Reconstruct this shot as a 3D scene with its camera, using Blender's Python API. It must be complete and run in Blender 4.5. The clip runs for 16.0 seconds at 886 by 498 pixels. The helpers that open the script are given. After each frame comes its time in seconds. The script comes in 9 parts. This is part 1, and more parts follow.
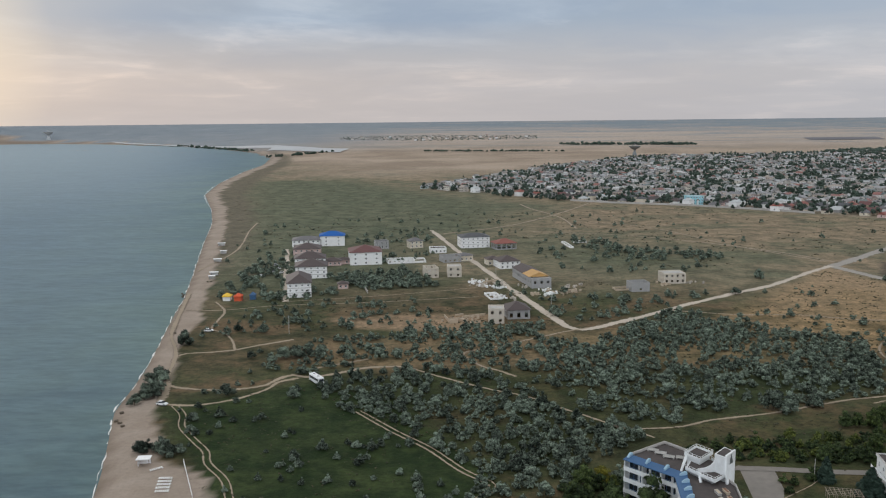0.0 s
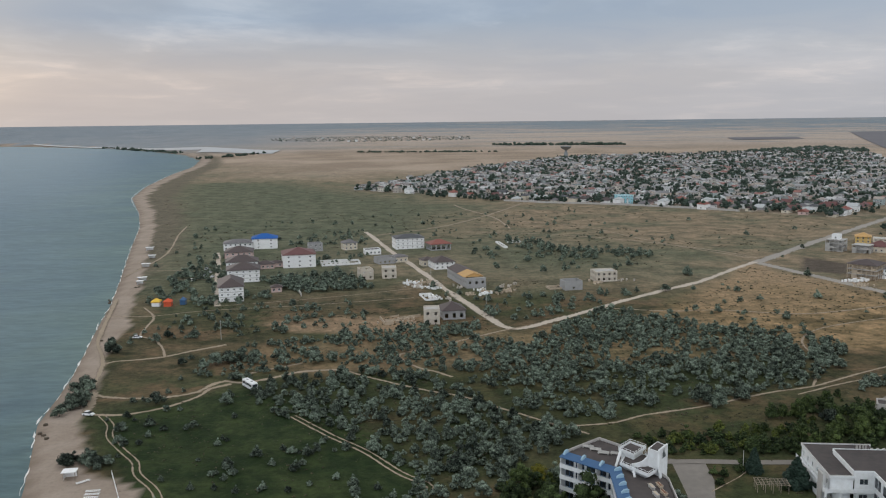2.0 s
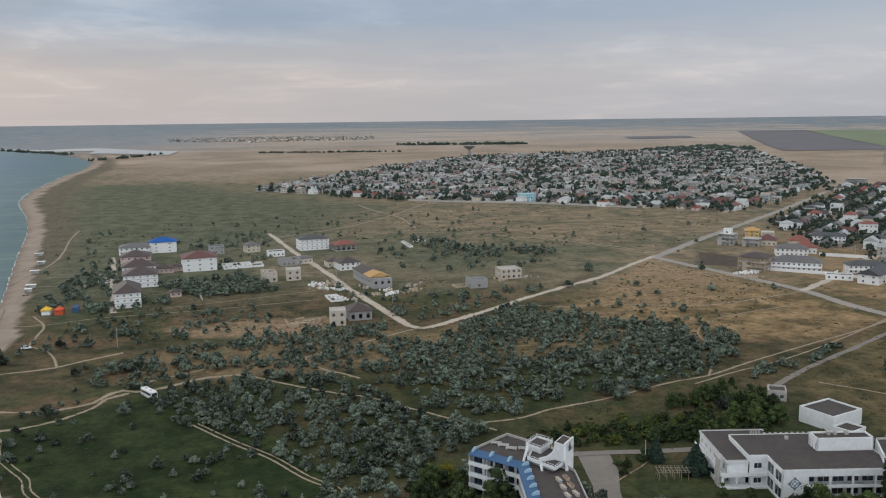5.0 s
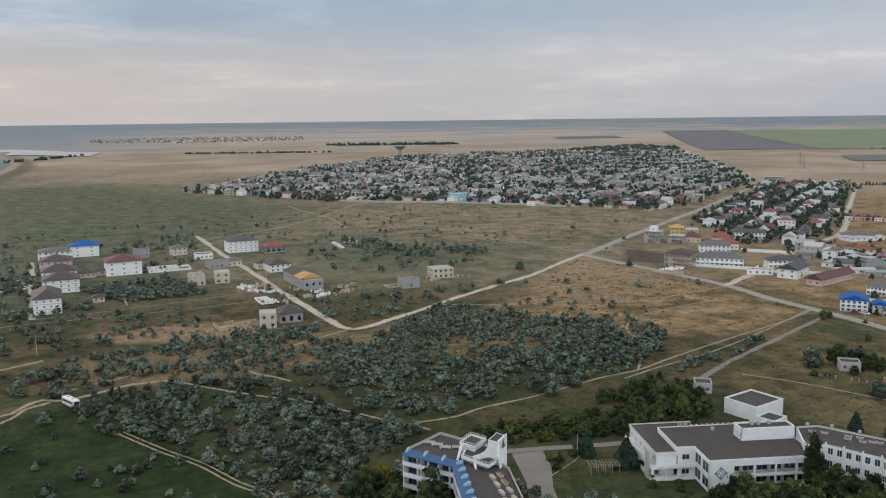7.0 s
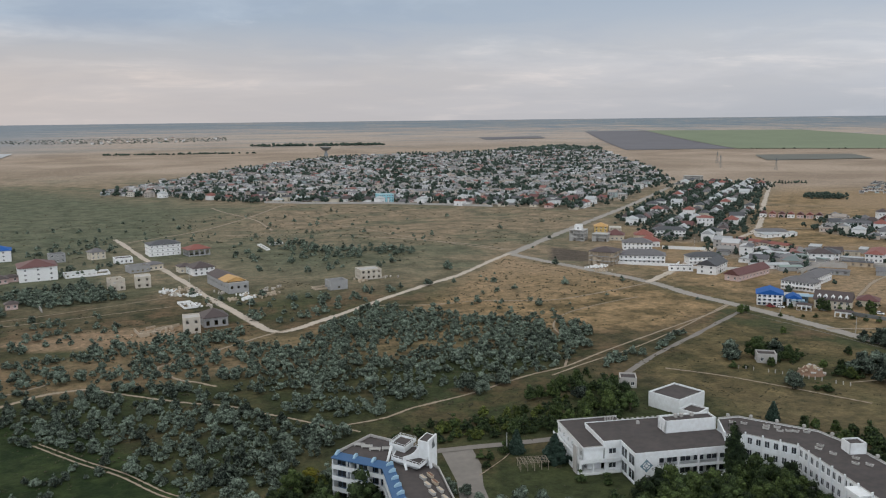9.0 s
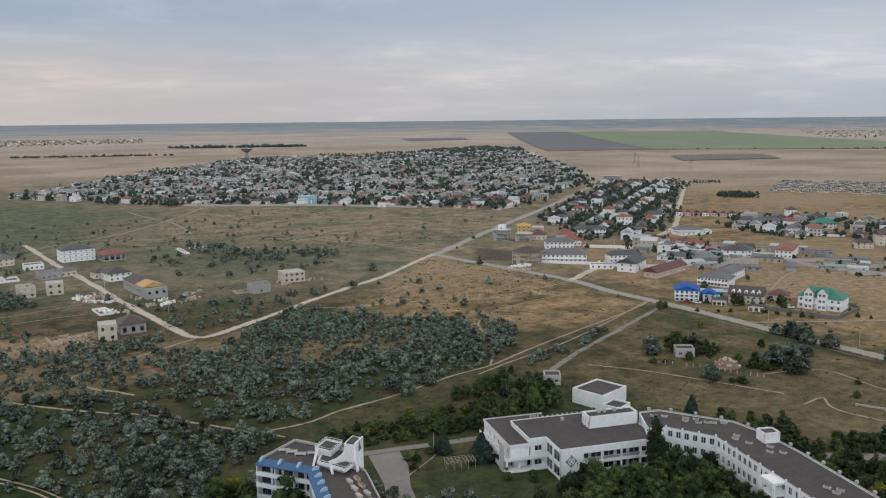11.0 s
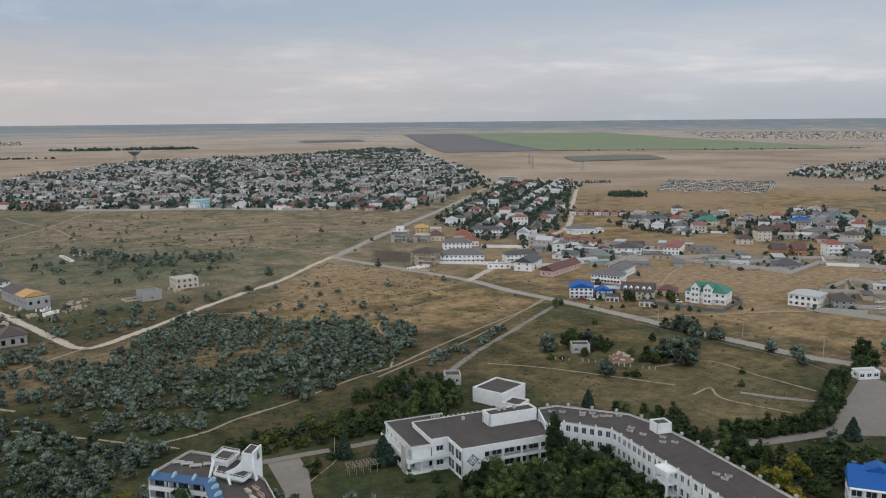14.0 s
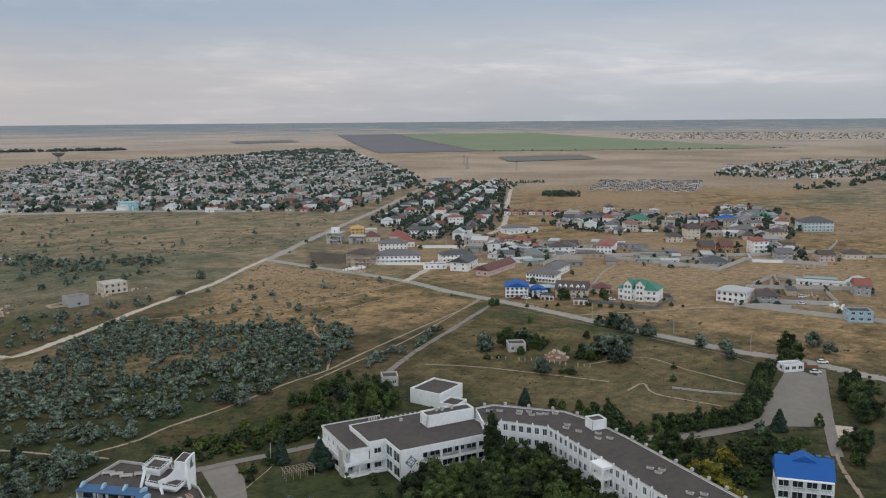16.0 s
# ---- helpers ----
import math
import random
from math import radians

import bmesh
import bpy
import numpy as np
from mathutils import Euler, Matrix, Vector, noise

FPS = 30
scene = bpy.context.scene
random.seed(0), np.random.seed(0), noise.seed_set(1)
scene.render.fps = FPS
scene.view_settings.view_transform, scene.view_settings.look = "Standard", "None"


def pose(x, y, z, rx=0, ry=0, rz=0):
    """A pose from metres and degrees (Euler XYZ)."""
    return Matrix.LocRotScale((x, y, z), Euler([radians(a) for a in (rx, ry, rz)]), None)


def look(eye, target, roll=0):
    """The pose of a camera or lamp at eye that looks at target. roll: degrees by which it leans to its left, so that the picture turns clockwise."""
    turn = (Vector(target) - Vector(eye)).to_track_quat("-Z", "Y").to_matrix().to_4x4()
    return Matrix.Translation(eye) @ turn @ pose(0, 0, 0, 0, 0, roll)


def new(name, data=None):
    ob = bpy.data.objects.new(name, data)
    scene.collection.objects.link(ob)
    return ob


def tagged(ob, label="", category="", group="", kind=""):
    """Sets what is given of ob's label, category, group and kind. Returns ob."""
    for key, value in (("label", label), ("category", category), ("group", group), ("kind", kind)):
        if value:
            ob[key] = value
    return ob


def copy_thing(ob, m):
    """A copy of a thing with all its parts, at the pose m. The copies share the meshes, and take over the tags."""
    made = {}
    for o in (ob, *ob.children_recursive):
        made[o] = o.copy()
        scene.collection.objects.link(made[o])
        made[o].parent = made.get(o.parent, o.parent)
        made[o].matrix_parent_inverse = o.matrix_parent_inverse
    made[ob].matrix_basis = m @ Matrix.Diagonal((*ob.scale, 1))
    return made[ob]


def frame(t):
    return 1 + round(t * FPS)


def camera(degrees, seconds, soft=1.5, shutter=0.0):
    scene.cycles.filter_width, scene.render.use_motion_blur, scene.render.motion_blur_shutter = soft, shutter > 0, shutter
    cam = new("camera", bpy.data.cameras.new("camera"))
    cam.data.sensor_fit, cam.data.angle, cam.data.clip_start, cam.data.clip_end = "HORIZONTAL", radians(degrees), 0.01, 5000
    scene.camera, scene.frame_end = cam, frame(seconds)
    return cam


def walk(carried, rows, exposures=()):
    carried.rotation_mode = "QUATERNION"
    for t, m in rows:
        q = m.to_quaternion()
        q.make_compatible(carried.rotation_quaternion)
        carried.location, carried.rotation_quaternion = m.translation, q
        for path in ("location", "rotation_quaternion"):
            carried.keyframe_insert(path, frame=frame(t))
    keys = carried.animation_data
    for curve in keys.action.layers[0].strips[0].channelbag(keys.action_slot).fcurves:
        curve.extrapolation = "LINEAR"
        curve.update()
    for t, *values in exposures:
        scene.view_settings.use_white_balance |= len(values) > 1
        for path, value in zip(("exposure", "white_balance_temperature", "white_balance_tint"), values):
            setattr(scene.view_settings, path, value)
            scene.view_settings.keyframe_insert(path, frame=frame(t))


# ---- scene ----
# t, metres moved (x, y, z), heading, pitch, lean
HEIGHT = 100.0
ROWS = [
    (0.0, 0.00, 0.00, 0.00, 0.00, -8.76, -0.58),
    (0.5, 0.02, 0.24, -0.01, 1.03, -8.75, -0.60),
    (1.0, 0.04, 0.48, -0.03, 2.18, -8.74, -0.62),
    (1.5, 0.08, 0.72, -0.07, 3.28, -8.74, -0.63),
    (2.0, 0.11, 0.96, -0.12, 4.45, -8.74, -0.65),
    (2.5, 0.16, 1.19, -0.17, 5.41, -8.75, -0.66),
    (3.0, 0.21, 1.42, -0.24, 6.40, -8.76, -0.67),
    (3.5, 0.27, 1.65, -0.31, 7.20, -8.77, -0.67),
    (4.0, 0.33, 1.88, -0.39, 8.44, -8.78, -0.68),
    (6.5, 0.70, 2.97, -0.86, 14.28, -8.84, -0.67),
    (7.0, 0.79, 3.17, -0.97, 15.51, -8.84, -0.67),
    (7.5, 0.88, 3.38, -1.07, 16.70, -8.85, -0.66),
    (8.0, 0.97, 3.58, -1.18, 17.97, -8.85, -0.65),
    (8.5, 1.06, 3.77, -1.28, 19.15, -8.85, -0.64),
    (9.0, 1.15, 3.96, -1.38, 20.43, -8.84, -0.63),
    (11.5, 1.64, 4.85, -1.83, 26.92, -8.79, -0.57),
    (12.0, 1.74, 5.01, -1.90, 28.29, -8.78, -0.56),
    (12.5, 1.84, 5.17, -1.97, 29.53, -8.76, -0.55),
    (13.0, 1.93, 5.32, -2.02, 30.60, -8.75, -0.53),
    (13.5, 2.03, 5.46, -2.07, 31.53, -8.74, -0.52),
    (14.0, 2.12, 5.60, -2.10, 32.49, -8.73, -0.51),
    (14.5, 2.21, 5.74, -2.12, 33.53, -8.72, -0.50),
    (15.0, 2.30, 5.87, -2.13, 34.61, -8.72, -0.49),
    (15.5, 2.39, 5.99, -2.13, 35.69, -8.72, -0.48),
    (16.0, 2.47, 6.10, -2.11, 36.86, -8.73, -0.47),
]
cam = camera(55.08, 16.0, soft=1.15)
walk(cam, [(t, pose(x, y, HEIGHT + z, 90 + pitch, 0, -yaw) @ pose(0, 0, 0, 0, 0, lean)) for t, x, y, z, yaw, pitch, lean in ROWS],
     [(0.0, -0.06), (2.0, -0.10), (4.0, -0.13), (5.2, -0.07), (6.4, 0.0), (9.0, 0.0), (13.0, 0.0), (16.0, -0.05)])

# ---- sky and light: a high, thin overcast at evening, the sun veiled low over the bay ----
SUN_AZ, SUN_EL = -33.0, 14.0
world = bpy.data.worlds.new("evening_sky")
scene.world = world
world.use_nodes = True


def node(tree, kind, ins=None, **props):
    n = tree.nodes.new(kind)
    for k, v in props.items():
        if k == "operation": n.operation = v
        elif k == "blend_type": n.blend_type = v
        elif k == "data_type": n.data_type = v
        elif k == "sky_type": n.sky_type = v
        elif k == "attribute_name": n.attribute_name = v
        elif k == "wave_type": n.wave_type = v
        elif k == "interpolation_type": n.interpolation_type = v
    for k, v in (ins or {}).items():
        sock = n.inputs[k]
        if isinstance(v, bpy.types.NodeSocket):
            tree.links.new(v, sock)
        else:
            sock.default_value = v
    return n


def ramp(tree, fac, stops):
    n = tree.nodes.new("ShaderNodeValToRGB")
    els = n.color_ramp.elements
    while len(els) < len(stops):
        els.new(0.5)
    for e, (p, c) in zip(els, stops):
        e.position = p
        e.color = (*c, 1) if len(c) == 3 else c
    tree.links.new(fac, n.inputs[0])
    return n.outputs[0]


def mixc(tree, fac, a, b, how="MIX"):
    n = tree.nodes.new("ShaderNodeMix")
    n.data_type, n.blend_type = "RGBA", how
    for sock, v in ((n.inputs[0], fac), (n.inputs[6], a), (n.inputs[7], b)):
        if isinstance(v, bpy.types.NodeSocket):
            tree.links.new(v, sock)
        else:
            sock.default_value = v if not isinstance(v, tuple) else (*v, 1)
    return n.outputs[2]


def calc(tree, op, a, b=0.0, c=0.0):
    n = tree.nodes.new("ShaderNodeMath")
    n.operation = op
    for i, v in enumerate((a, b, c)):
        if isinstance(v, bpy.types.NodeSocket):
            tree.links.new(v, n.inputs[i])
        else:
            n.inputs[i].default_value = v
    return n.outputs[0]


def build_sky():
    tr = world.node_tree
    tr.nodes.clear()
    co = node(tr, "ShaderNodeTexCoord").outputs["Generated"]
    sep = node(tr, "ShaderNodeSeparateXYZ", {0: co})
    up = calc(tr, "MAXIMUM", sep.outputs[2], 0.0)
    sky = node(tr, "ShaderNodeTexSky", sky_type="NISHITA")
    sky.sun_disc, sky.sun_elevation, sky.sun_rotation = False, radians(SUN_EL), radians(SUN_AZ)
    sky.air_density, sky.dust_density = 1.5, 3.0
    # the cloud sheet, seen in perspective
    den = calc(tr, "ADD", up, 0.11)
    px, py = calc(tr, "DIVIDE", sep.outputs[0], den), calc(tr, "DIVIDE", sep.outputs[1], den)
    flat = node(tr, "ShaderNodeCombineXYZ", {0: px, 1: py, 2: 0.0}).outputs[0]
    big = node(tr, "ShaderNodeTexNoise", {"Vector": flat, "Scale": 0.42, "Detail": 7.0, "Roughness": 0.58, "Distortion": 0.35}).outputs[0]
    fine = node(tr, "ShaderNodeTexNoise", {"Vector": flat, "Scale": 1.25, "Detail": 8.0, "Roughness": 0.60, "Distortion": 0.5}).outputs[0]
    d = Vector((math.sin(radians(SUN_AZ)) * math.cos(radians(4)), math.cos(radians(SUN_AZ)) * math.cos(radians(4)), math.sin(radians(4))))
    dot = node(tr, "ShaderNodeVectorMath", {0: co, 1: tuple(d)}, operation="DOT_PRODUCT").outputs["Value"]
    warm = ramp(tr, dot, [(0.15, (0, 0, 0)), (0.97, (1, 1, 1))])
    # an overcast sky is brightest overhead
    cool_side = ramp(tr, up, [(0.0, (0.465, 0.495, 0.55)), (0.045, (0.555, 0.575, 0.62)), (0.085, (0.575, 0.605, 0.655)), (0.125, (0.45, 0.52, 0.62)), (0.35, (0.57, 0.60, 0.63)), (1.0, (0.565, 0.585, 0.595))])
    warm_side = ramp(tr, up, [(0.0, (0.58, 0.535, 0.525)), (0.05, (0.55, 0.52, 0.52)), (0.08, (0.455, 0.48, 0.53)), (0.11, (0.335, 0.425, 0.545)), (0.35, (0.55, 0.575, 0.60)), (1.0, (0.565, 0.585, 0.595))])
    base = mixc(tr, warm, cool_side, warm_side)
    formed = ramp(tr, up, [(0.015, (0.25, 0.25, 0.25)), (0.085, (1, 1, 1))])
    lit = mixc(tr, calc(tr, "MULTIPLY", formed, ramp(tr, big, [(0.46, (0, 0, 0)), (0.62, (0.9, 0.9, 0.9))])), base, mixc(tr, 1.0, base, (1.29, 1.26, 1.23), "MULTIPLY"))
    cloud = mixc(tr, calc(tr, "MULTIPLY", formed, ramp(tr, fine, [(0.34, (0.8, 0.8, 0.8)), (0.54, (0, 0, 0))])), lit, mixc(tr, 1.0, base, (0.92, 0.945, 0.985), "MULTIPLY"))
    streak = ramp(tr, calc(tr, "MULTIPLY", fine, big), [(0.295, (0, 0, 0)), (0.38, (0.8, 0.8, 0.8))])
    cloud = mixc(tr, calc(tr, "MULTIPLY", formed, streak), cloud, mixc(tr, 1.0, base, (1.45, 1.34, 1.25), "MULTIPLY"))
    # the glow round the veiled sun
    glow = ramp(tr, calc(tr, "MULTIPLY_ADD", dot, 20.0, -19.0), [(0.45, (0, 0, 0)), (0.74, (0.07, 0.07, 0.07)), (0.92, (0.42, 0.42, 0.42)), (1.0, (0.8, 0.8, 0.8))])
    cloud = mixc(tr, glow, cloud, (1.0, 0.86, 0.66))
    # the clearer half of the sky, behind the hovering eye, is the brighter one
    back = Vector((math.sin(radians(200)) * math.cos(radians(35)), math.cos(radians(200)) * math.cos(radians(35)), math.sin(radians(35))))
    away = node(tr, "ShaderNodeVectorMath", {0: co, 1: tuple(back)}, operation="DOT_PRODUCT").outputs["Value"]
    gain = ramp(tr, away, [(0.0, (0.5, 0.5, 0.5)), (0.9, (1, 1, 1))])
    b1 = node(tr, "ShaderNodeBackground", {0: cloud, 1: calc(tr, "MULTIPLY_ADD", gain, 2.4, -0.2)})
    b2 = node(tr, "ShaderNodeBackground", {0: sky.outputs[0], 1: 0.06})
    veil = node(tr, "ShaderNodeMixShader", {0: 0.95, 1: b2.outputs[0], 2: b1.outputs[0]})
    node(tr, "ShaderNodeOutputWorld", {0: veil.outputs[0]})


build_sky()
sun = new("sun", bpy.data.lights.new("sun", "SUN"))
sun.data.energy, sun.data.angle, sun.data.color = 0.5, radians(35), (1.0, 0.90, 0.80)
sun.matrix_world = look((0, 0, 0), (-math.sin(radians(SUN_AZ)) * math.cos(radians(SUN_EL)), -math.cos(radians(SUN_AZ)) * math.cos(radians(SUN_EL)), -math.sin(radians(SUN_EL))))


# ---- materials ----
def material(name, rough=0.85, metal=0.0):
    m = bpy.data.materials.new(name)
    m.use_nodes = True
    b = m.node_tree.nodes["Principled BSDF"]
    b.inputs["Roughness"].default_value, b.inputs["Metallic"].default_value = rough, metal
    return m, m.node_tree, b


def where(tr):
    return node(tr, "ShaderNodeNewGeometry").outputs["Position"]


def noise_tex(tr, vec, scale, detail=4.0, rough=0.55):
    return node(tr, "ShaderNodeTexNoise", {"Vector": vec, "Scale": scale, "Detail": detail, "Roughness": rough}).outputs[0]


def relief(tr, b, height, strength, dist):
    n = node(tr, "ShaderNodeBump", {"Height": height, "Strength": strength, "Distance": dist})
    tr.links.new(n.outputs[0], b.inputs["Normal"])


def surface(name, c, vary=0.18, scale=0.6, fine=6.0, rough=0.85, metal=0.0, stain=None, bump=0.3, dist=0.02, by_object=0.0):
    """A plain worn surface: two scales of tone, stains, a fine relief."""
    m, tr, b = material(name, rough, metal)
    p = where(tr)
    n1, n2 = noise_tex(tr, p, scale), noise_tex(tr, p, fine, 6.0, 0.6)
    lo, hi = tuple(v * (1 - vary) for v in c), tuple(min(1.0, v * (1 + vary)) for v in c)
    col = mixc(tr, n1, lo, hi)
    col = mixc(tr, ramp(tr, n2, [(0.35, (0, 0, 0)), (0.7, (0.35, 0.35, 0.35))]), col, stain or tuple(v * 0.7 for v in c))
    if by_object:
        r = node(tr, "ShaderNodeObjectInfo").outputs["Random"]
        f = calc(tr, "MULTIPLY_ADD", r, 2 * by_object, 1 - by_object)
        n = node(tr, "ShaderNodeVectorMath", {0: col, "Scale": f}, operation="SCALE")
        col = n.outputs[0]
    tr.links.new(col, b.inputs["Base Color"])
    relief(tr, b, n2, bump, dist)
    return m


def roofing(name, c, pitch=0.35, vary=0.2, rough=0.6, metal=0.0):
    """Ribbed or tiled roofing, with weathering."""
    m, tr, b = material(name, rough, metal)
    p = node(tr, "ShaderNodeTexCoord").outputs["Object"]
    n1 = noise_tex(tr, where(tr), 0.35)
    n2 = noise_tex(tr, where(tr), 3.0, 6.0)
    col = mixc(tr, n1, tuple(v * (1 - vary) for v in c), tuple(v * (1 + vary) for v in c))
    col = mixc(tr, ramp(tr, n2, [(0.4, (0, 0, 0)), (0.75, (0.4, 0.4, 0.4))]), col, tuple(v * 0.72 + 0.01 for v in c))
    tr.links.new(col, b.inputs["Base Color"])
    w = node(tr, "ShaderNodeTexWave", {"Vector": p, "Scale": 1.0 / pitch / 6.28, "Distortion": 0.3}).outputs[0]
    relief(tr, b, w, 0.35, 0.05)
    return m


def leafage(name, dark, pale):
    """Foliage: tone by tree, by branch and by leaf, its dark end standing in for shaded gaps, with a rough leafy
    relief.
    """
    m, tr, b = material(name, 0.7)
    p = where(tr)
    r = node(tr, "ShaderNodeNewGeometry").outputs["Random Per Island"]
    o = node(tr, "ShaderNodeObjectInfo").outputs["Random"]
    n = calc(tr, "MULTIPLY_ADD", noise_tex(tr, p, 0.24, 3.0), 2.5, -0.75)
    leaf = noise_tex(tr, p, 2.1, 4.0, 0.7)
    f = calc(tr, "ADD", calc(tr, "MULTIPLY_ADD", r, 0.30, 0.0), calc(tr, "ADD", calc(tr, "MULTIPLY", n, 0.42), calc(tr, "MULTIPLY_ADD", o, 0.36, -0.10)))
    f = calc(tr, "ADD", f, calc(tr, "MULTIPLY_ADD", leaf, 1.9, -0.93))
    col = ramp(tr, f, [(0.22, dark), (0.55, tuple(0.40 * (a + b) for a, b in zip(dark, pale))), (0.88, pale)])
    tr.links.new(col, b.inputs["Base Color"])
    b.inputs["Specular IOR Level"].default_value = 0.2
    relief(tr, b, leaf, 0.9, 0.7)
    return m


def islands(name, stops, rough=0.8):
    """One colour for each loose piece, from a row of true house colours."""
    m, tr, b = material(name, rough)
    r = node(tr, "ShaderNodeNewGeometry").outputs["Random Per Island"]
    n = node(tr, "ShaderNodeValToRGB")
    n.color_ramp.interpolation = "CONSTANT"
    els = n.color_ramp.elements
    while len(els) < len(stops):
        els.new(0.5)
    for i, (e, c) in enumerate(zip(els, stops)):
        e.position, e.color = i / len(stops), (*c, 1)
    tr.links.new(r, n.inputs[0])
    k = noise_tex(tr, where(tr), 0.8, 5.0)
    tr.links.new(mixc(tr, 0.25, n.outputs[0], mixc(tr, k, (0.25, 0.24, 0.22), (0.9, 0.88, 0.85)), "MULTIPLY"), b.inputs["Base Color"])
    return m


WHITE = surface("white_render", (0.82, 0.825, 0.83), 0.07, 0.20, 1.3, 0.8, stain=(0.56, 0.54, 0.51), bump=0.08)
OLD_WHITE = surface("weathered_white_render", (0.75, 0.775, 0.79), 0.08, 0.16, 0.9, 0.85, stain=(0.47, 0.455, 0.43), bump=0.1)
CREAM = surface("cream_render", (0.64, 0.58, 0.48), 0.1, 0.3, 2.5, stain=(0.42, 0.36, 0.28))
PINK = surface("pink_render", (0.60, 0.45, 0.42), 0.1, 0.3, 2.5)
YELLOW = surface("yellow_render", (0.62, 0.44, 0.17), 0.1, 0.3, 2.5)
TEAL = surface("teal_render", (0.46, 0.60, 0.62), 0.1, 0.3, 2.5)
CYAN = surface("cyan_render", (0.30, 0.58, 0.66), 0.1, 0.3, 2.5)
BLOCK = surface("grey_block", (0.34, 0.34, 0.34), 0.15, 0.5, 5.0, 0.95, stain=(0.22, 0.22, 0.22), bump=0.5)
PALE_SHELL = surface("pale_shell_limestone", (0.52, 0.475, 0.410), 0.18, 0.5, 4.0, 0.95, stain=(0.40, 0.34, 0.27), bump=0.5)
SHELL = surface("shell_limestone", (0.46, 0.38, 0.29), 0.2, 0.5, 4.0, 0.95, bump=0.5)
CONCRETE = surface("concrete", (0.42, 0.41, 0.39), 0.14, 0.3, 4.0, 0.9, stain=(0.28, 0.27, 0.26), bump=0.4)
TIMBER = surface("orange_timber", (0.42, 0.20, 0.07), 0.2, 0.5, 5.0, 0.7)
BITUMEN = surface("bitumen_felt", (0.050, 0.043, 0.043), 0.45, 0.11, 0.5, 0.9, stain=(0.118, 0.094, 0.082), bump=0.2)
R_BROWN = roofing("brown_roofing", (0.066, 0.048, 0.047))
R_DARK = roofing("dark_grey_roofing", (0.065, 0.068, 0.076))
R_GREY = roofing("grey_roofing", (0.125, 0.120, 0.126))
R_RED = roofing("red_tile_roofing", (0.225, 0.072, 0.055))
R_MAROON = roofing("maroon_roofing", (0.120, 0.046, 0.044))
R_ORANGE = roofing("ochre_roofing", (0.50, 0.30, 0.11))
R_BLUE = roofing("blue_metal_roofing", (0.003, 0.088, 0.335), 0.25, 0.08, 0.8)
R_PALE = roofing("pale_zinc_roofing", (0.44, 0.46, 0.47), 0.3, 0.12, 0.45, 0.2)
R_VERDIGRIS = roofing("greyish_green_roofing", (0.24, 0.30, 0.28), 0.3, 0.15, 0.55)
R_GREEN = roofing("green_metal_roofing", (0.025, 0.17, 0.12), 0.3, 0.15, 0.5)
BLUE_PAINT = surface("blue_paint", (0.038, 0.105, 0.225), 0.15, 0.4, 3.0, 0.6)
PALE_BLUE = surface("pale_blue_paint", (0.30, 0.45, 0.56), 0.1, 0.5, 3.0, 0.6)
FENCE = surface("fence_concrete", (0.45, 0.43, 0.41), 0.15, 0.2, 2.0, 0.9)
RUST = surface("rusty_metal", (0.20, 0.10, 0.06), 0.3, 1.0, 8.0, 0.8)
STEEL = surface("grey_steel", (0.22, 0.24, 0.25), 0.15, 0.5, 4.0, 0.5, 0.6)
WOOD = surface("weathered_wood", (0.30, 0.25, 0.20), 0.2, 0.7, 6.0, 0.9)
BARK = surface("bark", (0.09, 0.07, 0.05), 0.3, 2.0, 9.0, 0.95)
RUBBLE = surface("rubble", (0.45, 0.41, 0.36), 0.3, 1.2, 6.0, 0.95, by_object=0.2)
RUBBER = surface("tyre_rubber", (0.02, 0.02, 0.02), 0.1, 2.0, 9.0, 0.9)
CAR_WHITE = surface("white_car_paint", (0.78, 0.79, 0.80), 0.02, 0.5, 3.0, 0.3, bump=0.0)
CAR_RED = surface("red_car_paint", (0.30, 0.04, 0.04), 0.05, 0.5, 3.0, 0.3, bump=0.0)
CAR_SILVER = surface("silver_car_paint", (0.45, 0.47, 0.50), 0.04, 0.5, 3.0, 0.3, 0.5, bump=0.0)
TENT_YELLOW = surface("yellow_canvas", (0.75, 0.48, 0.06), 0.1, 0.5, 3.0)
TENT_RED = surface("red_canvas", (0.62, 0.10, 0.04), 0.1, 0.5, 3.0)
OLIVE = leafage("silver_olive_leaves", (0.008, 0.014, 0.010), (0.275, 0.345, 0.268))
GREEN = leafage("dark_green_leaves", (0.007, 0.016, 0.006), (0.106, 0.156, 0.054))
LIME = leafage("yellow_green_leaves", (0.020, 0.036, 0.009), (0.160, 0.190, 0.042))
GOLD = leafage("yellow_blossom", (0.10, 0.10, 0.014), (0.40, 0.35, 0.045))
SPRUCE = leafage("spruce_needles", (0.02, 0.04, 0.03), (0.06, 0.10, 0.075))
TOWN_GREEN = leafage("garden_leaves", (0.016, 0.030, 0.024), (0.064, 0.094, 0.072))
TOWN_WALL = islands("town_walls", [(0.80, 0.80, 0.80), (0.68, 0.64, 0.58), (0.50, 0.46, 0.42), (0.76, 0.76, 0.78), (0.45, 0.43, 0.41), (0.62, 0.53, 0.47), (0.72, 0.71, 0.69), (0.80, 0.80, 0.81), (0.48, 0.56, 0.57), (0.58, 0.56, 0.53)])
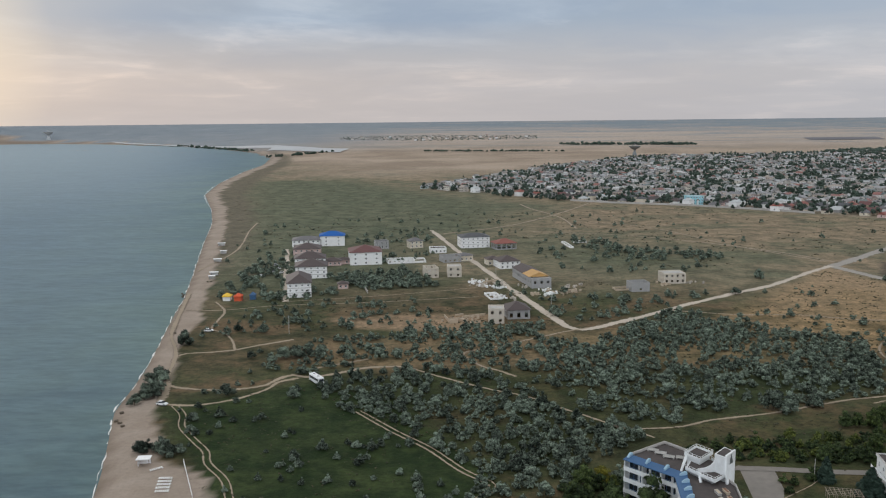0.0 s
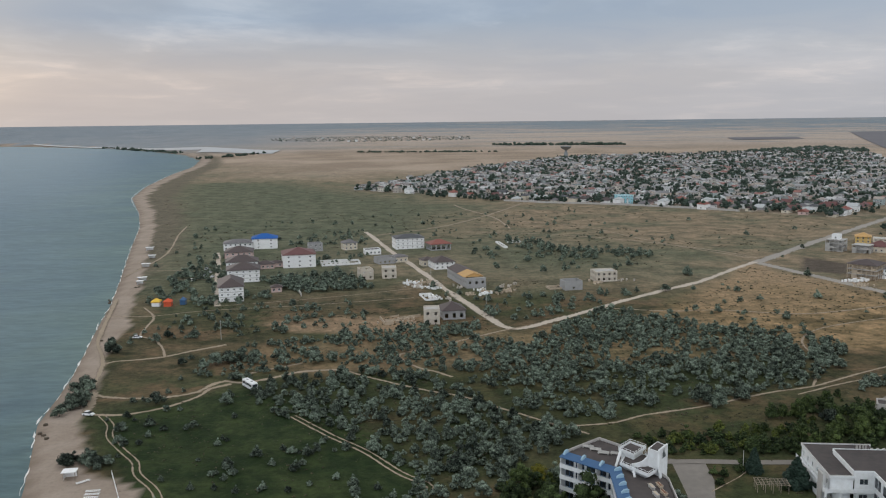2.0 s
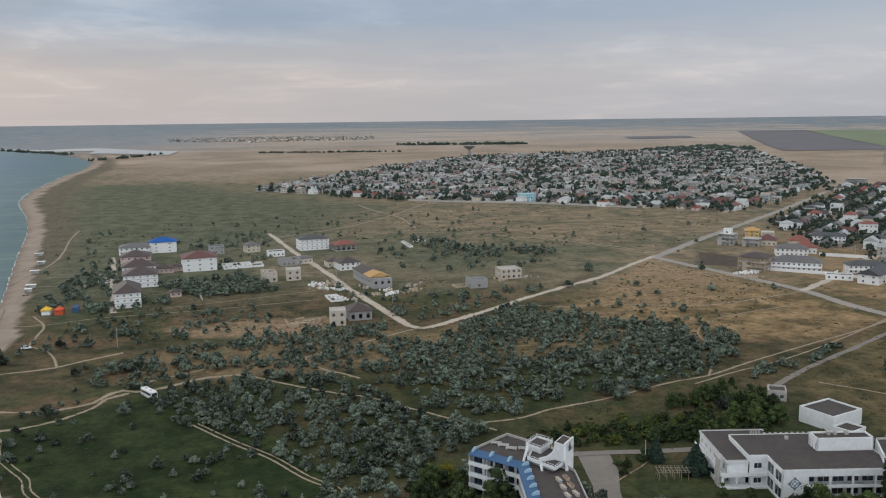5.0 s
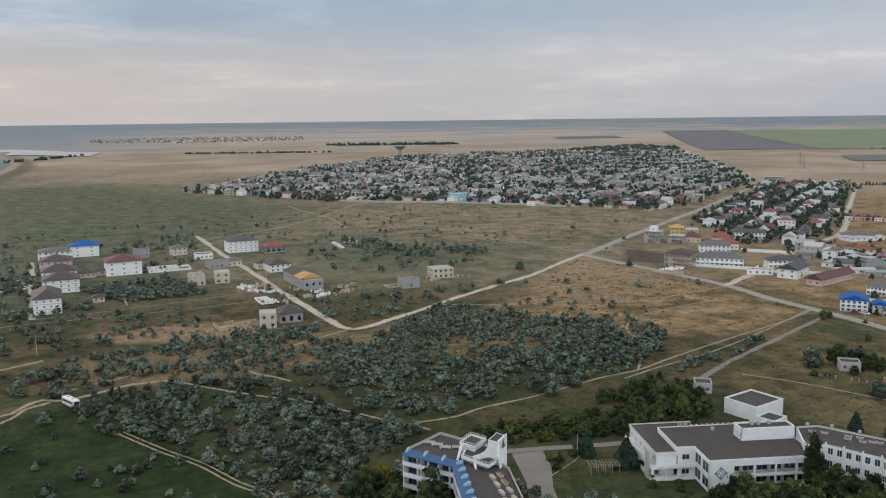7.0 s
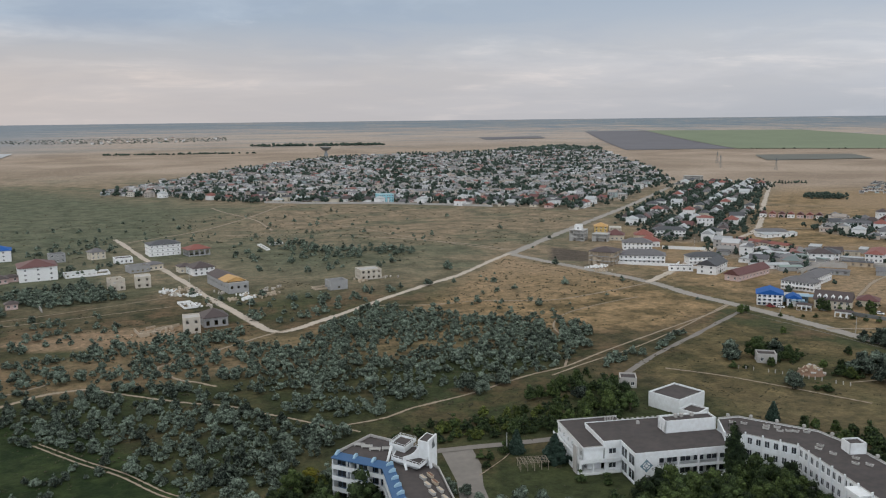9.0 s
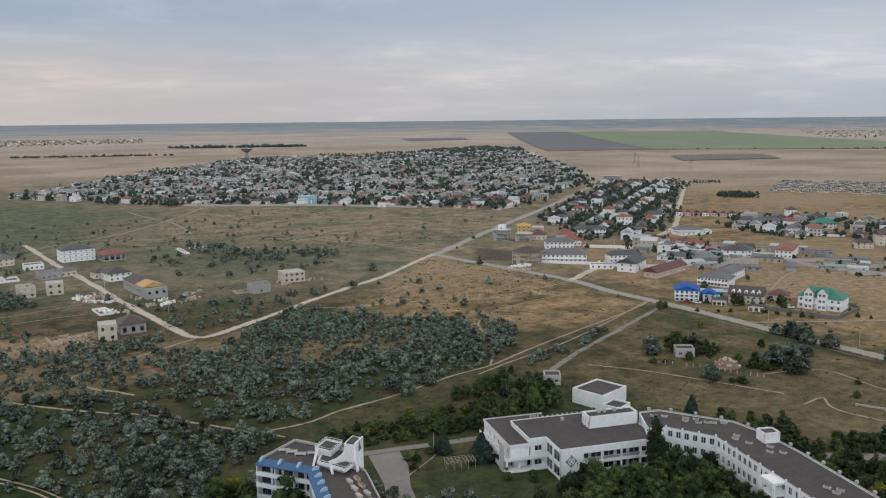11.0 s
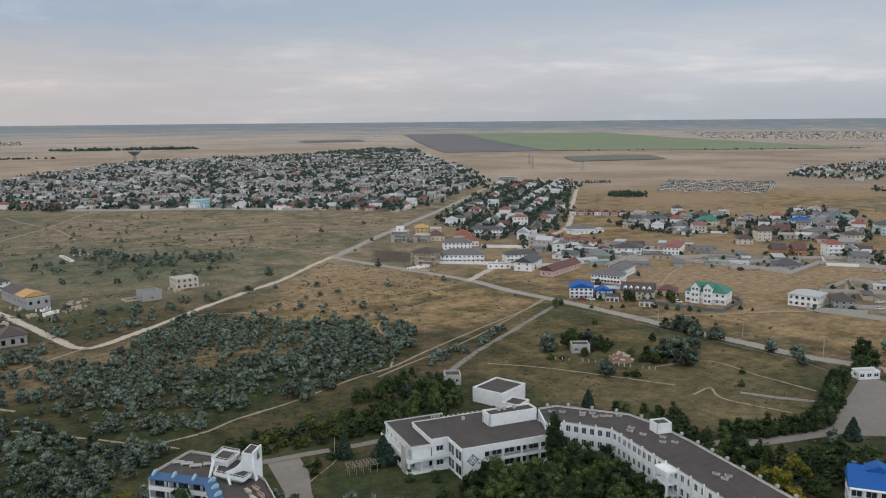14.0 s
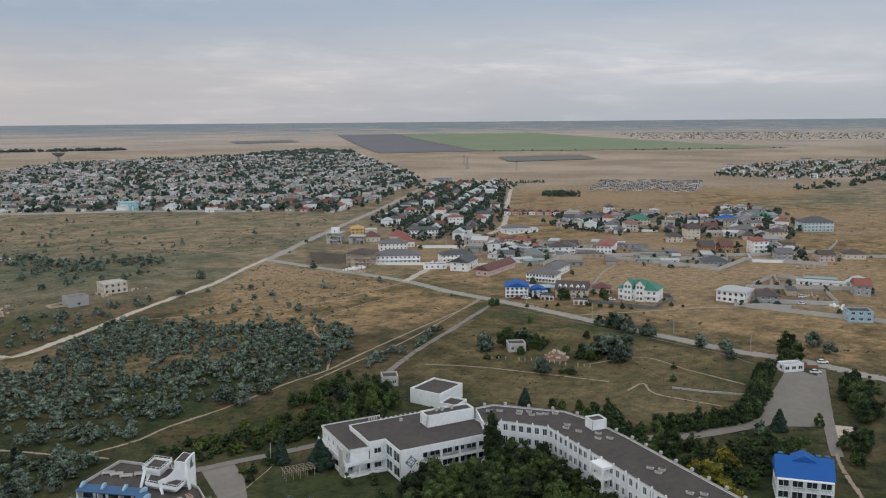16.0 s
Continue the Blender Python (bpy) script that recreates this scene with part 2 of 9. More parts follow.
TOWN_ROOF = islands("town_roofs", [(0.20, 0.20, 0.21), (0.36, 0.37, 0.38), (0.11, 0.11, 0.12), (0.27, 0.26, 0.25), (0.16, 0.12, 0.11), (0.50, 0.50, 0.51), (0.22, 0.21, 0.21), (0.25, 0.115, 0.10), (0.21, 0.20, 0.20), (0.16, 0.20, 0.20), (0.34, 0.30, 0.27), (0.29, 0.29, 0.30)], 0.7)


def glass_material():
    m, tr, b = material("window_glass", 0.12)
    n = noise_tex(tr, where(tr), 0.7, 2.0)
    tr.links.new(mixc(tr, n, (0.012, 0.016, 0.022), (0.05, 0.06, 0.07)), b.inputs["Base Color"])
    return m


GLASS = glass_material()


# ---- building blocks ----
class Shape:
    """Faces gathered for one mesh; every box or sheet is turned and moved by the pose m."""

    def __init__(self):
        self.v, self.f, self.k = [], [], []

    def face(self, pts, m=None, slot=0):
        n = len(self.v)
        self.v += [tuple(m @ Vector(p)) for p in pts] if m else [tuple(p) for p in pts]
        self.f.append(tuple(range(n, n + len(pts))))
        self.k.append(slot)

    def box(self, x0, x1, y0, y1, z0, z1, m=None, slot=0):
        n = len(self.v)
        pts = [(x0, y0, z0), (x1, y0, z0), (x1, y1, z0), (x0, y1, z0), (x0, y0, z1), (x1, y0, z1), (x1, y1, z1), (x0, y1, z1)]
        self.v += [tuple(m @ Vector(p)) for p in pts] if m else pts
        for q in ((3, 2, 1, 0), (4, 5, 6, 7), (0, 1, 5, 4), (1, 2, 6, 5), (2, 3, 7, 6), (3, 0, 4, 7)):
            self.f.append(tuple(n + i for i in q))
            self.k.append(slot)

    def prism(self, outline, z0, z1, m=None, slot=0):
        """An upright solid over a plan that runs anticlockwise."""
        c = len(outline)
        n = len(self.v)
        pts = [(x, y, z0) for x, y in outline] + [(x, y, z1) for x, y in outline]
        self.v += [tuple(m @ Vector(p)) for p in pts] if m else pts
        self.f += [tuple(n + i for i in reversed(range(c))), tuple(n + c + i for i in range(c))]
        self.f += [(n + i, n + (i + 1) % c, n + c + (i + 1) % c, n + c + i) for i in range(c)]
        self.k += [slot] * (c + 2)

    def tube(self, a, b, r0, r1, sides=6, slot=0):
        a, b = Vector(a), Vector(b)
        q = (b - a).to_track_quat("Z", "Y")
        n = len(self.v)
        for p, r in ((a, r0), (b, r1)):
            self.v += [tuple(p + q @ Vector((r * math.cos(6.2832 * i / sides), r * math.sin(6.2832 * i / sides), 0))) for i in range(sides)]
        self.f += [(n + i, n + (i + 1) % sides, n + sides + (i + 1) % sides, n + sides + i) for i in range(sides)]
        self.f += [tuple(n + i for i in reversed(range(sides))), tuple(n + sides + i for i in range(sides))]
        self.k += [slot] * (sides + 2)

    def mesh(self, name, *mats, smooth=False):
        me = bpy.data.meshes.new(name)
        me.from_pydata(self.v, [], self.f)
        for m in mats:
            me.materials.append(m)
        if any(self.k):
            me.polygons.foreach_set("material_index", self.k)
        if smooth:
            me.polygons.foreach_set("use_smooth", [True] * len(me.polygons))
        me.update()
        return me


def root(name, m, label, category, group=""):
    ob = new(name)
    ob.empty_display_size = 0.5
    ob.matrix_world = m
    return tagged(ob, label, category, group)


def part(name, shape, mats, parent, label="", smooth=False, m=None):
    """One mesh under a thing or a part."""
    data = shape if isinstance(shape, bpy.types.Mesh) else shape.mesh(name, *(mats if isinstance(mats, tuple) else (mats,)), smooth=smooth)
    ob = new(name, data)
    ob.parent = parent
    if m:
        ob.matrix_basis = m
    return tagged(ob, label) if label else ob


def setting(name, shape, mats, label, category):
    data = shape if isinstance(shape, bpy.types.Mesh) else shape.mesh(name, *(mats if isinstance(mats, tuple) else (mats,)))
    return tagged(new(name, data), label, category, kind="structure")


# ---- the lie of the land ----
SHORE = [(1000, -5200), (400, -2000), (150, -800), (60, -400), (0, -150), (-40, 0), (-72, 120), (-96.6, 216), (-100.5, 231), (-108.4, 257), (-116.8, 284), (-119, 302),
         (-123.2, 334), (-132.8, 384), (-142.8, 436), (-150, 476), (-164.5, 542), (-180, 610), (-203, 712), (-229, 832), (-266, 967), (-325, 1155), (-360, 1362), (-391, 1672),
         (-404, 1919), (-456, 2259), (-573, 2647), (-760, 3008), (-1009, 3379), (-1477, 3846), (-1940, 4074), (-2600, 4260), (-5300, 4600)]


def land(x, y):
    """The plain lies level; far off it is raised to fit the horizon to the camera's view."""
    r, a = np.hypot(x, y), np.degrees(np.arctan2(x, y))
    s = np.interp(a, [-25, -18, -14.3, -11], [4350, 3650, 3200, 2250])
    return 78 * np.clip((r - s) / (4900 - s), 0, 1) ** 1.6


def inside(x, y, poly):
    hit = np.zeros(np.shape(x), bool)
    for (x0, y0), (x1, y1) in zip(poly, poly[1:] + poly[:1]):
        hit ^= ((y0 > y) != (y1 > y)) & (x < (x1 - x0) * (y - y0) / ((y1 - y0) or 1e-9) + x0)
    return hit


def apart(x, y, line, closed=False):
    """How far points lie from a broken line."""
    best = np.full(np.shape(x), 1e9)
    for (x0, y0), (x1, y1) in zip(line, line[1:] + (line[:1] if closed else [])):
        dx, dy = x1 - x0, y1 - y0
        t = np.clip(((x - x0) * dx + (y - y0) * dy) / (dx * dx + dy * dy + 1e-9), 0, 1)
        best = np.minimum(best, np.hypot(x - x0 - t * dx, y - y0 - t * dy))
    return best


def soft(x, y, poly, edge):
    d = apart(x, y, poly, True)
    return np.clip(0.5 + np.where(inside(x, y, poly), d, -d) / edge, 0, 1)


def smooth_line(pts, step):
    """A gliding curve through the points, cut into even steps."""
    p = [np.array(q, float) for q in pts]
    p = [2 * p[0] - p[1]] + p + [2 * p[-1] - p[-2]]
    out = []
    for a, b, c, d in zip(p, p[1:], p[2:], p[3:]):
        n = max(1, int(np.hypot(*(c - b)) / step))
        for i in range(n):
            t = i / n
            out.append(0.5 * (2 * b + (c - a) * t + (2 * a - 5 * b + 4 * c - d) * t * t + (3 * b - a - 3 * c + d) * t ** 3))
    out.append(p[-2])
    return np.array(out)


SEA_SIDE = SHORE + [(-5400, 4600), (-5400, -5400), (1000, -5400)]


def inland(x, y):
    """Metres from the waterline, negative in the sea."""
    d = apart(x, y, SHORE)
    return np.where(inside(x, y, SEA_SIDE), -d, d)


def steps(lo, hi, fine, far, grow):
    c = list(np.arange(lo, hi + 0.1, fine))
    for sign, start in ((-1, lo), (1, hi)):
        s, q = fine, start
        while abs(q) < far:
            s *= grow
            q += sign * s
            c.append(q)
    return np.array(sorted(c))


# stretches of land cover
QUARTER = [(395, 560), (440, 700), (770, 1040), (860, 985), (650, 760), (515, 605), (425, 540)]
CLUSTERS = [[(615, 623), (662, 601), (691, 563), (605, 496), (554, 491), (540, 546)], [(663, 528), (698, 514), (771, 486), (676, 408), (617, 375), (599, 407), (597, 427), (561, 426), (581, 460)],
            [(788, 552), (808, 503), (725, 453), (680, 476)], [(578, 378), (594, 350), (540, 320), (529, 332)], [(439, 557), (462, 482), (417, 436), (376, 425), (395, 499)]]
YARDS = [[(490, 419), (533, 372), (514, 343), (469, 332), (465, 353), (452, 382)], [(458, 296), (504, 278), (411, 226), (388, 254)], [(439, 557), (462, 482), (417, 436), (376, 425), (395, 499)]]
LUSH = [(-101, 289), (-50, 319), (-18, 299), (18, 225), (8, 205), (-62, 205), (-80, 240)]
LUSH_3 = [(50, 262), (110, 272), (170, 290), (165, 262), (128, 254), (100, 246), (62, 240)]
LUSH_2 = [(20, 330), (40, 285), (62, 262), (95, 270), (120, 285), (110, 300), (75, 300), (50, 320)]
PARK = [(40, 150), (47, 214), (75, 232), (100, 243), (128, 252), (165, 284), (178, 262), (195, 225), (215, 172), (250, 150), (225, 90), (140, 60)]
GRASS_R = [(266, 335), (300, 215), (255, 166), (215, 171), (195, 200), (180, 235), (185, 284)]
MEADOW = [(-150, 480), (-190, 700), (-270, 1080), (-330, 1400), (-150, 1420), (-20, 1180), (110, 960), (60, 820), (40, 700), (110, 690), (210, 600), (180, 540), (110, 520), (70, 560), (20, 720), (-20, 620), (-40, 500)]
TAN = [(1313, 2056), (1597, 1946), (2358, 1139), (1869, 902), (1377, 1243), (928, 1281)]
TAN_2 = [(-330, 1500), (-60, 1480), (120, 1600), (240, 1750), (455, 2080), (735, 2160), (990, 2190), (1200, 2290), (1847, 3230), (400, 3250), (-350, 2500), (-420, 2300), (-370, 1700)]
TAN_3 = [(660, 760), (760, 857), (900, 990), (1300, 900), (1250, 690), (960, 560), (780, 590)]
WORN = [(300, 480), (420, 660), (640, 760), (840, 600), (900, 450), (760, 250), (480, 150), (330, 160), (305, 330)]
STRAW = [(150, 425), (250, 550), (275, 470), (288, 360), (230, 330), (190, 345), (130, 400)]
OLIVES = [(-60, 375), (41, 405), (72, 386), (114, 425), (190, 362), (165, 305), (62, 257), (26, 228), (5, 232), (-48, 306)]
EARTH = [(20, 385), (-40, 400), (-60, 420), (-20, 430), (28, 425)]


BURNT = [(300, 570), (315, 541), (294, 506), (275, 522)]
TOWN = [(-40, 1215), (81, 1112), (154, 1020), (276, 950), (379, 862), (445, 794), (486, 808), (769, 1080), (906, 1339), (1224, 2041), (1212, 2241), (992, 2182), (733, 2150), (454, 2063), (213, 1701), (78, 1445)]


def build_ground():
    gx, gy = steps(-200, 520, 4.0, 5200, 1.03), steps(150, 720, 4.0, 5200, 1.03)
    X, Y = np.meshgrid(gx, gy)
    s = inland(X, Y)
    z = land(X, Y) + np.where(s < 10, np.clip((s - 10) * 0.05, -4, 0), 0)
    nx, ny = len(gx), len(gy)
    idx = np.arange(nx * ny).reshape(ny, nx)
    faces = np.stack([idx[:-1, :-1], idx[:-1, 1:], idx[1:, 1:], idx[1:, :-1]], -1).reshape(-1, 4)
    me = bpy.data.meshes.new("ground")
    me.from_pydata(np.stack([X, Y, z], -1).reshape(-1, 3).tolist(), [], faces.tolist())
    wob = np.array([noise.noise((x * 0.03, y * 0.03, 0.0)) for x, y in zip(X.ravel(), Y.ravel())]).reshape(X.shape)
    wide = np.interp(Y, [200, 228, 243, 300, 420, 600, 900, 1500, 2400], [29, 29, 16, 13, 13, 14, 16, 20, 26])
    sand = np.clip((wide + 2.5 + 5 * wob - s) / 3, 0, 1)
    dune = np.clip((np.interp(Y, [200, 300, 500, 700, 1300], [24, 18, 20, 48, 70]) + 10 * wob - s) / 18, 0, 1) * 0.7
    lush = np.maximum.reduce([soft(X, Y, LUSH, 14), 0.5 * soft(X, Y, LUSH_2, 12), 0.52 * soft(X, Y, PARK, 12), 0.52 * soft(X, Y, GRASS_R, 14), 0.55 * soft(X, Y, LUSH_3, 10), soft(X, Y, OLIVES, 12) * np.interp(Y, [318, 340], [0.62, 0.22])])
    straw = np.maximum.reduce([soft(X, Y, STRAW, 25), soft(X, Y, WORN, 60) * 0.9, soft(X, Y, TAN_3, 60), (0.54 + 0.22 * np.clip(wob * 2, -1, 1)) * soft(X, Y, GRASS_R, 14), 0.50 * soft(X, Y, OLIVES, 14) * np.clip((Y - 322) / 15, 0, 1)])
    stub = np.maximum.reduce([soft(X, Y, TAN, 60), soft(X, Y, TAN_2, 420) * np.interp(X, [-350, 350], [0.5, 1.0]), 0.9 * np.clip((Y + 0.9 * X - 1500) / 300, 0, 1)])
    # beyond about 470 m: paler plain tones, lifted partly to stand in for haze
    open_plain = np.clip((Y + 0.25 * X - 470) / 90, 0, 1)
    meadow = soft(X, Y, MEADOW, 190)
    # distance ramp from the origin; drives the haze tones of the far plain
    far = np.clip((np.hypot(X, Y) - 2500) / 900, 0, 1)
    earth = soft(X, Y, EARTH, 12)
    yard = np.maximum.reduce([soft(X, Y, q, 24) for q in CLUSTERS + YARDS + [QUARTER]] + [0.85 * soft(X, Y, TOWN, 40)])
    burnt = np.minimum(1.2 * soft(X, Y, BURNT, 12), 1)
    wet = np.clip((5.0 + 2.5 * wob - s) / 3, 0, 1)
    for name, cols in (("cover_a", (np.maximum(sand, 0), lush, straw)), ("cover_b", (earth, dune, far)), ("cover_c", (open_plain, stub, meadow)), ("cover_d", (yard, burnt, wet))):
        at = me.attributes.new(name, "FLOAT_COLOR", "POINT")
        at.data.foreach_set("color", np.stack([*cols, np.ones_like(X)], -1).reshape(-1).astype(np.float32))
    m, tr, b = material("steppe", 0.95)
    b.inputs["Specular IOR Level"].default_value = 0.15
    p = where(tr)
    wide_n, mid_n, fine_n, patch = noise_tex(tr, p, 0.012, 5.0), noise_tex(tr, p, 0.06, 6.0, 0.62), noise_tex(tr, p, 0.7, 6.0, 0.65), noise_tex(tr, p, 0.0045, 4.0)
    A = node(tr, "ShaderNodeSeparateColor", {0: node(tr, "ShaderNodeAttribute", attribute_name="cover_a").outputs["Color"]})
    B = node(tr, "ShaderNodeSeparateColor", {0: node(tr, "ShaderNodeAttribute", attribute_name="cover_b").outputs["Color"]})
    dry = mixc(tr, ramp(tr, mid_n, [(0.40, (0, 0, 0)), (0.62, (1, 1, 1))]), (0.040, 0.045, 0.022), (0.122, 0.096, 0.056))
    dry = mixc(tr, ramp(tr, wide_n, [(0.44, (0, 0, 0)), (0.58, (0.85, 0.85, 0.85))]), dry, (0.066, 0.076, 0.036))
    green = mixc(tr, ramp(tr, mid_n, [(0.40, (0, 0, 0)), (0.64, (1, 1, 1))]), (0.014, 0.030, 0.009), (0.041, 0.060, 0.021))
    gold = mixc(tr, ramp(tr, mid_n, [(0.38, (0, 0, 0)), (0.62, (1, 1, 1))]), (0.125, 0.096, 0.050), (0.350, 0.242, 0.138))
    gold = mixc(tr, ramp(tr, patch, [(0.42, (0, 0, 0)), (0.60, (1, 1, 1))]), gold, (0.31, 0.225, 0.145))
    shore = mixc(tr, ramp(tr, mid_n, [(0.3, (0, 0, 0)), (0.7, (1, 1, 1))]), (0.265, 0.212, 0.170), (0.37, 0.308, 0.258))
    scrub = mixc(tr, mid_n, (0.085, 0.078, 0.056), (0.190, 0.160, 0.122))
    soil = mixc(tr, mid_n, (0.20, 0.135, 0.085), (0.36, 0.265, 0.18))
    C = node(tr, "ShaderNodeSeparateColor", {0: node(tr, "ShaderNodeAttribute", attribute_name="cover_c").outputs["Color"]})
    pale = mixc(tr, ramp(tr, mid_n, [(0.38, (0, 0, 0)), (0.64, (1, 1, 1))]), (0.150, 0.128, 0.088), (0.325, 0.248, 0.172))
    herb = mixc(tr, ramp(tr, mid_n, [(0.38, (0, 0, 0)), (0.64, (1, 1, 1))]), (0.070, 0.088, 0.056), (0.138, 0.150, 0.100))
    pale = mixc(tr, ramp(tr, wide_n, [(0.49, (0, 0, 0)), (0.62, (0.7, 0.7, 0.7))]), pale, herb)
    bare = noise_tex(tr, p, 0.028, 5.0, 0.6)
    dry = mixc(tr, ramp(tr, bare, [(0.51, (0, 0, 0)), (0.59, (0.85, 0.85, 0.85))]), dry, (0.150, 0.105, 0.064))
    # stubble colour, greyed and paled partly as painted haze
    crop = mixc(tr, ramp(tr, patch, [(0.40, (0, 0, 0)), (0.62, (1, 1, 1))]), (0.290, 0.226, 0.176), (0.420, 0.335, 0.270))
    edge = calc(tr, "MULTIPLY_ADD", mid_n, 0.9, -0.45)

    def keyed(v, gain=1.6):
        return ramp(tr, calc(tr, "MULTIPLY_ADD", calc(tr, "ADD", v, calc(tr, "MULTIPLY", edge, calc(tr, "MULTIPLY", v, 0.9))), gain, -0.25), [(0, (0, 0, 0)), (1, (1, 1, 1))])

    col = mixc(tr, C.outputs[0], dry, pale)
    col = mixc(tr, calc(tr, "MULTIPLY", keyed(C.outputs[2]), 0.9), col, herb)
    col = mixc(tr, keyed(A.outputs[2]), col, gold)
    col = mixc(tr, keyed(C.outputs[1]), col, crop)
    col = mixc(tr, keyed(A.outputs[1], 1.35), col, green)
    col = mixc(tr, keyed(B.outputs[0]), col, soil)
    col = mixc(tr, keyed(B.outputs[1]), col, scrub)
    D = node(tr, "ShaderNodeSeparateColor", {0: node(tr, "ShaderNodeAttribute", attribute_name="cover_d").outputs["Color"]})
    trod = mixc(tr, ramp(tr, bare, [(0.40, (0, 0, 0)), (0.62, (1, 1, 1))]), (0.130, 0.108, 0.084), (0.285, 0.240, 0.200))
    col = mixc(tr, calc(tr, "MULTIPLY", keyed(D.outputs[0]), 0.72), col, trod)
    col = mixc(tr, keyed(D.outputs[1]), col, mixc(tr, mid_n, (0.050, 0.042, 0.036), (0.150, 0.122, 0.098)))
    # the far plain: strips of stubble and fallow, bluish tones painted in for haze
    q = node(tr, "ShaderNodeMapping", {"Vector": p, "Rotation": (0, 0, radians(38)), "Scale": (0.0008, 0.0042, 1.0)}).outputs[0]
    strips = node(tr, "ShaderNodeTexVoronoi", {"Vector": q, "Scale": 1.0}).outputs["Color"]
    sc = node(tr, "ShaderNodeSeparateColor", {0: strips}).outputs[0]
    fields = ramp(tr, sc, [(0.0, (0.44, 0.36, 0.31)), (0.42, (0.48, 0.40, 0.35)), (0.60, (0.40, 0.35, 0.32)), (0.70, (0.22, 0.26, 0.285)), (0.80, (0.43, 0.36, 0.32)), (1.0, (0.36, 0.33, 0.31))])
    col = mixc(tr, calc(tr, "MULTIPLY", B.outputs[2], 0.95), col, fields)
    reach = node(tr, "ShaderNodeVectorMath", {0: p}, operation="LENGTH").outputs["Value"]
    # distance haze painted as bluish bands, broken by noise, thicker towards the plain's edge
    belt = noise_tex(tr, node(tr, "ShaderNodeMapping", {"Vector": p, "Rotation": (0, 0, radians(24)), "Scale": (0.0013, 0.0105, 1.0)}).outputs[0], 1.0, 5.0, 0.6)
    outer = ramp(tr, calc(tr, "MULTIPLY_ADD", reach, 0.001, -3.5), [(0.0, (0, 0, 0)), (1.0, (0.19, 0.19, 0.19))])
    haze_bands = ramp(tr, calc(tr, "ADD", belt, outer), [(0.55, (0, 0, 0)), (0.66, (0.8, 0.8, 0.8))])
    col = mixc(tr, calc(tr, "MULTIPLY", haze_bands, B.outputs[2]), col, (0.150, 0.218, 0.282))
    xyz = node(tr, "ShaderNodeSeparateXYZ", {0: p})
    # haze beyond the bay, painted into the ground as a blue-grey tint
    bay_haze = calc(tr, "MULTIPLY", ramp(tr, calc(tr, "MULTIPLY", xyz.outputs[0], -0.001), [(0.0, (0, 0, 0)), (0.55, (1, 1, 1))]), ramp(tr, calc(tr, "MULTIPLY_ADD", xyz.outputs[1], 0.001, -2.5), [(0.0, (0, 0, 0)), (0.7, (0.85, 0.85, 0.85))]))
    col = mixc(tr, bay_haze, col, mixc(tr, wide_n, (0.15, 0.19, 0.235), (0.30, 0.33, 0.37)))
    clod = noise_tex(tr, p, 0.22, 5.0, 0.7)
    col = mixc(tr, calc(tr, "MULTIPLY_ADD", C.outputs[0], -0.22, 0.80), col, mixc(tr, ramp(tr, clod, [(0.36, (0, 0, 0)), (0.62, (1, 1, 1))]), (0.48, 0.54, 0.50), (1.26, 1.20, 1.14)), "MULTIPLY")
    speck = mixc(tr, ramp(tr, fine_n, [(0.32, (0.62, 0.62, 0.62)), (0.70, (1.22, 1.22, 1.22))]), (0, 0, 0), (1, 1, 1))
    col = mixc(tr, 0.8, col, speck, "MULTIPLY")
    shore = mixc(tr, 0.35, shore, speck, "MULTIPLY")
    shore = mixc(tr, calc(tr, "MULTIPLY", D.outputs[2], 0.7), shore, (0.150, 0.112, 0.084))
    col = mixc(tr, keyed(A.outputs[0]), col, shore)
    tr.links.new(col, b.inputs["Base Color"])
    relief(tr, b, fine_n, 0.8, 0.5)
    me.materials.append(m)
    setting("ground", me, m, "dry steppe plain with sandy beach and green patches", "ground")

    # the sea lies over the dip beyond the beach
    keep = (s < 14)
    ok = keep[:-1, :-1] & keep[:-1, 1:] & keep[1:, 1:] & keep[1:, :-1]
    f = faces[ok.ravel()]
    used, inv = np.unique(f, return_inverse=True)
    pts = np.stack([X.ravel()[used], Y.ravel()[used], np.full(len(used), -0.42)], -1)
    sea = bpy.data.meshes.new("water")
    sea.from_pydata(pts.tolist(), [], inv.reshape(-1, 4).tolist())
    dep = np.clip(-s.ravel()[used] / 160, 0, 1) ** 0.6
    at = sea.attributes.new("depth", "FLOAT_COLOR", "POINT")
    at.data.foreach_set("color", np.stack([dep, dep, dep, np.ones_like(dep)], -1).reshape(-1).astype(np.float32))
    m, tr, b = material("sea_water", 1.0)
    b.inputs["Specular IOR Level"].default_value = 0.0
    p = where(tr)
    d = node(tr, "ShaderNodeSeparateColor", {0: node(tr, "ShaderNodeAttribute", attribute_name="depth").outputs["Color"]}).outputs[0]
    w1 = noise_tex(tr, node(tr, "ShaderNodeMapping", {"Vector": p, "Rotation": (0, 0, radians(35)), "Scale": (0.10, 0.32, 1)}).outputs[0], 1.0, 6.0, 0.6)
    w2 = noise_tex(tr, p, 0.012, 4.0)
    col = mixc(tr, d, (0.106, 0.160, 0.150), (0.064, 0.112, 0.150))
    col = mixc(tr, ramp(tr, w2, [(0.4, (0, 0, 0)), (0.65, (0.5, 0.5, 0.5))]), col, (0.058, 0.102, 0.144))
    # light and dark of waves and ripples, painted into the water colour
    swell_shade = noise_tex(tr, node(tr, "ShaderNodeMapping", {"Vector": p, "Rotation": (0, 0, radians(30)), "Scale": (0.018, 0.07, 1)}).outputs[0], 1.0, 7.0, 0.65)
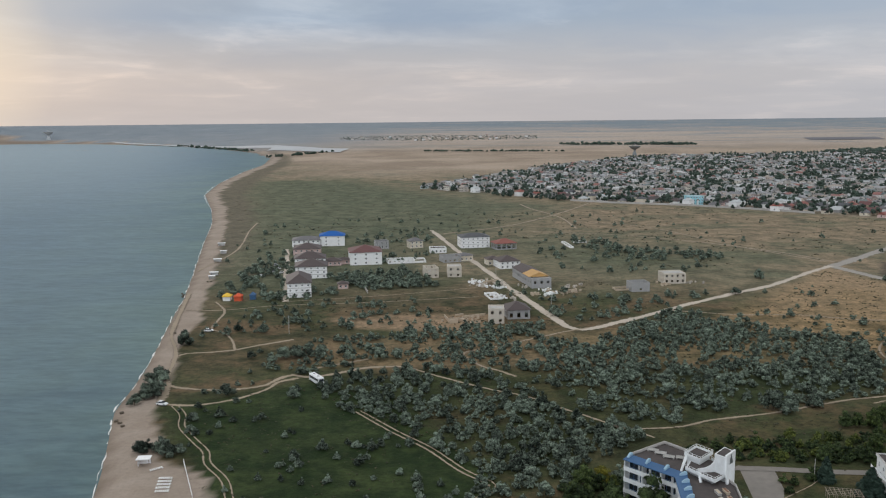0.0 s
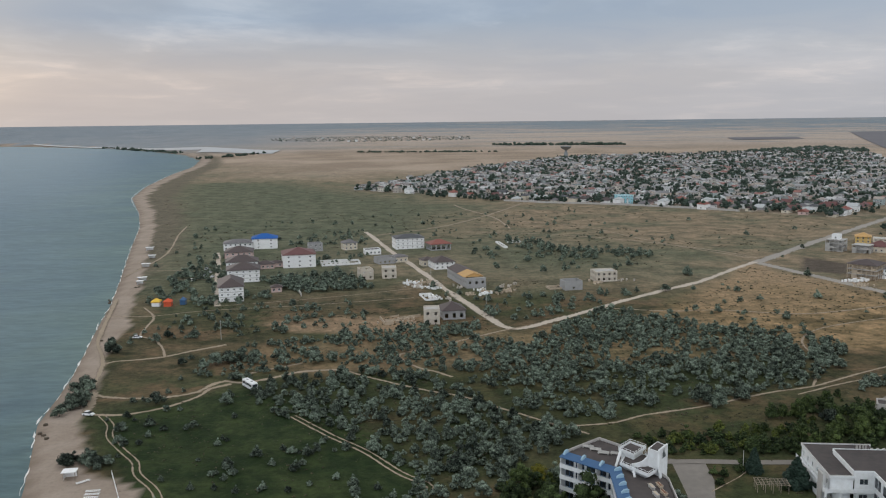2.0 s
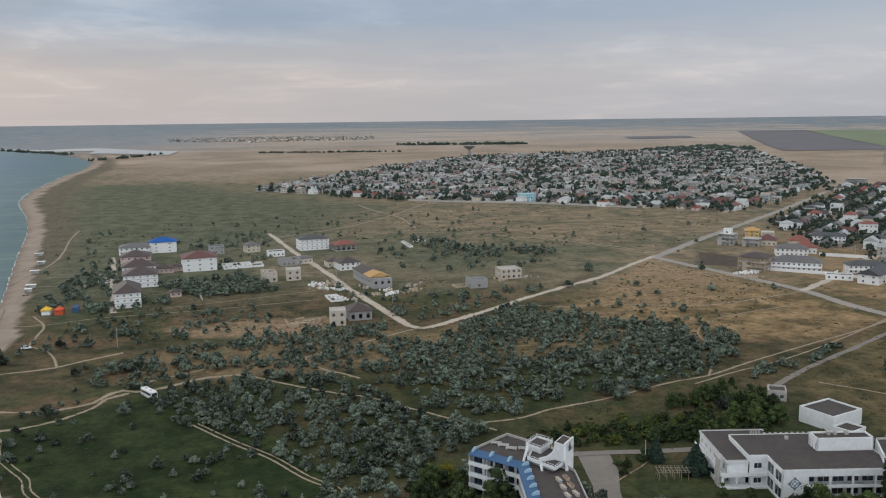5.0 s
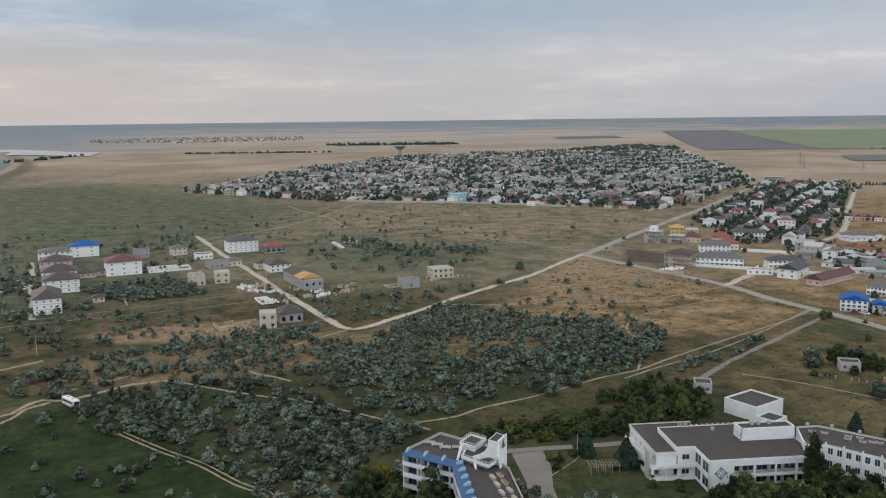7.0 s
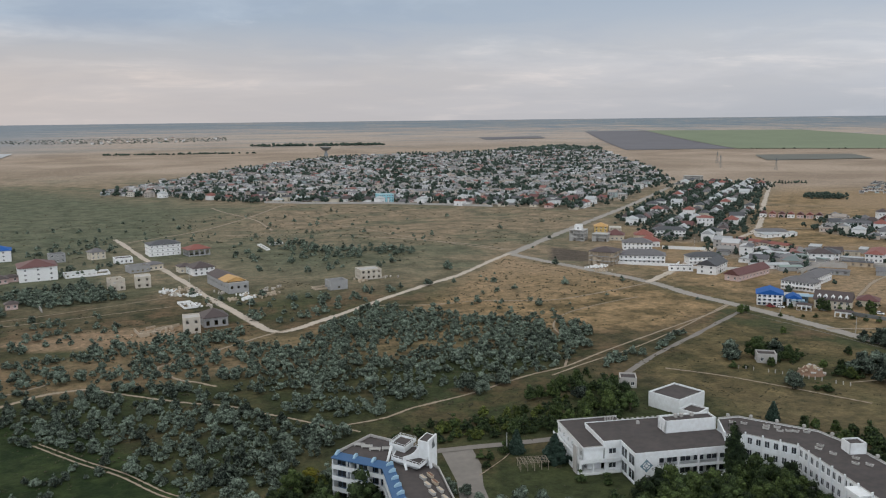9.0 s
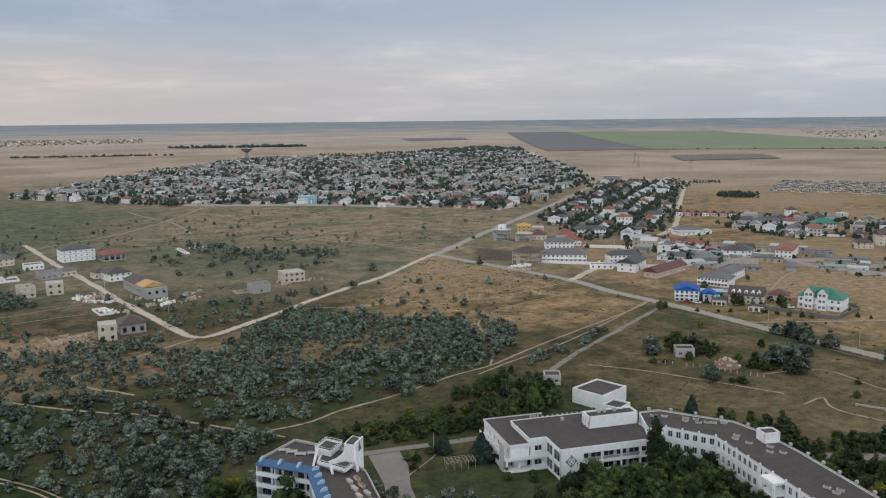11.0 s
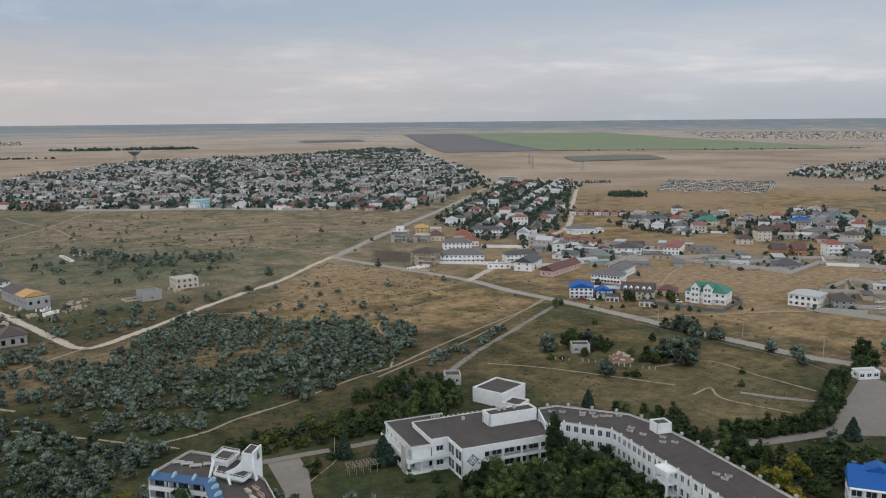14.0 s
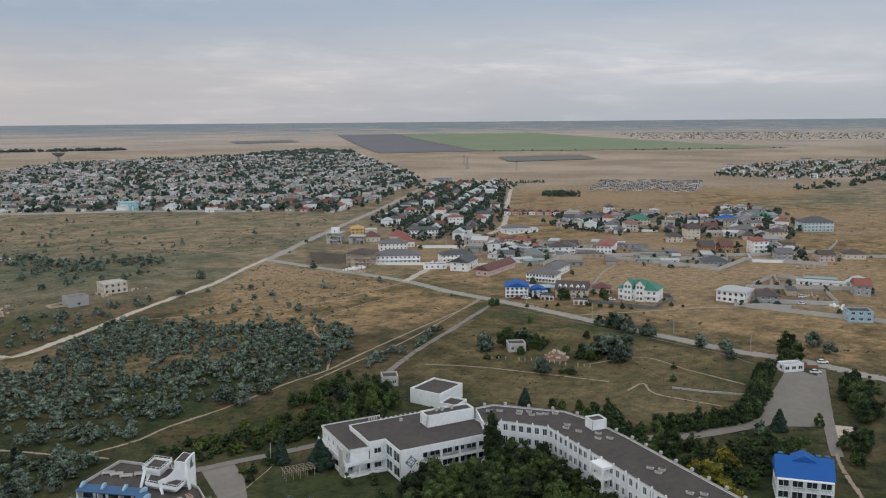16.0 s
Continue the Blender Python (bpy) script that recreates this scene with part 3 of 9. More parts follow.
    col = mixc(tr, 1.0, col, mixc(tr, ramp(tr, swell_shade, [(0.36, (0, 0, 0)), (0.64, (1, 1, 1))]), (0.88, 0.89, 0.90), (1.10, 1.09, 1.08)), "MULTIPLY")
    col = mixc(tr, 1.0, col, mixc(tr, ramp(tr, w1, [(0.38, (0, 0, 0)), (0.62, (1, 1, 1))]), (0.85, 0.86, 0.87), (1.15, 1.14, 1.13)), "MULTIPLY")
    tr.links.new(col, b.inputs["Base Color"])
    relief(tr, b, w1, 1.0, 1.2)
    gloss = node(tr, "ShaderNodeBsdfGlossy", {"Roughness": 0.35, "Color": (0.78, 0.91, 1.0, 1)})
    tr.links.new(b.inputs["Normal"].links[0].from_socket, gloss.inputs["Normal"])
    graze = ramp(tr, node(tr, "ShaderNodeLayerWeight", {"Blend": 0.5}).outputs["Facing"], [(0.60, (0.03, 0.03, 0.03)), (0.90, (0.10, 0.10, 0.10)), (0.97, (0.18, 0.18, 0.18))])
    both = node(tr, "ShaderNodeMixShader", {0: graze, 1: b.outputs[0], 2: gloss.outputs[0]})
    tr.links.new(both.outputs[0], tr.nodes["Material Output"].inputs[0])
    sea.materials.append(m)
    setting("water", sea, m, "calm grey-blue sea with small ripples", "sea")


def ribbon(name, pts, width, mat, label, category, lift, rough_edge=0.28, step=3.0, twin=0.0):
    """A road or track laid over the land; twin: two wheel ruts that far apart."""
    line = smooth_line(pts, step)
    tan = np.gradient(line, axis=0)
    tan /= np.linalg.norm(tan, axis=1)[:, None] + 1e-9
    nor = np.stack([-tan[:, 1], tan[:, 0]], -1)
    sh, rim = Shape(), []
    for off in ((-twin / 2, twin / 2) if twin else (0.0,)):
        rows = []
        for i, (p, n) in enumerate(zip(line, nor)):
            s = p[0] * 0.075 + p[1] * 0.06 + off
            a = width / 2 * (1 + rough_edge * noise.noise((s, 1.7, off)) * 2)
            b = width / 2 * (1 + rough_edge * noise.noise((s, 9.1, off)) * 2)
            l, r = p + n * (off + a), p + n * (off - b)
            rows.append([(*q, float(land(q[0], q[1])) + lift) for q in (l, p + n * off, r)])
        for u, w in zip(rows, rows[1:]):
            for k in (0, 1):
                sh.face([u[k], u[k + 1], w[k + 1], w[k]][::-1])
                rim += [float(k != 1), float(k + 1 != 1), float(k + 1 != 1), float(k != 1)]
    me = sh.mesh(name, mat)
    at = me.attributes.new("rim", "FLOAT_COLOR", "POINT")
    at.data.foreach_set("color", np.repeat(np.array(rim, np.float32), 4))
    return setting(name, me, mat, label, category)


def patch(name, corners, mat, label, lift, cols=24, rows=12, wob=0.0):
    """A field or pan between four corners, draped over the land."""
    a, b, c, d = (np.array(q, float) for q in corners)
    u, v = np.meshgrid(np.linspace(0, 1, cols), np.linspace(0, 1, rows))
    P = (a * (1 - u[..., None]) + b * u[..., None]) * (1 - v[..., None]) + (d * (1 - u[..., None]) + c * u[..., None]) * v[..., None]
    if wob:
        for i in range(rows):
            for j in range(cols):
                if i in (0, rows - 1) or j in (0, cols - 1):
                    P[i, j] += wob * np.array([noise.noise((j * 0.7, i * 1.1, 3.0)), noise.noise((j * 0.7, i * 1.1, 8.0))])
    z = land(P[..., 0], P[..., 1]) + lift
    idx = np.arange(rows * cols).reshape(rows, cols)
    f = np.stack([idx[:-1, :-1], idx[:-1, 1:], idx[1:, 1:], idx[1:, :-1]], -1).reshape(-1, 4)
    me = bpy.data.meshes.new(name)
    me.from_pydata(np.dstack([P, z]).reshape(-1, 3).tolist(), [], f.tolist())
    me.materials.append(mat)
    me.update()
    if me.polygons[0].normal.z < 0:
        me.flip_normals()
    return setting(name, me, mat, label, "field")


build_ground()
DIRT = surface("pale_dirt_road", (0.47, 0.410, 0.345), 0.24, 0.09, 0.8, 0.95, stain=(0.30, 0.24, 0.18), bump=0.4, dist=0.1)
TRACK = surface("trodden_sand", (0.300, 0.240, 0.175), 0.25, 0.12, 0.7, 0.95, bump=0.4, dist=0.1)
ASPHALT = surface("worn_asphalt", (0.30, 0.275, 0.245), 0.14, 0.05, 0.6, 0.9, stain=(0.20, 0.19, 0.18), bump=0.2, dist=0.05)
PAVING = surface("concrete_paving", (0.210, 0.190, 0.170), 0.3, 0.07, 0.45, 0.92, stain=(0.11, 0.10, 0.09), bump=0.3, dist=0.05)
FOAM = surface("foam", (0.68, 0.69, 0.68), 0.12, 0.4, 3.0, 0.7)
SALT = surface("salt_pan", (0.40, 0.41, 0.425), 0.08, 0.004, 0.05, 0.6, bump=0.0)
PLOUGH = surface("ploughed_soil", (0.130, 0.126, 0.140), 0.25, 0.006, 0.05, 0.95, bump=0.1)
CROP = surface("green_crop", (0.165, 0.200, 0.122), 0.2, 0.006, 0.05, 0.9, bump=0.1)
FALLOW = surface("fallow_strip", (0.125, 0.128, 0.112), 0.25, 0.006, 0.05, 0.95, bump=0.1)



def worn(mat, keep):
    """Lets bare earth break up towards the rim of a track."""
    tr = mat.node_tree
    b, out = tr.nodes["Principled BSDF"], tr.nodes["Material Output"]
    rim = node(tr, "ShaderNodeSeparateColor", {0: node(tr, "ShaderNodeAttribute", attribute_name="rim").outputs["Color"]}).outputs[0]
    n = noise_tex(tr, where(tr), 0.55, 5.0, 0.7)
    f = ramp(tr, calc(tr, "ADD", calc(tr, "MULTIPLY", rim, 0.62), n), [(keep, (0, 0, 0)), (keep + 0.10, (1, 1, 1))])
    gap = node(tr, "ShaderNodeBsdfTransparent")
    mix = node(tr, "ShaderNodeMixShader", {0: f, 1: b.outputs[0], 2: gap.outputs[0]})
    tr.links.new(mix.outputs[0], out.inputs[0])


worn(TRACK, 0.77)
worn(DIRT, 0.90)
worn(ASPHALT, 0.96)
road_i = 0


def road(pts, width, mat, label, name="road", **kw):
    global road_i
    road_i += 1
    return ribbon(name, pts, width, mat, label, name, 0.02 + 0.004 * road_i, **kw)


road([(259, 556), (368, 663), (542, 828), (775, 1065), (840, 1140)], 9, ASPHALT, "grey asphalt road running to the town")
road([(330, 120), (319, 152), (317, 185), (309, 210), (307, 232), (303, 267), (301, 307), (297, 350), (291, 388), (290, 427), (279, 476), (266, 525), (259, 556)], 9, ASPHALT, "grey asphalt road past the hotels", rough_edge=0.08)
road([(-10, 760), (-2, 714), (12, 635), (28, 557), (40, 491), (52, 434), (60, 398), (69, 394), (81, 403), (103, 421), (127, 442), (159, 468), (195, 495), (236, 537), (259, 558)], 5.8, DIRT, "pale dirt road between the new houses")
road([(289, 427), (340, 465), (420, 529), (511, 593), (653, 748), (881, 996)], 7, DIRT, "pale dirt road into the settlement")
road([(292, 360), (244, 330), (202, 307), (172, 295), (150, 285)], 1.8, TRACK, "pale track along a field edge", "track")
road([(289, 345), (239, 315), (205, 295), (180, 278), (170, 268)], 2.6, PAVING, "old concrete lane by the dry field", "track")
TRACK_A = [(-107, 316), (-102, 311), (-87, 307), (-77, 308), (-68, 313), (-65, 320), (-60, 325), (-54, 322), (-45, 325), (-34, 333), (-26, 335), (-15, 335)]
TRACK_A2 = [(-15, 335), (-7, 326), (6, 314), (18, 304), (26, 299), (35, 291), (40, 284), (49, 274), (54, 268), (61, 261), (66, 255)]
TRACK_B = [(-101, 292), (-92, 290), (-83, 292), (-75, 297), (-67, 307), (-64, 316), (-57, 321)]
TRACK_C = [(-107, 316), (-109, 323), (-112, 338), (-115, 354), (-112, 358), (-101, 360), (-92, 363), (-82, 371), (-69, 380)]
TRACK_D = [(70, 397), (55, 388), (35, 373), (23, 364), (12, 358), (8, 351), (15, 335), (22, 328), (28, 320)]
road(TRACK_A, 4.2, TRACK, "broad sandy track from the beach into the shrubs", "track")
road(TRACK_A2, 2.4, TRACK, "narrow earth track among olive shrubs", "track")
road(TRACK_B, 3.6, TRACK, "sandy track along the green meadow", "track")
road(TRACK_C, 3.6, TRACK, "sandy track near the beach", "track")
road([(-115, 354), (-120, 368), (-128, 388), (-133, 409), (-140, 445), (-149, 489)], 4.0, TRACK, "sandy track along the beach", "track")
road([(-92, 363), (-97, 379), (-105, 395), (-112, 400), (-114, 418), (-116, 440), (-127, 464)], 2.2, TRACK, "narrow winding sandy track", "track")
road(TRACK_D, 2.6, TRACK, "pale path looping through the shrubs", "track")
road([(-102, 292), (-104, 303), (-107, 316)], 5.5, TRACK, "worn sandy ground between the tracks", "track")
road([(-58, 330), (-46, 338), (-31, 347)], 2.6, TRACK, "bare strip beside the shrubs", "track")
road([(-96, 290), (-90, 280), (-87, 269), (-79, 256), (-73, 247), (-70, 238), (-62, 226), (-57, 212), (-52, 200)], 0.9, TRACK, "pair of wheel ruts in the green grass", "track", twin=2.0)
road([(-30, 282), (-16, 262), (-5, 248), (5, 231), (13, 221), (9, 213), (2, 200)], 1.1, TRACK, "pair of wheel ruts between the shrubs", "track", twin=1.9)
road([(51, 268), (60, 263), (76, 264), (89, 270), (111, 276), (141, 288), (160, 293), (185, 306), (221, 323), (271, 346), (292, 358)], 2.2, TRACK, "earth track along the shrub edge", "track")
road([(117, 432), (150, 420), (177, 419), (210, 406), (240, 410), (288, 425)], 2.8, TRACK, "faint track over dry grass", "track")
road([(160, 293), (172, 312), (180, 330), (188, 356), (206, 375), (234, 387), (260, 394)], 2.0, TRACK, "faint winding track over dry grass", "track")
road([(-165, 560), (-160, 648), (-172, 740), (-176, 765), (-182, 828)], 3.0, TRACK, "sandy track behind the beach", "track")
road([(90, 985), (98, 933), (118, 850), (121, 762)], 4.5, TRACK, "faint track across the meadow", "track")
road([(200, 1050), (122, 886), (61, 787), (0, 735)], 4.5, TRACK, "faint track across the meadow", "track")
road([(80, 745), (153, 715), (209, 667), (250, 613), (268, 572)], 3.4, TRACK, "pale track across the plain", "track")
road([(140, 810), (188, 764), (226, 651), (262, 575)], 3.0, TRACK, "pale track across the plain", "track")
road([(-1900, 3400), (-333, 2350), (100, 1500)], 4.0, TRACK, "distant pale track", "track", step=40)
road([(-122, 655), (-110, 590), (-100, 530), (-89, 470), (-88, 462)], 4.5, DIRT, "pale lane beside the beach hotels")
road([(-157, 581), (-138, 580), (-118, 578)], 1.6, TRACK, "trodden path from hotel to beach", "track")
road([(-149, 550), (-130, 547), (-109, 543)], 1.6, TRACK, "trodden path from hotel to beach", "track")
road([(-138, 444), (-118, 442), (-90, 452), (-40, 458), (20, 470)], 1.8, TRACK, "faint track over dry grass", "track")
road([(-88, 462), (-40, 474), (10, 492), (24, 500)], 1.5, TRACK, "faint track along the olive hedge", "track")
road([(80, 231), (92, 230), (105, 228), (114, 227), (125, 226)], 3.2, PAVING, "concrete park path", "pavement", rough_edge=0.05)
setting("pavement", (lambda sh: (sh.face([(x, y, 0.03) for x, y in [(84.5, 233), (80.8, 209), (75.5, 192), (70, 168), (74, 160), (80, 176), (86.6, 204), (91.5, 217), (93.6, 229)]][::-1]), sh)[1])(Shape()), PAVING, "cracked concrete forecourt beside the balcony block", "pavement")
road([(88, 210), (94, 214.5), (100, 219), (105, 224)], 0.8, TRACK, "trodden path over the lawn", "track")
road([(186, 172), (204, 166.5), (218, 160.7), (231, 157), (245, 154.5), (262, 157)], 6.0, PAVING, "asphalt drive by the hedge", "pavement", rough_edge=0.06)
road([(312, 174), (284, 157), (258, 141), (241, 130), (234, 125)], 3.4, PAVING, "concrete drive", "pavement", rough_edge=0.06)
road([(236, 126.5), (227, 120), (216, 110), (204, 99), (190, 86)], 2.2, TRACK, "dirt lane past the guest house", "track")
setting("pavement", (lambda sh: (sh.face([(x, y, 0.034) for x, y in [(258, 139), (261, 134.6), (252.4, 129.7), (248, 133)]][::-1]), sh)[1])(Shape()), DIRT, "small pale concrete pad beside the lane", "pavement")
setting("pavement", (lambda sh: (sh.face([(x, y, 0.03) for x, y in [(243, 149.5), (254, 140.4), (278, 154.8), (303, 170.5), (304, 180), (296, 180), (282, 174), (266, 167.5), (250, 160.5), (244.4, 157)]]), sh)[1])(Shape()), PAVING, "wide empty car park of worn concrete", "car park")
road([(287, 340), (293, 300), (296, 268), (299, 235), (301, 212), (298, 194)], 0.5, PAVING, "low kerb beside the field", "kerb")
road([(195, 276), (208.8, 260.2), (220.7, 241), (228, 228), (235.6, 214.3)], 1.9, TRACK, "trodden path over the dry field", "track")
road([(233, 203), (244, 205), (238, 194), (245, 172)], 1.9, TRACK, "trodden path over the dry field", "track")
road([(247, 235), (271, 228), (271, 206), (272, 181)], 1.9, TRACK, "trodden path over the dry field", "track")
for pts in ([(318, 455), (420, 470), (520, 330), (600, 300)], [(420, 529), (520, 470), (640, 400), (780, 330)], [(511, 593), (620, 540), (740, 460), (860, 420)], [(300, 300), (360, 272), (402, 258), (480, 300)], [(365, 345), (420, 380), (480, 395), (560, 330)]):
    road(pts, 4.0, TRACK, "dirt street of the settlement")


def shore_foam():
    line = smooth_line(SHORE[5:30], 2.0)
    tan = np.gradient(line, axis=0)
    tan /= np.linalg.norm(tan, axis=1)[:, None]
    nor = np.stack([-tan[:, 1], tan[:, 0]], -1)
    sh = Shape()
    for off, wid, seed in ((-1.4, 0.19, 0.0), (-2.9, 0.10, 1.7)):
        for i in range(len(line) - 1):
            q = []
            for j in (i, i + 1):
                g = noise.noise((line[j][1] * 0.05, seed, 0)) + 0.6 * noise.noise((line[j][1] * 0.21, seed, 4))
                c = line[j] + nor[j] * (off + 1.2 * g)
                w = max(0.0, wid * (0.45 + 2.6 * noise.noise((line[j][1] * 0.13, seed, 9)) + 1.2 * noise.noise((line[j][1] * 0.5, seed, 2)))) * (1 + line[j][1] / 1500)
                q.append((c + nor[j] * w, c - nor[j] * w))
            if (q[0][0] - q[0][1]).any():
                sh.face([(*q[0][0], -0.40), (*q[0][1], -0.40), (*q[1][1], -0.40), (*q[1][0], -0.40)][::-1])
    setting("foam", sh, FOAM, "thin line of white foam along the waterline", "foam")


shore_foam()
patch("field_ploughed", [(1313, 2056), (1597, 1946), (2084, 3121), (1847, 3214)], PLOUGH, "dark ploughed field", 1.0)
patch("field_green", [(1600, 1944), (2321, 1395), (2568, 2741), (2087, 3119)], CROP, "green crop field", 1.1)
patch("field_dark_strip", [(1273, 1452), (1508, 1396), (1636, 1574), (1421, 1664)], FALLOW, "dark fallow strip", 1.2, 12, 6, 8)
patch("field_dark_far", [(1250, 2900), (1480, 2850), (1520, 3000), (1290, 3060)], PLOUGH, "dark fallow strip far off", 1.2, 12, 6, 8)
patch("salt_lake", [(-1460, 3830), (-330, 2590), (-333, 2740), (-1500, 3900)], SALT, "white shallow salt lake", 1.2, 30, 5, 14)
patch("salt_lake_east", [(-552, 2689), (-300, 2517), (-300, 2729), (-560, 2880)], SALT, "white dry salt pan", 1.6, 12, 5, 14)


# ---- buildings ----
pane_meshes = {}


def window_mesh(w, h, frame_mat, panes=True):
    """A window to fill an opening: frame with a mullion, sill, and set-back panes; all one piece."""
    key = (round(w, 2), round(h, 2), frame_mat.name, panes)
    if key not in pane_meshes:
        sh = Shape()
        t, f, r = 0.09, 0.10, 0.16
        xs, zs = (-w / 2, -w / 2 + t, -t / 2, t / 2, w / 2 - t, w / 2), (0, t, h - t, h)
        ids = {}

        def at(x, y, z):
            k = (round(x, 4), round(y, 4), round(z, 4))
            if k not in ids:
                ids[k] = len(sh.v)
                sh.v.append(k)
            return ids[k]

        def quad(pts, slot=0):
            sh.f.append(tuple(at(*p) for p in pts))
            sh.k.append(slot)

        for i in range(5):
            for j in range(3):
                a, b, c, d = xs[i], xs[i + 1], zs[j], zs[j + 1]
                if i in (1, 3) and j == 1:
                    for p, q in (((a, c), (b, c)), ((b, c), (b, d)), ((b, d), (a, d)), ((a, d), (a, c))):
                        quad([(p[0], f, p[1]), (q[0], f, q[1]), (q[0], r, q[1]), (p[0], r, p[1])])
                    if panes:
                        quad([(a, r, c), (b, r, c), (b, r, d), (a, r, d)], 1)
                else:
                    quad([(a, f, c), (b, f, c), (b, f, d), (a, f, d)])
        for a, b in zip(xs, xs[1:]):
            quad([(a, f, 0), (b, f, 0), (b, -0.08, -0.02), (a, -0.08, -0.02)][::-1])
            quad([(a, -0.08, -0.02), (b, -0.08, -0.02), (b, -0.08, -0.09), (a, -0.08, -0.09)][::-1])
        pane_meshes[key] = sh.mesh("window", frame_mat, GLASS)
    return pane_meshes[key]


def glazed_window(parent, m, w, h, frame_mat):
    """A near window whose two panes are pieces of their own."""
    win = part("window", window_mesh(w, h, frame_mat, False), (), parent, m=m)
    key = ("pane", round(w, 2), round(h, 2))
    if key not in pane_meshes:
        t = 0.09
        sh = Shape()
        a = w / 2 - 1.5 * t
        sh.face([(-a / 2, 0, t), (a / 2, 0, t), (a / 2, 0, h - t), (-a / 2, 0, h - t)])
        pane_meshes[key] = sh.mesh("pane", GLASS)
    for s in (-1, 1):
        part("pane", pane_meshes[key], (), win, m=pose(s * (w / 4 - 0.0225), 0.16, 0))
    return win


def wall_run(sh, p, q, z0, z1, storeys=0, bays=0, ww=1.3, wh=1.4, sill=0.9, th=0.35, margin=0.0, blind=None):
    """A wall from p to q (outside on its right hand) with real openings; gives the pose, width and height of each opening."""
    p, q = Vector((*p, 0)), Vector((*q, 0))
    L = (q - p).length
    ang = math.degrees(math.atan2(q.y - p.y, q.x - p.x))
    m = Matrix.Translation(p) @ pose(0, 0, 0, 0, 0, ang)
    out = []
    if not storeys or not bays or L < 1.5:
        sh.box(0, L, 0, th, z0, z1, m)
        return out
    ww = min(ww, (L - 2 * margin) / bays * 0.8)
    fl = (z1 - z0) / storeys
    wh = min(wh, fl - 0.7)
    sill = min(sill, fl - wh - 0.3)
    pitch = (L - 2 * margin) / bays
    xs = [(margin + pitch * (i + 0.5) - ww / 2, margin + pitch * (i + 0.5) + ww / 2) for i in range(bays)]
    last = z0
    for s in range(storeys):
        a = z0 + s * fl + sill
        b = a + wh
        sh.box(0, L, 0, th, last, a, m)
        x = 0.0
        for i, (u, v) in enumerate(xs):
            if blind and (s, i) in blind:
                continue
            sh.box(x, u, 0, th, a, b, m)
            x = v
            out.append((m @ Matrix.Translation(((u + v) / 2, 0, a)), v - u, wh))
        sh.box(x, L, 0, th, a, b, m)
        last = b
    sh.box(0, L, 0, th, last, z1, m)
    return out


def roof_shape(kind, w, d, z, rise, over=0.5, flip=False):
    """A hipped, gabled or flat roof with eaves and thickness, over a plan w by d."""
    sh = Shape()
    a, b, t = w / 2 + over, d / 2 + over, 0.16
    if kind == "flat":
        sh.box(-w / 2 + 0.36, w / 2 - 0.36, -d / 2 + 0.36, d / 2 - 0.36, z - 0.75, z - 0.5)
        return sh
    m = pose(0, 0, 0, 0, 0, 90) if flip else None
    if flip:
        a, b = b, a
    lower = [(-a, -b, z), (a, -b, z), (a, b, z), (-a, b, z)]
    upper = [(x, y, z + t) for x, y, _ in lower]
    if kind == "hip":
        r = max(a - b, 0.0)
        e = max(b - a, 0.0)
        top = [(-r, -e, z + rise), (r, -e, z + rise), (r, e, z + rise), (-r, e, z + rise)]
    else:
        top = [(-a, 0, z + rise), (a, 0, z + rise), (a, 0, z + rise), (-a, 0, z + rise)]
    sh.face(lower[::-1], m)
    for i in range(4):
        j = (i + 1) % 4
        sh.face([lower[i], lower[j], upper[j], upper[i]], m)
    quads = [(upper[0], upper[1], top[1], top[0]), (upper[1], upper[2], top[2], top[1]), (upper[2], upper[3], top[3], top[2]), (upper[3], upper[0], top[0], top[3])]
    for q in quads:
        pts = []
        for p in q:
            if not pts or (Vector(p) - Vector(pts[-1])).length > 1e-4:
                pts.append(p)
        if (Vector(pts[0]) - Vector(pts[-1])).length < 1e-4:
            pts.pop()
        if len(pts) > 2:
            sh.face(pts, m)
    return sh


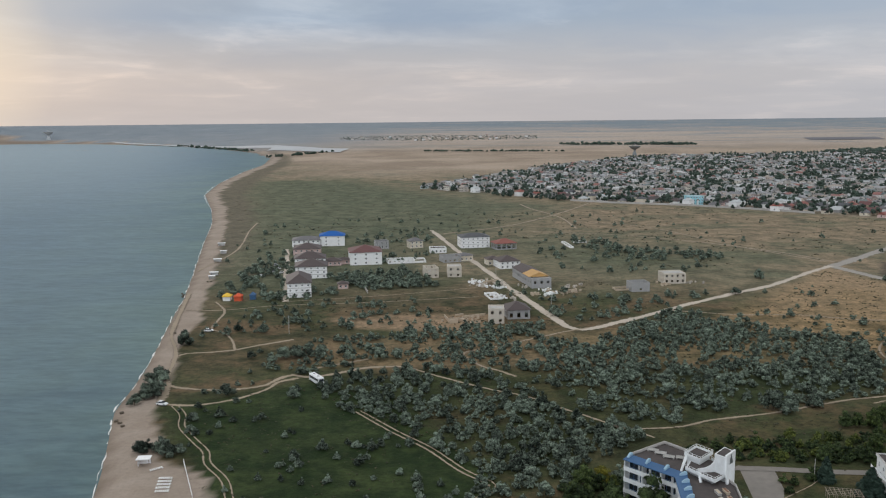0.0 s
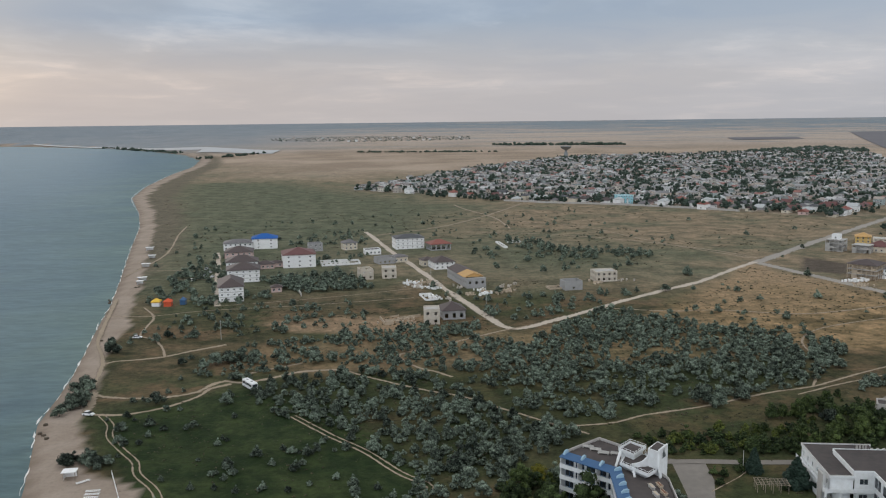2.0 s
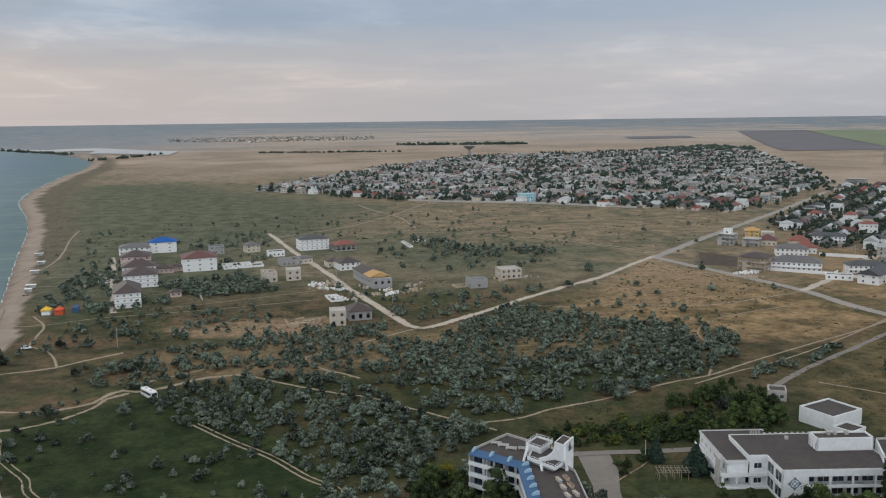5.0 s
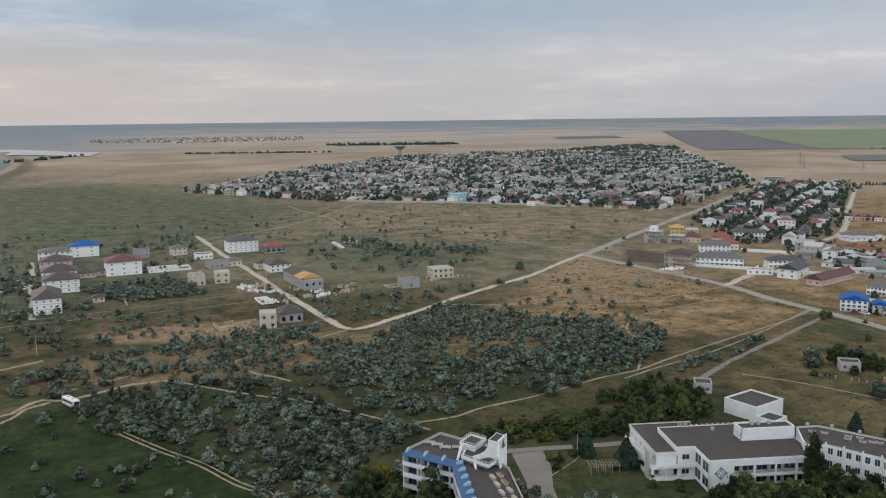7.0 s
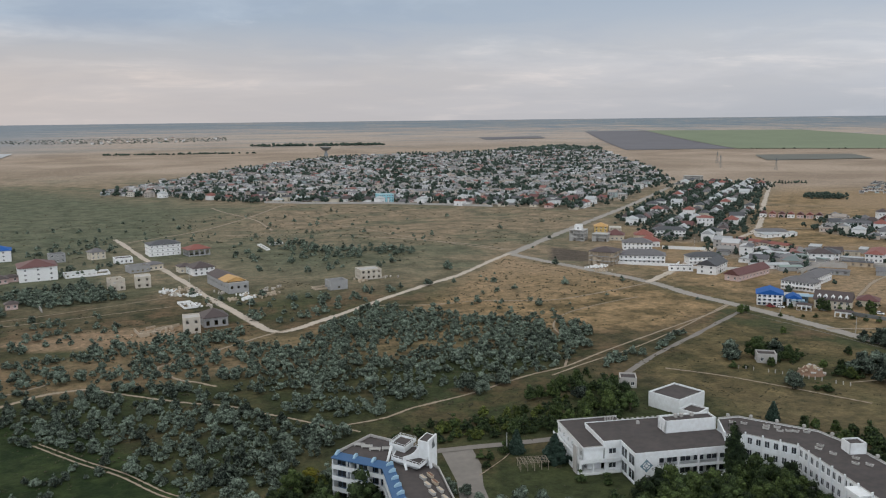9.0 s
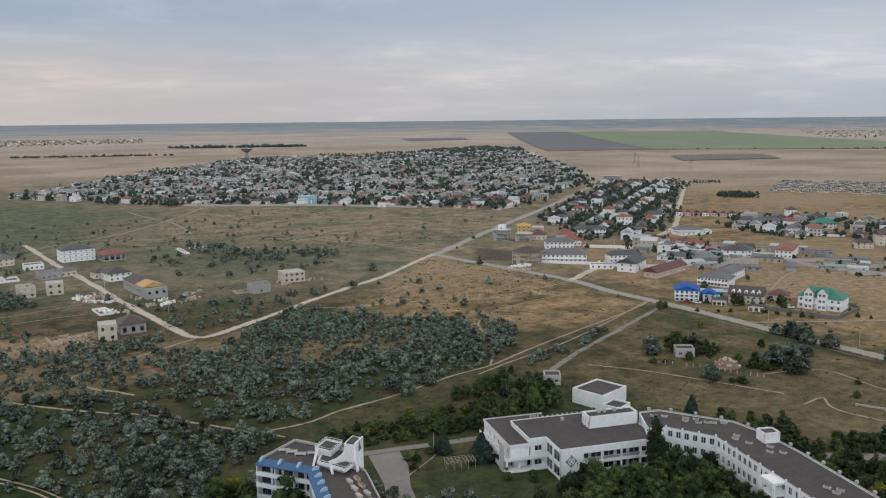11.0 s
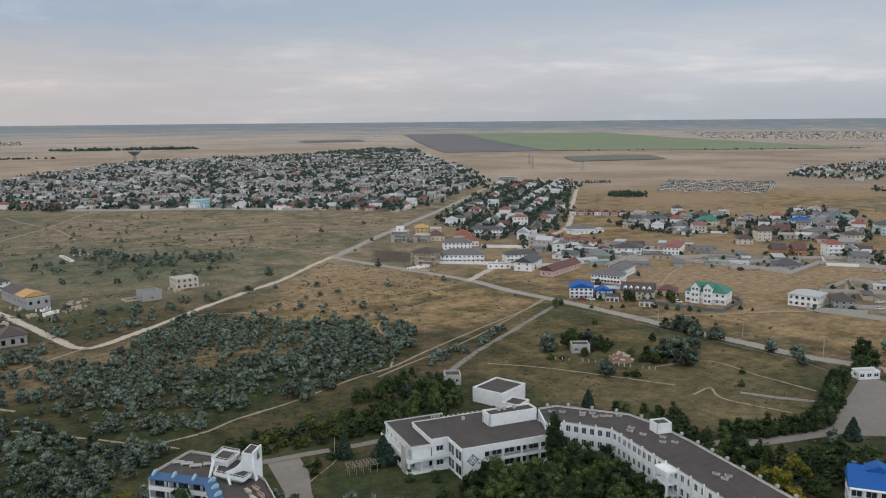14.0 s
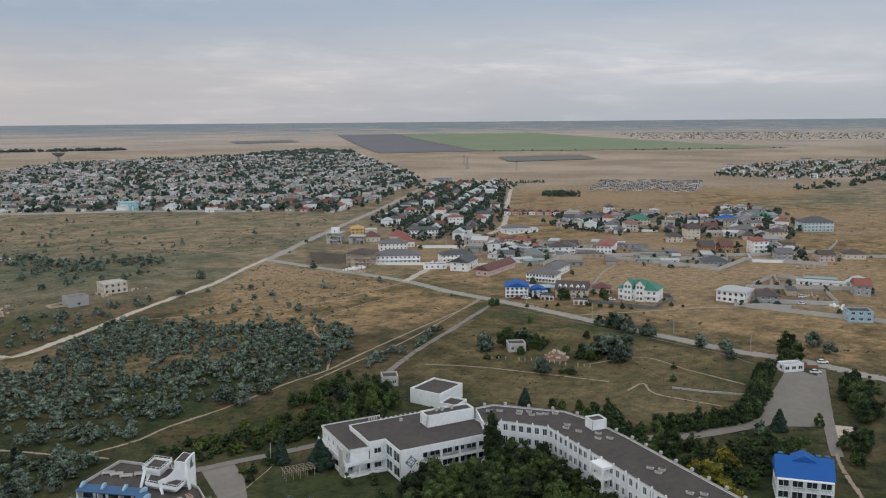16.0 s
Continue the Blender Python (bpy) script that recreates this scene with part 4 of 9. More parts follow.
def building(name, label, x, y, w, d, h, rot, wall, roof, kind="hip", rise=2.5, storeys=2, bays=4, side=2, frame_mat=None, glazed=True, flip=False, cat="house", group="", ww=1.3, wh=1.4, balcony=False, chimney=False, slabs=False, over=0.65, parapet=0.5, bands=False):
    """A house: walls with openings through them, roof, floors, windows, and what is asked for besides."""
    ob = root(name, pose(x, y, float(land(x, y)), 0, 0, rot), label, cat, group)
    sh = Shape()
    a, b = w / 2, d / 2
    runs = [((-a, -b), (a, -b), bays), ((a, -b), (a, b), side), ((a, b), (-a, b), bays), ((-a, b), (-a, -b), side)]
    holes = []
    for i, (p, q, n) in enumerate(runs):
        if i % 2:
            s = 1 if i == 1 else -1
            p, q = (p[0], p[1] + 0.35 * s), (q[0], q[1] - 0.35 * s)
        if kind == "none":
            sh = Shape()
            holes += wall_run(sh, p, q, 0, h, storeys if n else 0, n, ww, wh)
            part("wall", sh, wall, ob)
        else:
            holes += wall_run(sh, p, q, 0, h, storeys if n else 0, n, ww, wh)
    if kind == "gable":
        for s in (-1, 1):
            if flip:
                sh.face([(-a, s * b, h), (a, s * b, h), (0, s * b, h + rise * 0.92)])
            else:
                sh.face([(s * a, -b, h), (s * a, b, h), (s * a, 0, h + rise * 0.92)])
    if kind != "none":
        part("wall", sh, wall, ob)
        part("roof", roof_shape(kind, w, d, h + (0.0 if kind != "flat" else 0.0), rise, over, flip), roof, ob)
    fl = Shape()
    for s in range(1, storeys):
        fl.box(-a + 0.36, a - 0.36, -b + 0.36, b - 0.36, h / storeys * s - 0.2, h / storeys * s)
    if storeys > 1 and not bands:
        part("floor_slab", fl, CONCRETE, ob)
    if glazed:
        for m, u, v in holes:
            if math.hypot(x, y) > 420 and (Matrix.Rotation(radians(rot), 3, "Z") @ m.to_3x3() @ Vector((0, -1, 0))).dot(Vector((x, y, 0))) > 0:
                continue
            part("window", window_mesh(u, v, frame_mat or WHITE), (), ob, m=m)
    if bands:
        for s in range(1, storeys):
            bd = Shape()
            bd.prism([(-a - 0.07, -b - 0.07), (a + 0.07, -b - 0.07), (a + 0.07, b + 0.07), (-a - 0.07, b + 0.07)], h / storeys * s - 0.14, h / storeys * s + 0.14)
            part("storey_band", bd, CONCRETE, ob)
    if balcony:
        for s in range(1, storeys):
            bs = Shape()
            z = h / storeys * s
            bs.box(-a + 0.3, a - 0.3, -b - 1.3, -b - 0.003, z - 0.16, z)
            bs.box(-a + 0.3, a - 0.3, -b - 1.3, -b - 1.22, z + 0.85, z + 0.95)
            n = int(w / 0.9)
            for i in range(n + 1):
                u = -a + 0.32 + (w - 0.68) * i / n
                bs.box(u, u + 0.06, -b - 1.29, -b - 1.23, z, z + 0.85)
            part("balcony", bs, WHITE, ob)
    if chimney:
        cs = Shape()
        cs.box(a * 0.3, a * 0.3 + 0.6, -0.3, 0.3, h + rise * 0.3, h + rise + 0.8)
        part("chimney", cs, SHELL, ob)
    return ob


# the row of small hotels by the beach
building("hotel", "three-storey white hotel with dark brown hipped roof", -84, 486, 13.5, 26, 8.2, 10, WHITE, R_BROWN, rise=4.2, storeys=3, bays=4, side=5, ww=1.1, wh=1.0, bands=True, cat="hotel", group="beach hotels")
building("hotel", "three-storey white hotel with dark roof and balconies", -85, 540, 20, 18, 7.6, 8, WHITE, R_BROWN, rise=3.9, storeys=3, bays=5, side=4, ww=1.1, wh=1.0, bands=True, cat="hotel", group="beach hotels")
building("hotel", "white hotel with dark brown roof behind the others", -91, 574, 20.5, 16, 7.0, 8, WHITE, R_BROWN, rise=3.9, storeys=3, bays=5, side=3, ww=1.1, wh=1.0, bands=True, cat="hotel", group="beach hotels")
building("hotel", "pinkish two-storey hotel with dark brown roof", -101, 626, 19.5, 18, 5.8, 5, PINK, R_BROWN, rise=3.7, storeys=2, bays=5, side=4, cat="hotel", group="beach hotels")
building("hotel", "white two-storey hotel with grey roof", -109, 674, 22, 16, 5.4, 5, WHITE, R_GREY, rise=2.6, storeys=2, bays=6, side=4, cat="hotel", group="beach hotels")
building("hotel", "white hotel with bright blue metal roof", -89, 678, 19.5, 15, 8.0, 6, WHITE, R_BLUE, rise=3.4, storeys=3, bays=2, side=2, wh=1.0, cat="hotel", group="beach hotels")
building("hotel", "white three-storey hotel with maroon hipped roof", -55, 591, 22, 22, 8.8, 9, WHITE, R_MAROON, rise=4.0, storeys=3, bays=3, side=4, wh=1.1, cat="hotel", group="beach hotels")
building("annex", "low annexe with brown roof beside the maroon hotel", -77, 582, 12, 9, 3.2, 10, PINK, R_BROWN, rise=2.1, storeys=1, bays=4, cat="house")
building("courtyard_foundation", "unfinished white walled courtyard beside the hotel", -30, 590, 19, 12, 2.4, 10, WHITE, CONCRETE, "none", storeys=1, bays=6, side=3, glazed=False, cat="ruin", wh=1.0)
building("house", "small dark grey two-storey house", -48, 656, 10.5, 9, 6.2, 12, BLOCK, R_DARK, "flat", storeys=2, bays=3)
building("house", "small cream house with grey roof", -22, 659, 10.5, 9, 5.4, 20, CREAM, R_GREY, rise=2.6, storeys=2, bays=3)
building("hotel", "long white three-storey hotel with dark grey roof", 24, 661, 22.5, 16, 8.4, 10, WHITE, R_DARK, rise=2.6, storeys=3, bays=6, side=3, ww=1.1, wh=1.0, bands=True, cat="hotel")
building("open_pavilion", "unfinished building under an orange-red tile roof", 47, 649, 16, 13, 4.8, 15, BLOCK, R_RED, rise=3.1, storeys=1, bays=4, side=3, glazed=False, ww=2.8, wh=3.2, over=1.0)
building("house", "low white flat-roofed house", -4, 633, 12, 9, 4.0, 9, WHITE, BITUMEN, "flat", storeys=1, bays=4, side=2)
building("shell_house", "unfinished grey block house without roof", 5, 592, 13, 11, 4.4, 17, BLOCK, CONCRETE, "none", storeys=1, bays=4, side=2, glazed=False)
building("house", "low pale house beside the dirt road", 15, 596, 10, 9, 3.8, 20, CREAM, R_GREY, rise=1.8, storeys=1, bays=3)
building("shell_house", "unfinished limestone house with open windows", -8, 534, 8, 11, 6.6, 14, PALE_SHELL, CONCRETE, "none", storeys=2, bays=2, side=3, glazed=False)
building("shell_house", "cream unfinished house with flat roof", 7, 536, 9, 10, 7.0, 2, PALE_SHELL, FENCE, "flat", storeys=2, bays=2, side=2, glazed=False)
building("house", "white house with dark brown roof by the road", 43, 567, 14, 15, 4.8, 14, WHITE, R_BROWN, rise=3.4, storeys=2, bays=4, side=3)
building("house", "pale low wing with brown roof", 34, 578, 9, 9, 4.0, 14, CREAM, R_BROWN, rise=2.1, storeys=1, bays=3)
building("garage", "grey block shed with dark hipped roof", 37, 422, 11.5, 13, 4.6, 6, BLOCK, R_BROWN, rise=3.4, storeys=1, bays=3, side=3, glazed=False, ww=1.6, wh=2.4)
building("shell_house", "two-storey roofless limestone house, open windows", 26, 411, 7.8, 9, 7.6, -2, PALE_SHELL, FENCE, "flat", storeys=2, bays=2, side=2, glazed=False, wh=1.6)
building("shell_house", "grey block shell of an unfinished house", 113, 484, 10.8, 9, 5.4, 8, BLOCK, CONCRETE, "none", storeys=1, bays=1, side=2, glazed=False)
building("shell_house", "two-storey unfinished limestone house", 139, 508, 13.5, 11, 6.4, 5, PALE_SHELL, CONCRETE, "flat", storeys=2, bays=4, side=3, glazed=False)


def warehouse():
    ob = root("warehouse", pose(54, 513, 0, 0, 0, 12), "long grey block warehouse, roof half ochre", "warehouse")
    sh = Shape()
    w, d, h = 12.0, 40.0, 6.0
    wall_run(sh, (-w / 2, -d / 2), (w / 2, -d / 2), 0, h, 1, 3, 1.4, 1.6, 2.6)
    wall_run(sh, (w / 2, -d / 2 + 0.35), (w / 2, d / 2 - 0.35), 0, h, 1, 8, 1.4, 1.6, 2.6)
    wall_run(sh, (w / 2, d / 2), (-w / 2, d / 2), 0, h)
    wall_run(sh, (-w / 2, d / 2 - 0.35), (-w / 2, -d / 2 + 0.35), 0, h, 1, 8, 1.4, 1.6, 2.6)
    part("wall", sh, BLOCK, ob)
    for y0, y1, mat, lab in ((-d / 2 + 4.5, -2.0, R_ORANGE, "ochre sheet roof"), (-2.0, d / 2, R_BROWN, "dark brown sheet roof")):
        r = Shape()
        for s in (-1, 1):
            r.face([(s * (w / 2 + 0.4), y0, h), (s * (w / 2 + 0.4), y1, h), (0, y1, h + 2.4), (0, y0, h + 2.4)][::-s])
            r.face([(s * (w / 2 + 0.4), y0, h + 0.14), (s * (w / 2 + 0.4), y1, h + 0.14), (0, y1, h + 2.54), (0, y0, h + 2.54)][::s])
        for y in (y0, y1):
            r.face([(-w / 2, y, h), (w / 2, y, h), (0, y, h + 2.4)])
        part("roof", r, mat, ob, lab)
    g = Shape()
    g.box(-w / 2 + 0.36, w / 2 - 0.36, -d / 2 + 0.36, -d / 2 + 4.4, h - 0.6, h - 0.4)
    part("roof_slab", g, CONCRETE, ob, "bare concrete slab")


warehouse()


def concrete_frame(label, x, y, w, d, rot, storeys, fl, nx, ny, roof=None, fill=0.25, seed=1, infill=SHELL):
    """An unfinished building: slabs on columns, some bays walled up."""
    rnd = random.Random(seed)
    ob = root("unfinished_building", pose(x, y, 0, 0, 0, rot), label, "building")
    for s in range(storeys):
        z = s * fl
        for i in range(nx + 1):
            for j in range(ny + 1):
                if i in (0, nx) or j in (0, ny):
                    u, v = -w / 2 + 0.2 + (w - 0.4) * i / nx, -d / 2 + 0.2 + (d - 0.4) * j / ny
                    c = Shape()
                    c.box(u - 0.2, u + 0.2, v - 0.2, v + 0.2, z, z + fl - 0.25)
                    part("column", c, infill, ob)
        sl = Shape()
        sl.box(-w / 2 - 0.15, w / 2 + 0.15, -d / 2 - 0.15, d / 2 + 0.15, z + fl - 0.25, z + fl)
        part("floor_slab", sl, CONCRETE, ob)
        core = Shape()
        core.box(-w / 2 + 2.2, w / 2 - 2.2, -d / 2 + 2.2, d / 2 - 2.2, z, z + fl - 0.25)
        part("inner_wall", core, infill, ob)
        for i in range(nx):
            for v in (-d / 2 + 0.1, d / 2 - 0.4):
                if rnd.random() < fill:
                    fills = Shape()
                    fills.box(-w / 2 + 0.4 + (w - 0.4) * i / nx, -w / 2 - 0.1 + (w - 0.4) * (i + 1) / nx, v, v + 0.3, z, z + (fl - 0.25) * rnd.choice((1.0, 0.4)))
                    part("infill_wall", fills, infill, ob)
        for j in range(ny):
            for u in (-w / 2 + 0.1, w / 2 - 0.4):
                if rnd.random() < fill:
                    fills = Shape()
                    fills.box(u, u + 0.3, -d / 2 + 0.4 + (d - 0.4) * j / ny, -d / 2 - 0.1 + (d - 0.4) * (j + 1) / ny, z, z + (fl - 0.25) * rnd.choice((1.0, 0.4)))
                    part("infill_wall", fills, infill, ob)
    if roof:
        part("roof", roof_shape("hip", w, d, storeys * fl, 2.8, 0.6), roof, ob)
    return ob


concrete_frame("unfinished three-storey hotel with brown hipped roof", 300, 494, 17, 17, -50, 3, 3.0, 6, 5, R_BROWN, 0.3, 2)
concrete_frame("unfinished concrete block with rooftop cabin", 338, 597, 12, 12, -45, 3, 2.9, 4, 4, None, 0.5, 3, CONCRETE)
concrete_frame("unfinished low concrete wing", 352, 586, 12, 11, -45, 2, 3.0, 4, 4, None, 0.3, 4, CONCRETE)
concrete_frame("grey unfinished block at the edge of the town", 786, 1050, 26, 14, -45, 3, 3.0, 6, 3, None, 0.4, 5, CONCRETE)
building("rooftop_cabin", "small white cabin on the unfinished block", 338, 597, 5.5, 5.5, 12.5, -45, WHITE, R_PALE, "flat", storeys=3, bays=1, side=1)
building("house", "yellow house with ochre roof", 380, 633, 11, 11, 5.0, -30, YELLOW, R_ORANGE, rise=3.1, storeys=2, bays=3)
building("shell_house", "unfinished beige house, white top storey", 373, 599, 9.5, 10, 8.6, -30, CREAM, R_PALE, "flat", storeys=3, bays=3, side=3, glazed=False)
building("house", "house with bright red tile roof", 386, 578, 14, 13, 4.2, -28, CREAM, R_RED, rise=4.2, storeys=1, bays=4)
building("house", "white house with red tile roof", 371, 548, 15, 12, 4.2, -28, WHITE, R_RED, rise=3.9, storeys=1, bays=5)
building("house", "house with brown tile roof", 366, 588, 14, 12, 4.2, -35, CREAM, R_MAROON, rise=3.9, storeys=1, bays=4)
building("hotel", "white two-storey hotel with grey roof", 355, 540, 21, 13, 5.2, -28, WHITE, R_GREY, rise=3.1, storeys=2, bays=7, side=3, cat="hotel")
building("hotel", "long white hotel with grey roof behind a white wall", 325, 488, 30, 14, 5.6, -33, WHITE, R_GREY, rise=3.6, storeys=2, bays=10, side=4, cat="hotel", balcony=True)
building("hotel", "long white two-storey hotel with dark roof", 418, 589, 26, 11, 5.0, -33, WHITE, R_DARK, rise=2.6, storeys=2, bays=9, side=3, cat="hotel", balcony=True)
building("house", "white three-storey house with red roof", 485, 630, 13.5, 11, 7.4, -30, WHITE, R_RED, rise=1.8, storeys=2, bays=4)
building("house", "white house with dark grey gabled roof", 345, 440, 22, 12, 5.6, 34, WHITE, R_DARK, "gable", rise=3.7, storeys=2, bays=6)
building("terrace_house", "long pink row with dark red roof and arched dormers", 354, 418, 38, 9, 3.6, 22, PINK, R_MAROON, "gable", rise=3.4, storeys=1, bays=9)
building("hotel", "white hotel with dark roof and wooden balconies", 360, 468, 23, 11, 5.0, -20, WHITE, R_DARK, rise=2.9, storeys=2, bays=8, side=3, cat="hotel", balcony=True)
building("house", "low white house behind the wall", 330, 452, 15, 6, 3.4, -32, WHITE, BITUMEN, "flat", storeys=1, bays=4)
building("hotel", "white two-storey hotel with grey hipped roof", 356, 376, 18, 12, 4.9, -63, WHITE, R_GREY, rise=2.6, storeys=2, bays=9, side=5, cat="hotel", balcony=True)
building("hotel", "rear wing of the grey-roofed hotel", 378, 388, 26, 10, 4.9, 27, WHITE, R_GREY, rise=2.6, storeys=2, bays=8, side=3, cat="hotel")
building("hotel", "white and blue hotel with bright blue roof", 314, 353.5, 12.5, 12, 5.8, -40, WHITE, R_BLUE, "gable", flip=True, rise=2.6, storeys=3, bays=5, side=4, frame_mat=BLUE_PAINT, cat="hotel", balcony=True)
building("hotel_wing", "lower white wing with a bright blue roof", 322.5, 345.5, 6.5, 8, 4.0, -40, WHITE, R_BLUE, "gable", flip=True, rise=2.0, storeys=2, bays=2, side=2, frame_mat=BLUE_PAINT, cat="hotel")
building("awning", "low blue awning beside the hotel", 330, 352, 12, 8, 3.4, -40, PALE_BLUE, R_PALE, rise=0.9, storeys=1, bays=4, frame_mat=BLUE_PAINT, cat="awning")
building("hotel", "white hotel with brown mansard roof and dormers", 337, 333, 17, 13, 4.6, -52, CREAM, R_BROWN, "gable", rise=4.0, storeys=2, bays=6, side=4, cat="hotel")
building("shed", "low shed with a dark red roof", 357, 330, 10, 9, 3.0, -52, CREAM, R_MAROON, rise=2.6, storeys=1, bays=3)
building("house", "white framed two-storey house with pale hipped roof", 396, 270, 15, 14, 6.0, -75, WHITE, R_PALE, rise=2.3, storeys=2, bays=5, side=4, glazed=False, ww=1.5)
building("house", "grey house with brown hipped roof", 404, 256, 10, 11, 4.6, -45, BLOCK, R_BROWN, rise=3.6, storeys=2, bays=3)
building("house", "modern pale grey flat-roofed house", 402, 206, 11, 9, 5.6, -45, PALE_BLUE, BITUMEN, "flat", storeys=2, bays=3, ww=1.8)
building("house", "grey house with red gabled roof", 463, 236, 8, 11, 5.8, -50, BLOCK, R_RED, "gable", rise=3.4, storeys=2, bays=2)
building("house", "white house with dark hipped roof", 445, 446, 14, 14, 5.2, -48, WHITE, R_DARK, rise=3.1, storeys=2, bays=6, balcony=True)
building("hotel", "long white building with red roof", 474, 432, 11, 30, 5.6, -56, WHITE, R_RED, rise=2.1, storeys=2, bays=4, side=10, cat="hotel")
building("house", "tall white house with red roof and balconies", 551, 357, 11, 12, 8.8, -32, WHITE, R_RED, rise=3.1, storeys=3, bays=3, balcony=True)
building("house", "low house with dark grey hipped roof", 481, 344, 16, 12, 3.2, -40, BLOCK, R_DARK, rise=3.1, storeys=1, bays=5)
building("hotel", "large pale teal hotel with dark roof", 692, 394, 26, 17, 8.0, -35, TEAL, R_DARK, rise=4.4, storeys=3, bays=8, side=5, cat="hotel", balcony=True)
building("house", "orange timber house with gable", 536, 374, 9, 9, 4.4, -32, TIMBER, R_MAROON, "gable", rise=3.4, storeys=2, bays=3)
building("house", "brown timber house with steep roof", 527, 384, 10, 9, 3.6, -32, TIMBER, R_BROWN, "gable", rise=4.4, storeys=1, bays=3)
building("house", "white house with bright blue roof", 683, 475, 17, 12, 4.6, -25, WHITE, R_BLUE, rise=3.1, storeys=2, bays=5)
for i in range(7):
    building("holiday_house", "small pinkish holiday house with brown-red gabled roof", 577 + 5.7 * i, 661 - 6.0 * i, 6.2, 8, 3.4, -46, PINK if i % 3 else WHITE, R_RED if i % 2 else R_MAROON, "gable", flip=True, rise=2.6, storeys=1, bays=2, side=1, over=0.35, group="row of holiday houses")
for i in range(6):
    building("guest_row", "low row of guest rooms under a rusty red roof", 444 + 1.7 * i, 533 - 7.6 * i, 7.4, 6.5, 2.7, -78, CREAM if i % 2 else PINK, R_RED if i % 3 else R_MAROON, "gable", rise=1.7, storeys=1, bays=2, side=1, over=0.3, group="row of guest rooms")
for x, y, w, d, rot, word in ((398, 466, 30, 7, 30, "pale"), (414, 473, 24, 6, 30, "pale"), (424, 463, 7, 26, 12, "pale"), (432, 447, 6, 22, 12, "greenish"), (386, 436, 24, 7, -20, "pale"), (392, 424, 14, 6, -20, "greenish"), (464, 367, 12, 7, -42, "pale"), (457, 376, 20, 6, -50, "greenish"), (468, 262, 26, 6, -60, "pale"), (486, 252, 24, 7, 15, "pale"), (478, 268, 18, 6, -60, "greenish"), (493, 549, 32, 11, -2, "pale")):
    building("shed", "long low shed with a %s sheet roof in a yard" % word, x, y, w, d, 2.6, rot, WHITE if word == "pale" else BLOCK, R_PALE if word == "pale" else R_VERDIGRIS, "gable", rise=1.1, storeys=1, bays=int(max(w, 8) / 5), side=1, over=0.3, cat="shed", group="yard sheds")
for x, y, w, d, h, rot, wall, roof, lab in ((436, 444, 15, 11, 5.6, -34, WHITE, R_BROWN, "white two-storey house with tall windows and brown roof"), (455, 452, 11, 10, 4.4, -34, CREAM, R_BROWN, "white and brown chalet with steep roof"), (581, 577, 10, 9, 4.2, -30, WHITE, R_DARK, "white chalet with dark gabled roof"), (600, 572, 26, 9, 3.2, -12, BLOCK, R_DARK, "long grey house with dark roof"), (653, 592, 9, 9, 7.8, -30, WHITE, R_BROWN, "tall narrow white house at the field"), (655, 563, 15, 12, 4.0, -30, CREAM, R_BROWN, "cream house with a broad brown roof"), (571, 515, 9, 8, 4.0, -30, WHITE, R_GREY, "small white house with grey roof"), (589, 510, 10, 9, 4.6, -30, WHITE, R_GREY, "small white two-storey house"), (549, 430, 12, 10, 4.4, -40, CREAM, R_BROWN, "brown-roofed house in a walled yard"), (744, 488, 11, 9, 4.0, -25, WHITE, R_GREY, "white house with pale gable"), (733, 472, 20, 9, 3.2, -25, CREAM, R_GREEN, "low house with a long green roof"), (536, 328, 11, 10, 5.2, -42, BLOCK, R_GREY, "grey gabled house with tall windows"), (553, 307, 10, 10, 4.6, -42, PINK, R_BROWN, "pinkish gabled house beside trees"), (577, 300, 14, 10, 3.6, -42, CREAM, R_BROWN, "low cream house with brown roof"), (390, 397, 13, 8, 3.2, -50, BLOCK, R_DARK, "low grey house with dark roof")):
    building("house", lab, x, y, w, d, h, rot, wall, roof, "gable" if "gable" in lab or "chalet" in lab else "hip", rise=3.0, storeys=2 if h > 4 else 1, bays=3, side=2)
building("warehouse", "long white shed with grey roof", 490, 552, 24, 12, 4.4, -30, WHITE, R_GREY, rise=2.1, storeys=1, bays=5)
building("house", "green-roofed house with many dormers", 616, 522, 18, 12, 5.0, -38, CREAM, R_GREEN, rise=3.9, storeys=2, bays=6)
building("house", "tall cream house with brown gable roof", 576, 434, 11, 11, 8.0, -30, CREAM, R_BROWN, "gable", rise=3.4, storeys=3, bays=3)
building("house", "wide two-storey house with grey-brown roof", 625, 418, 19, 12, 5.4, -31, PINK, R_GREY, rise=3.1, storeys=2, bays=6)
building("house", "cream house with brown hipped roof", 624, 388, 14, 12, 6.0, -30, CREAM, R_BROWN, rise=2.9, storeys=2, bays=4)
building("cabin", "bright cyan three-storey house at the town's edge", 287, 968, 18, 15, 9.6, 0, CYAN, R_PALE, "flat", storeys=3, bays=6, cat="house")


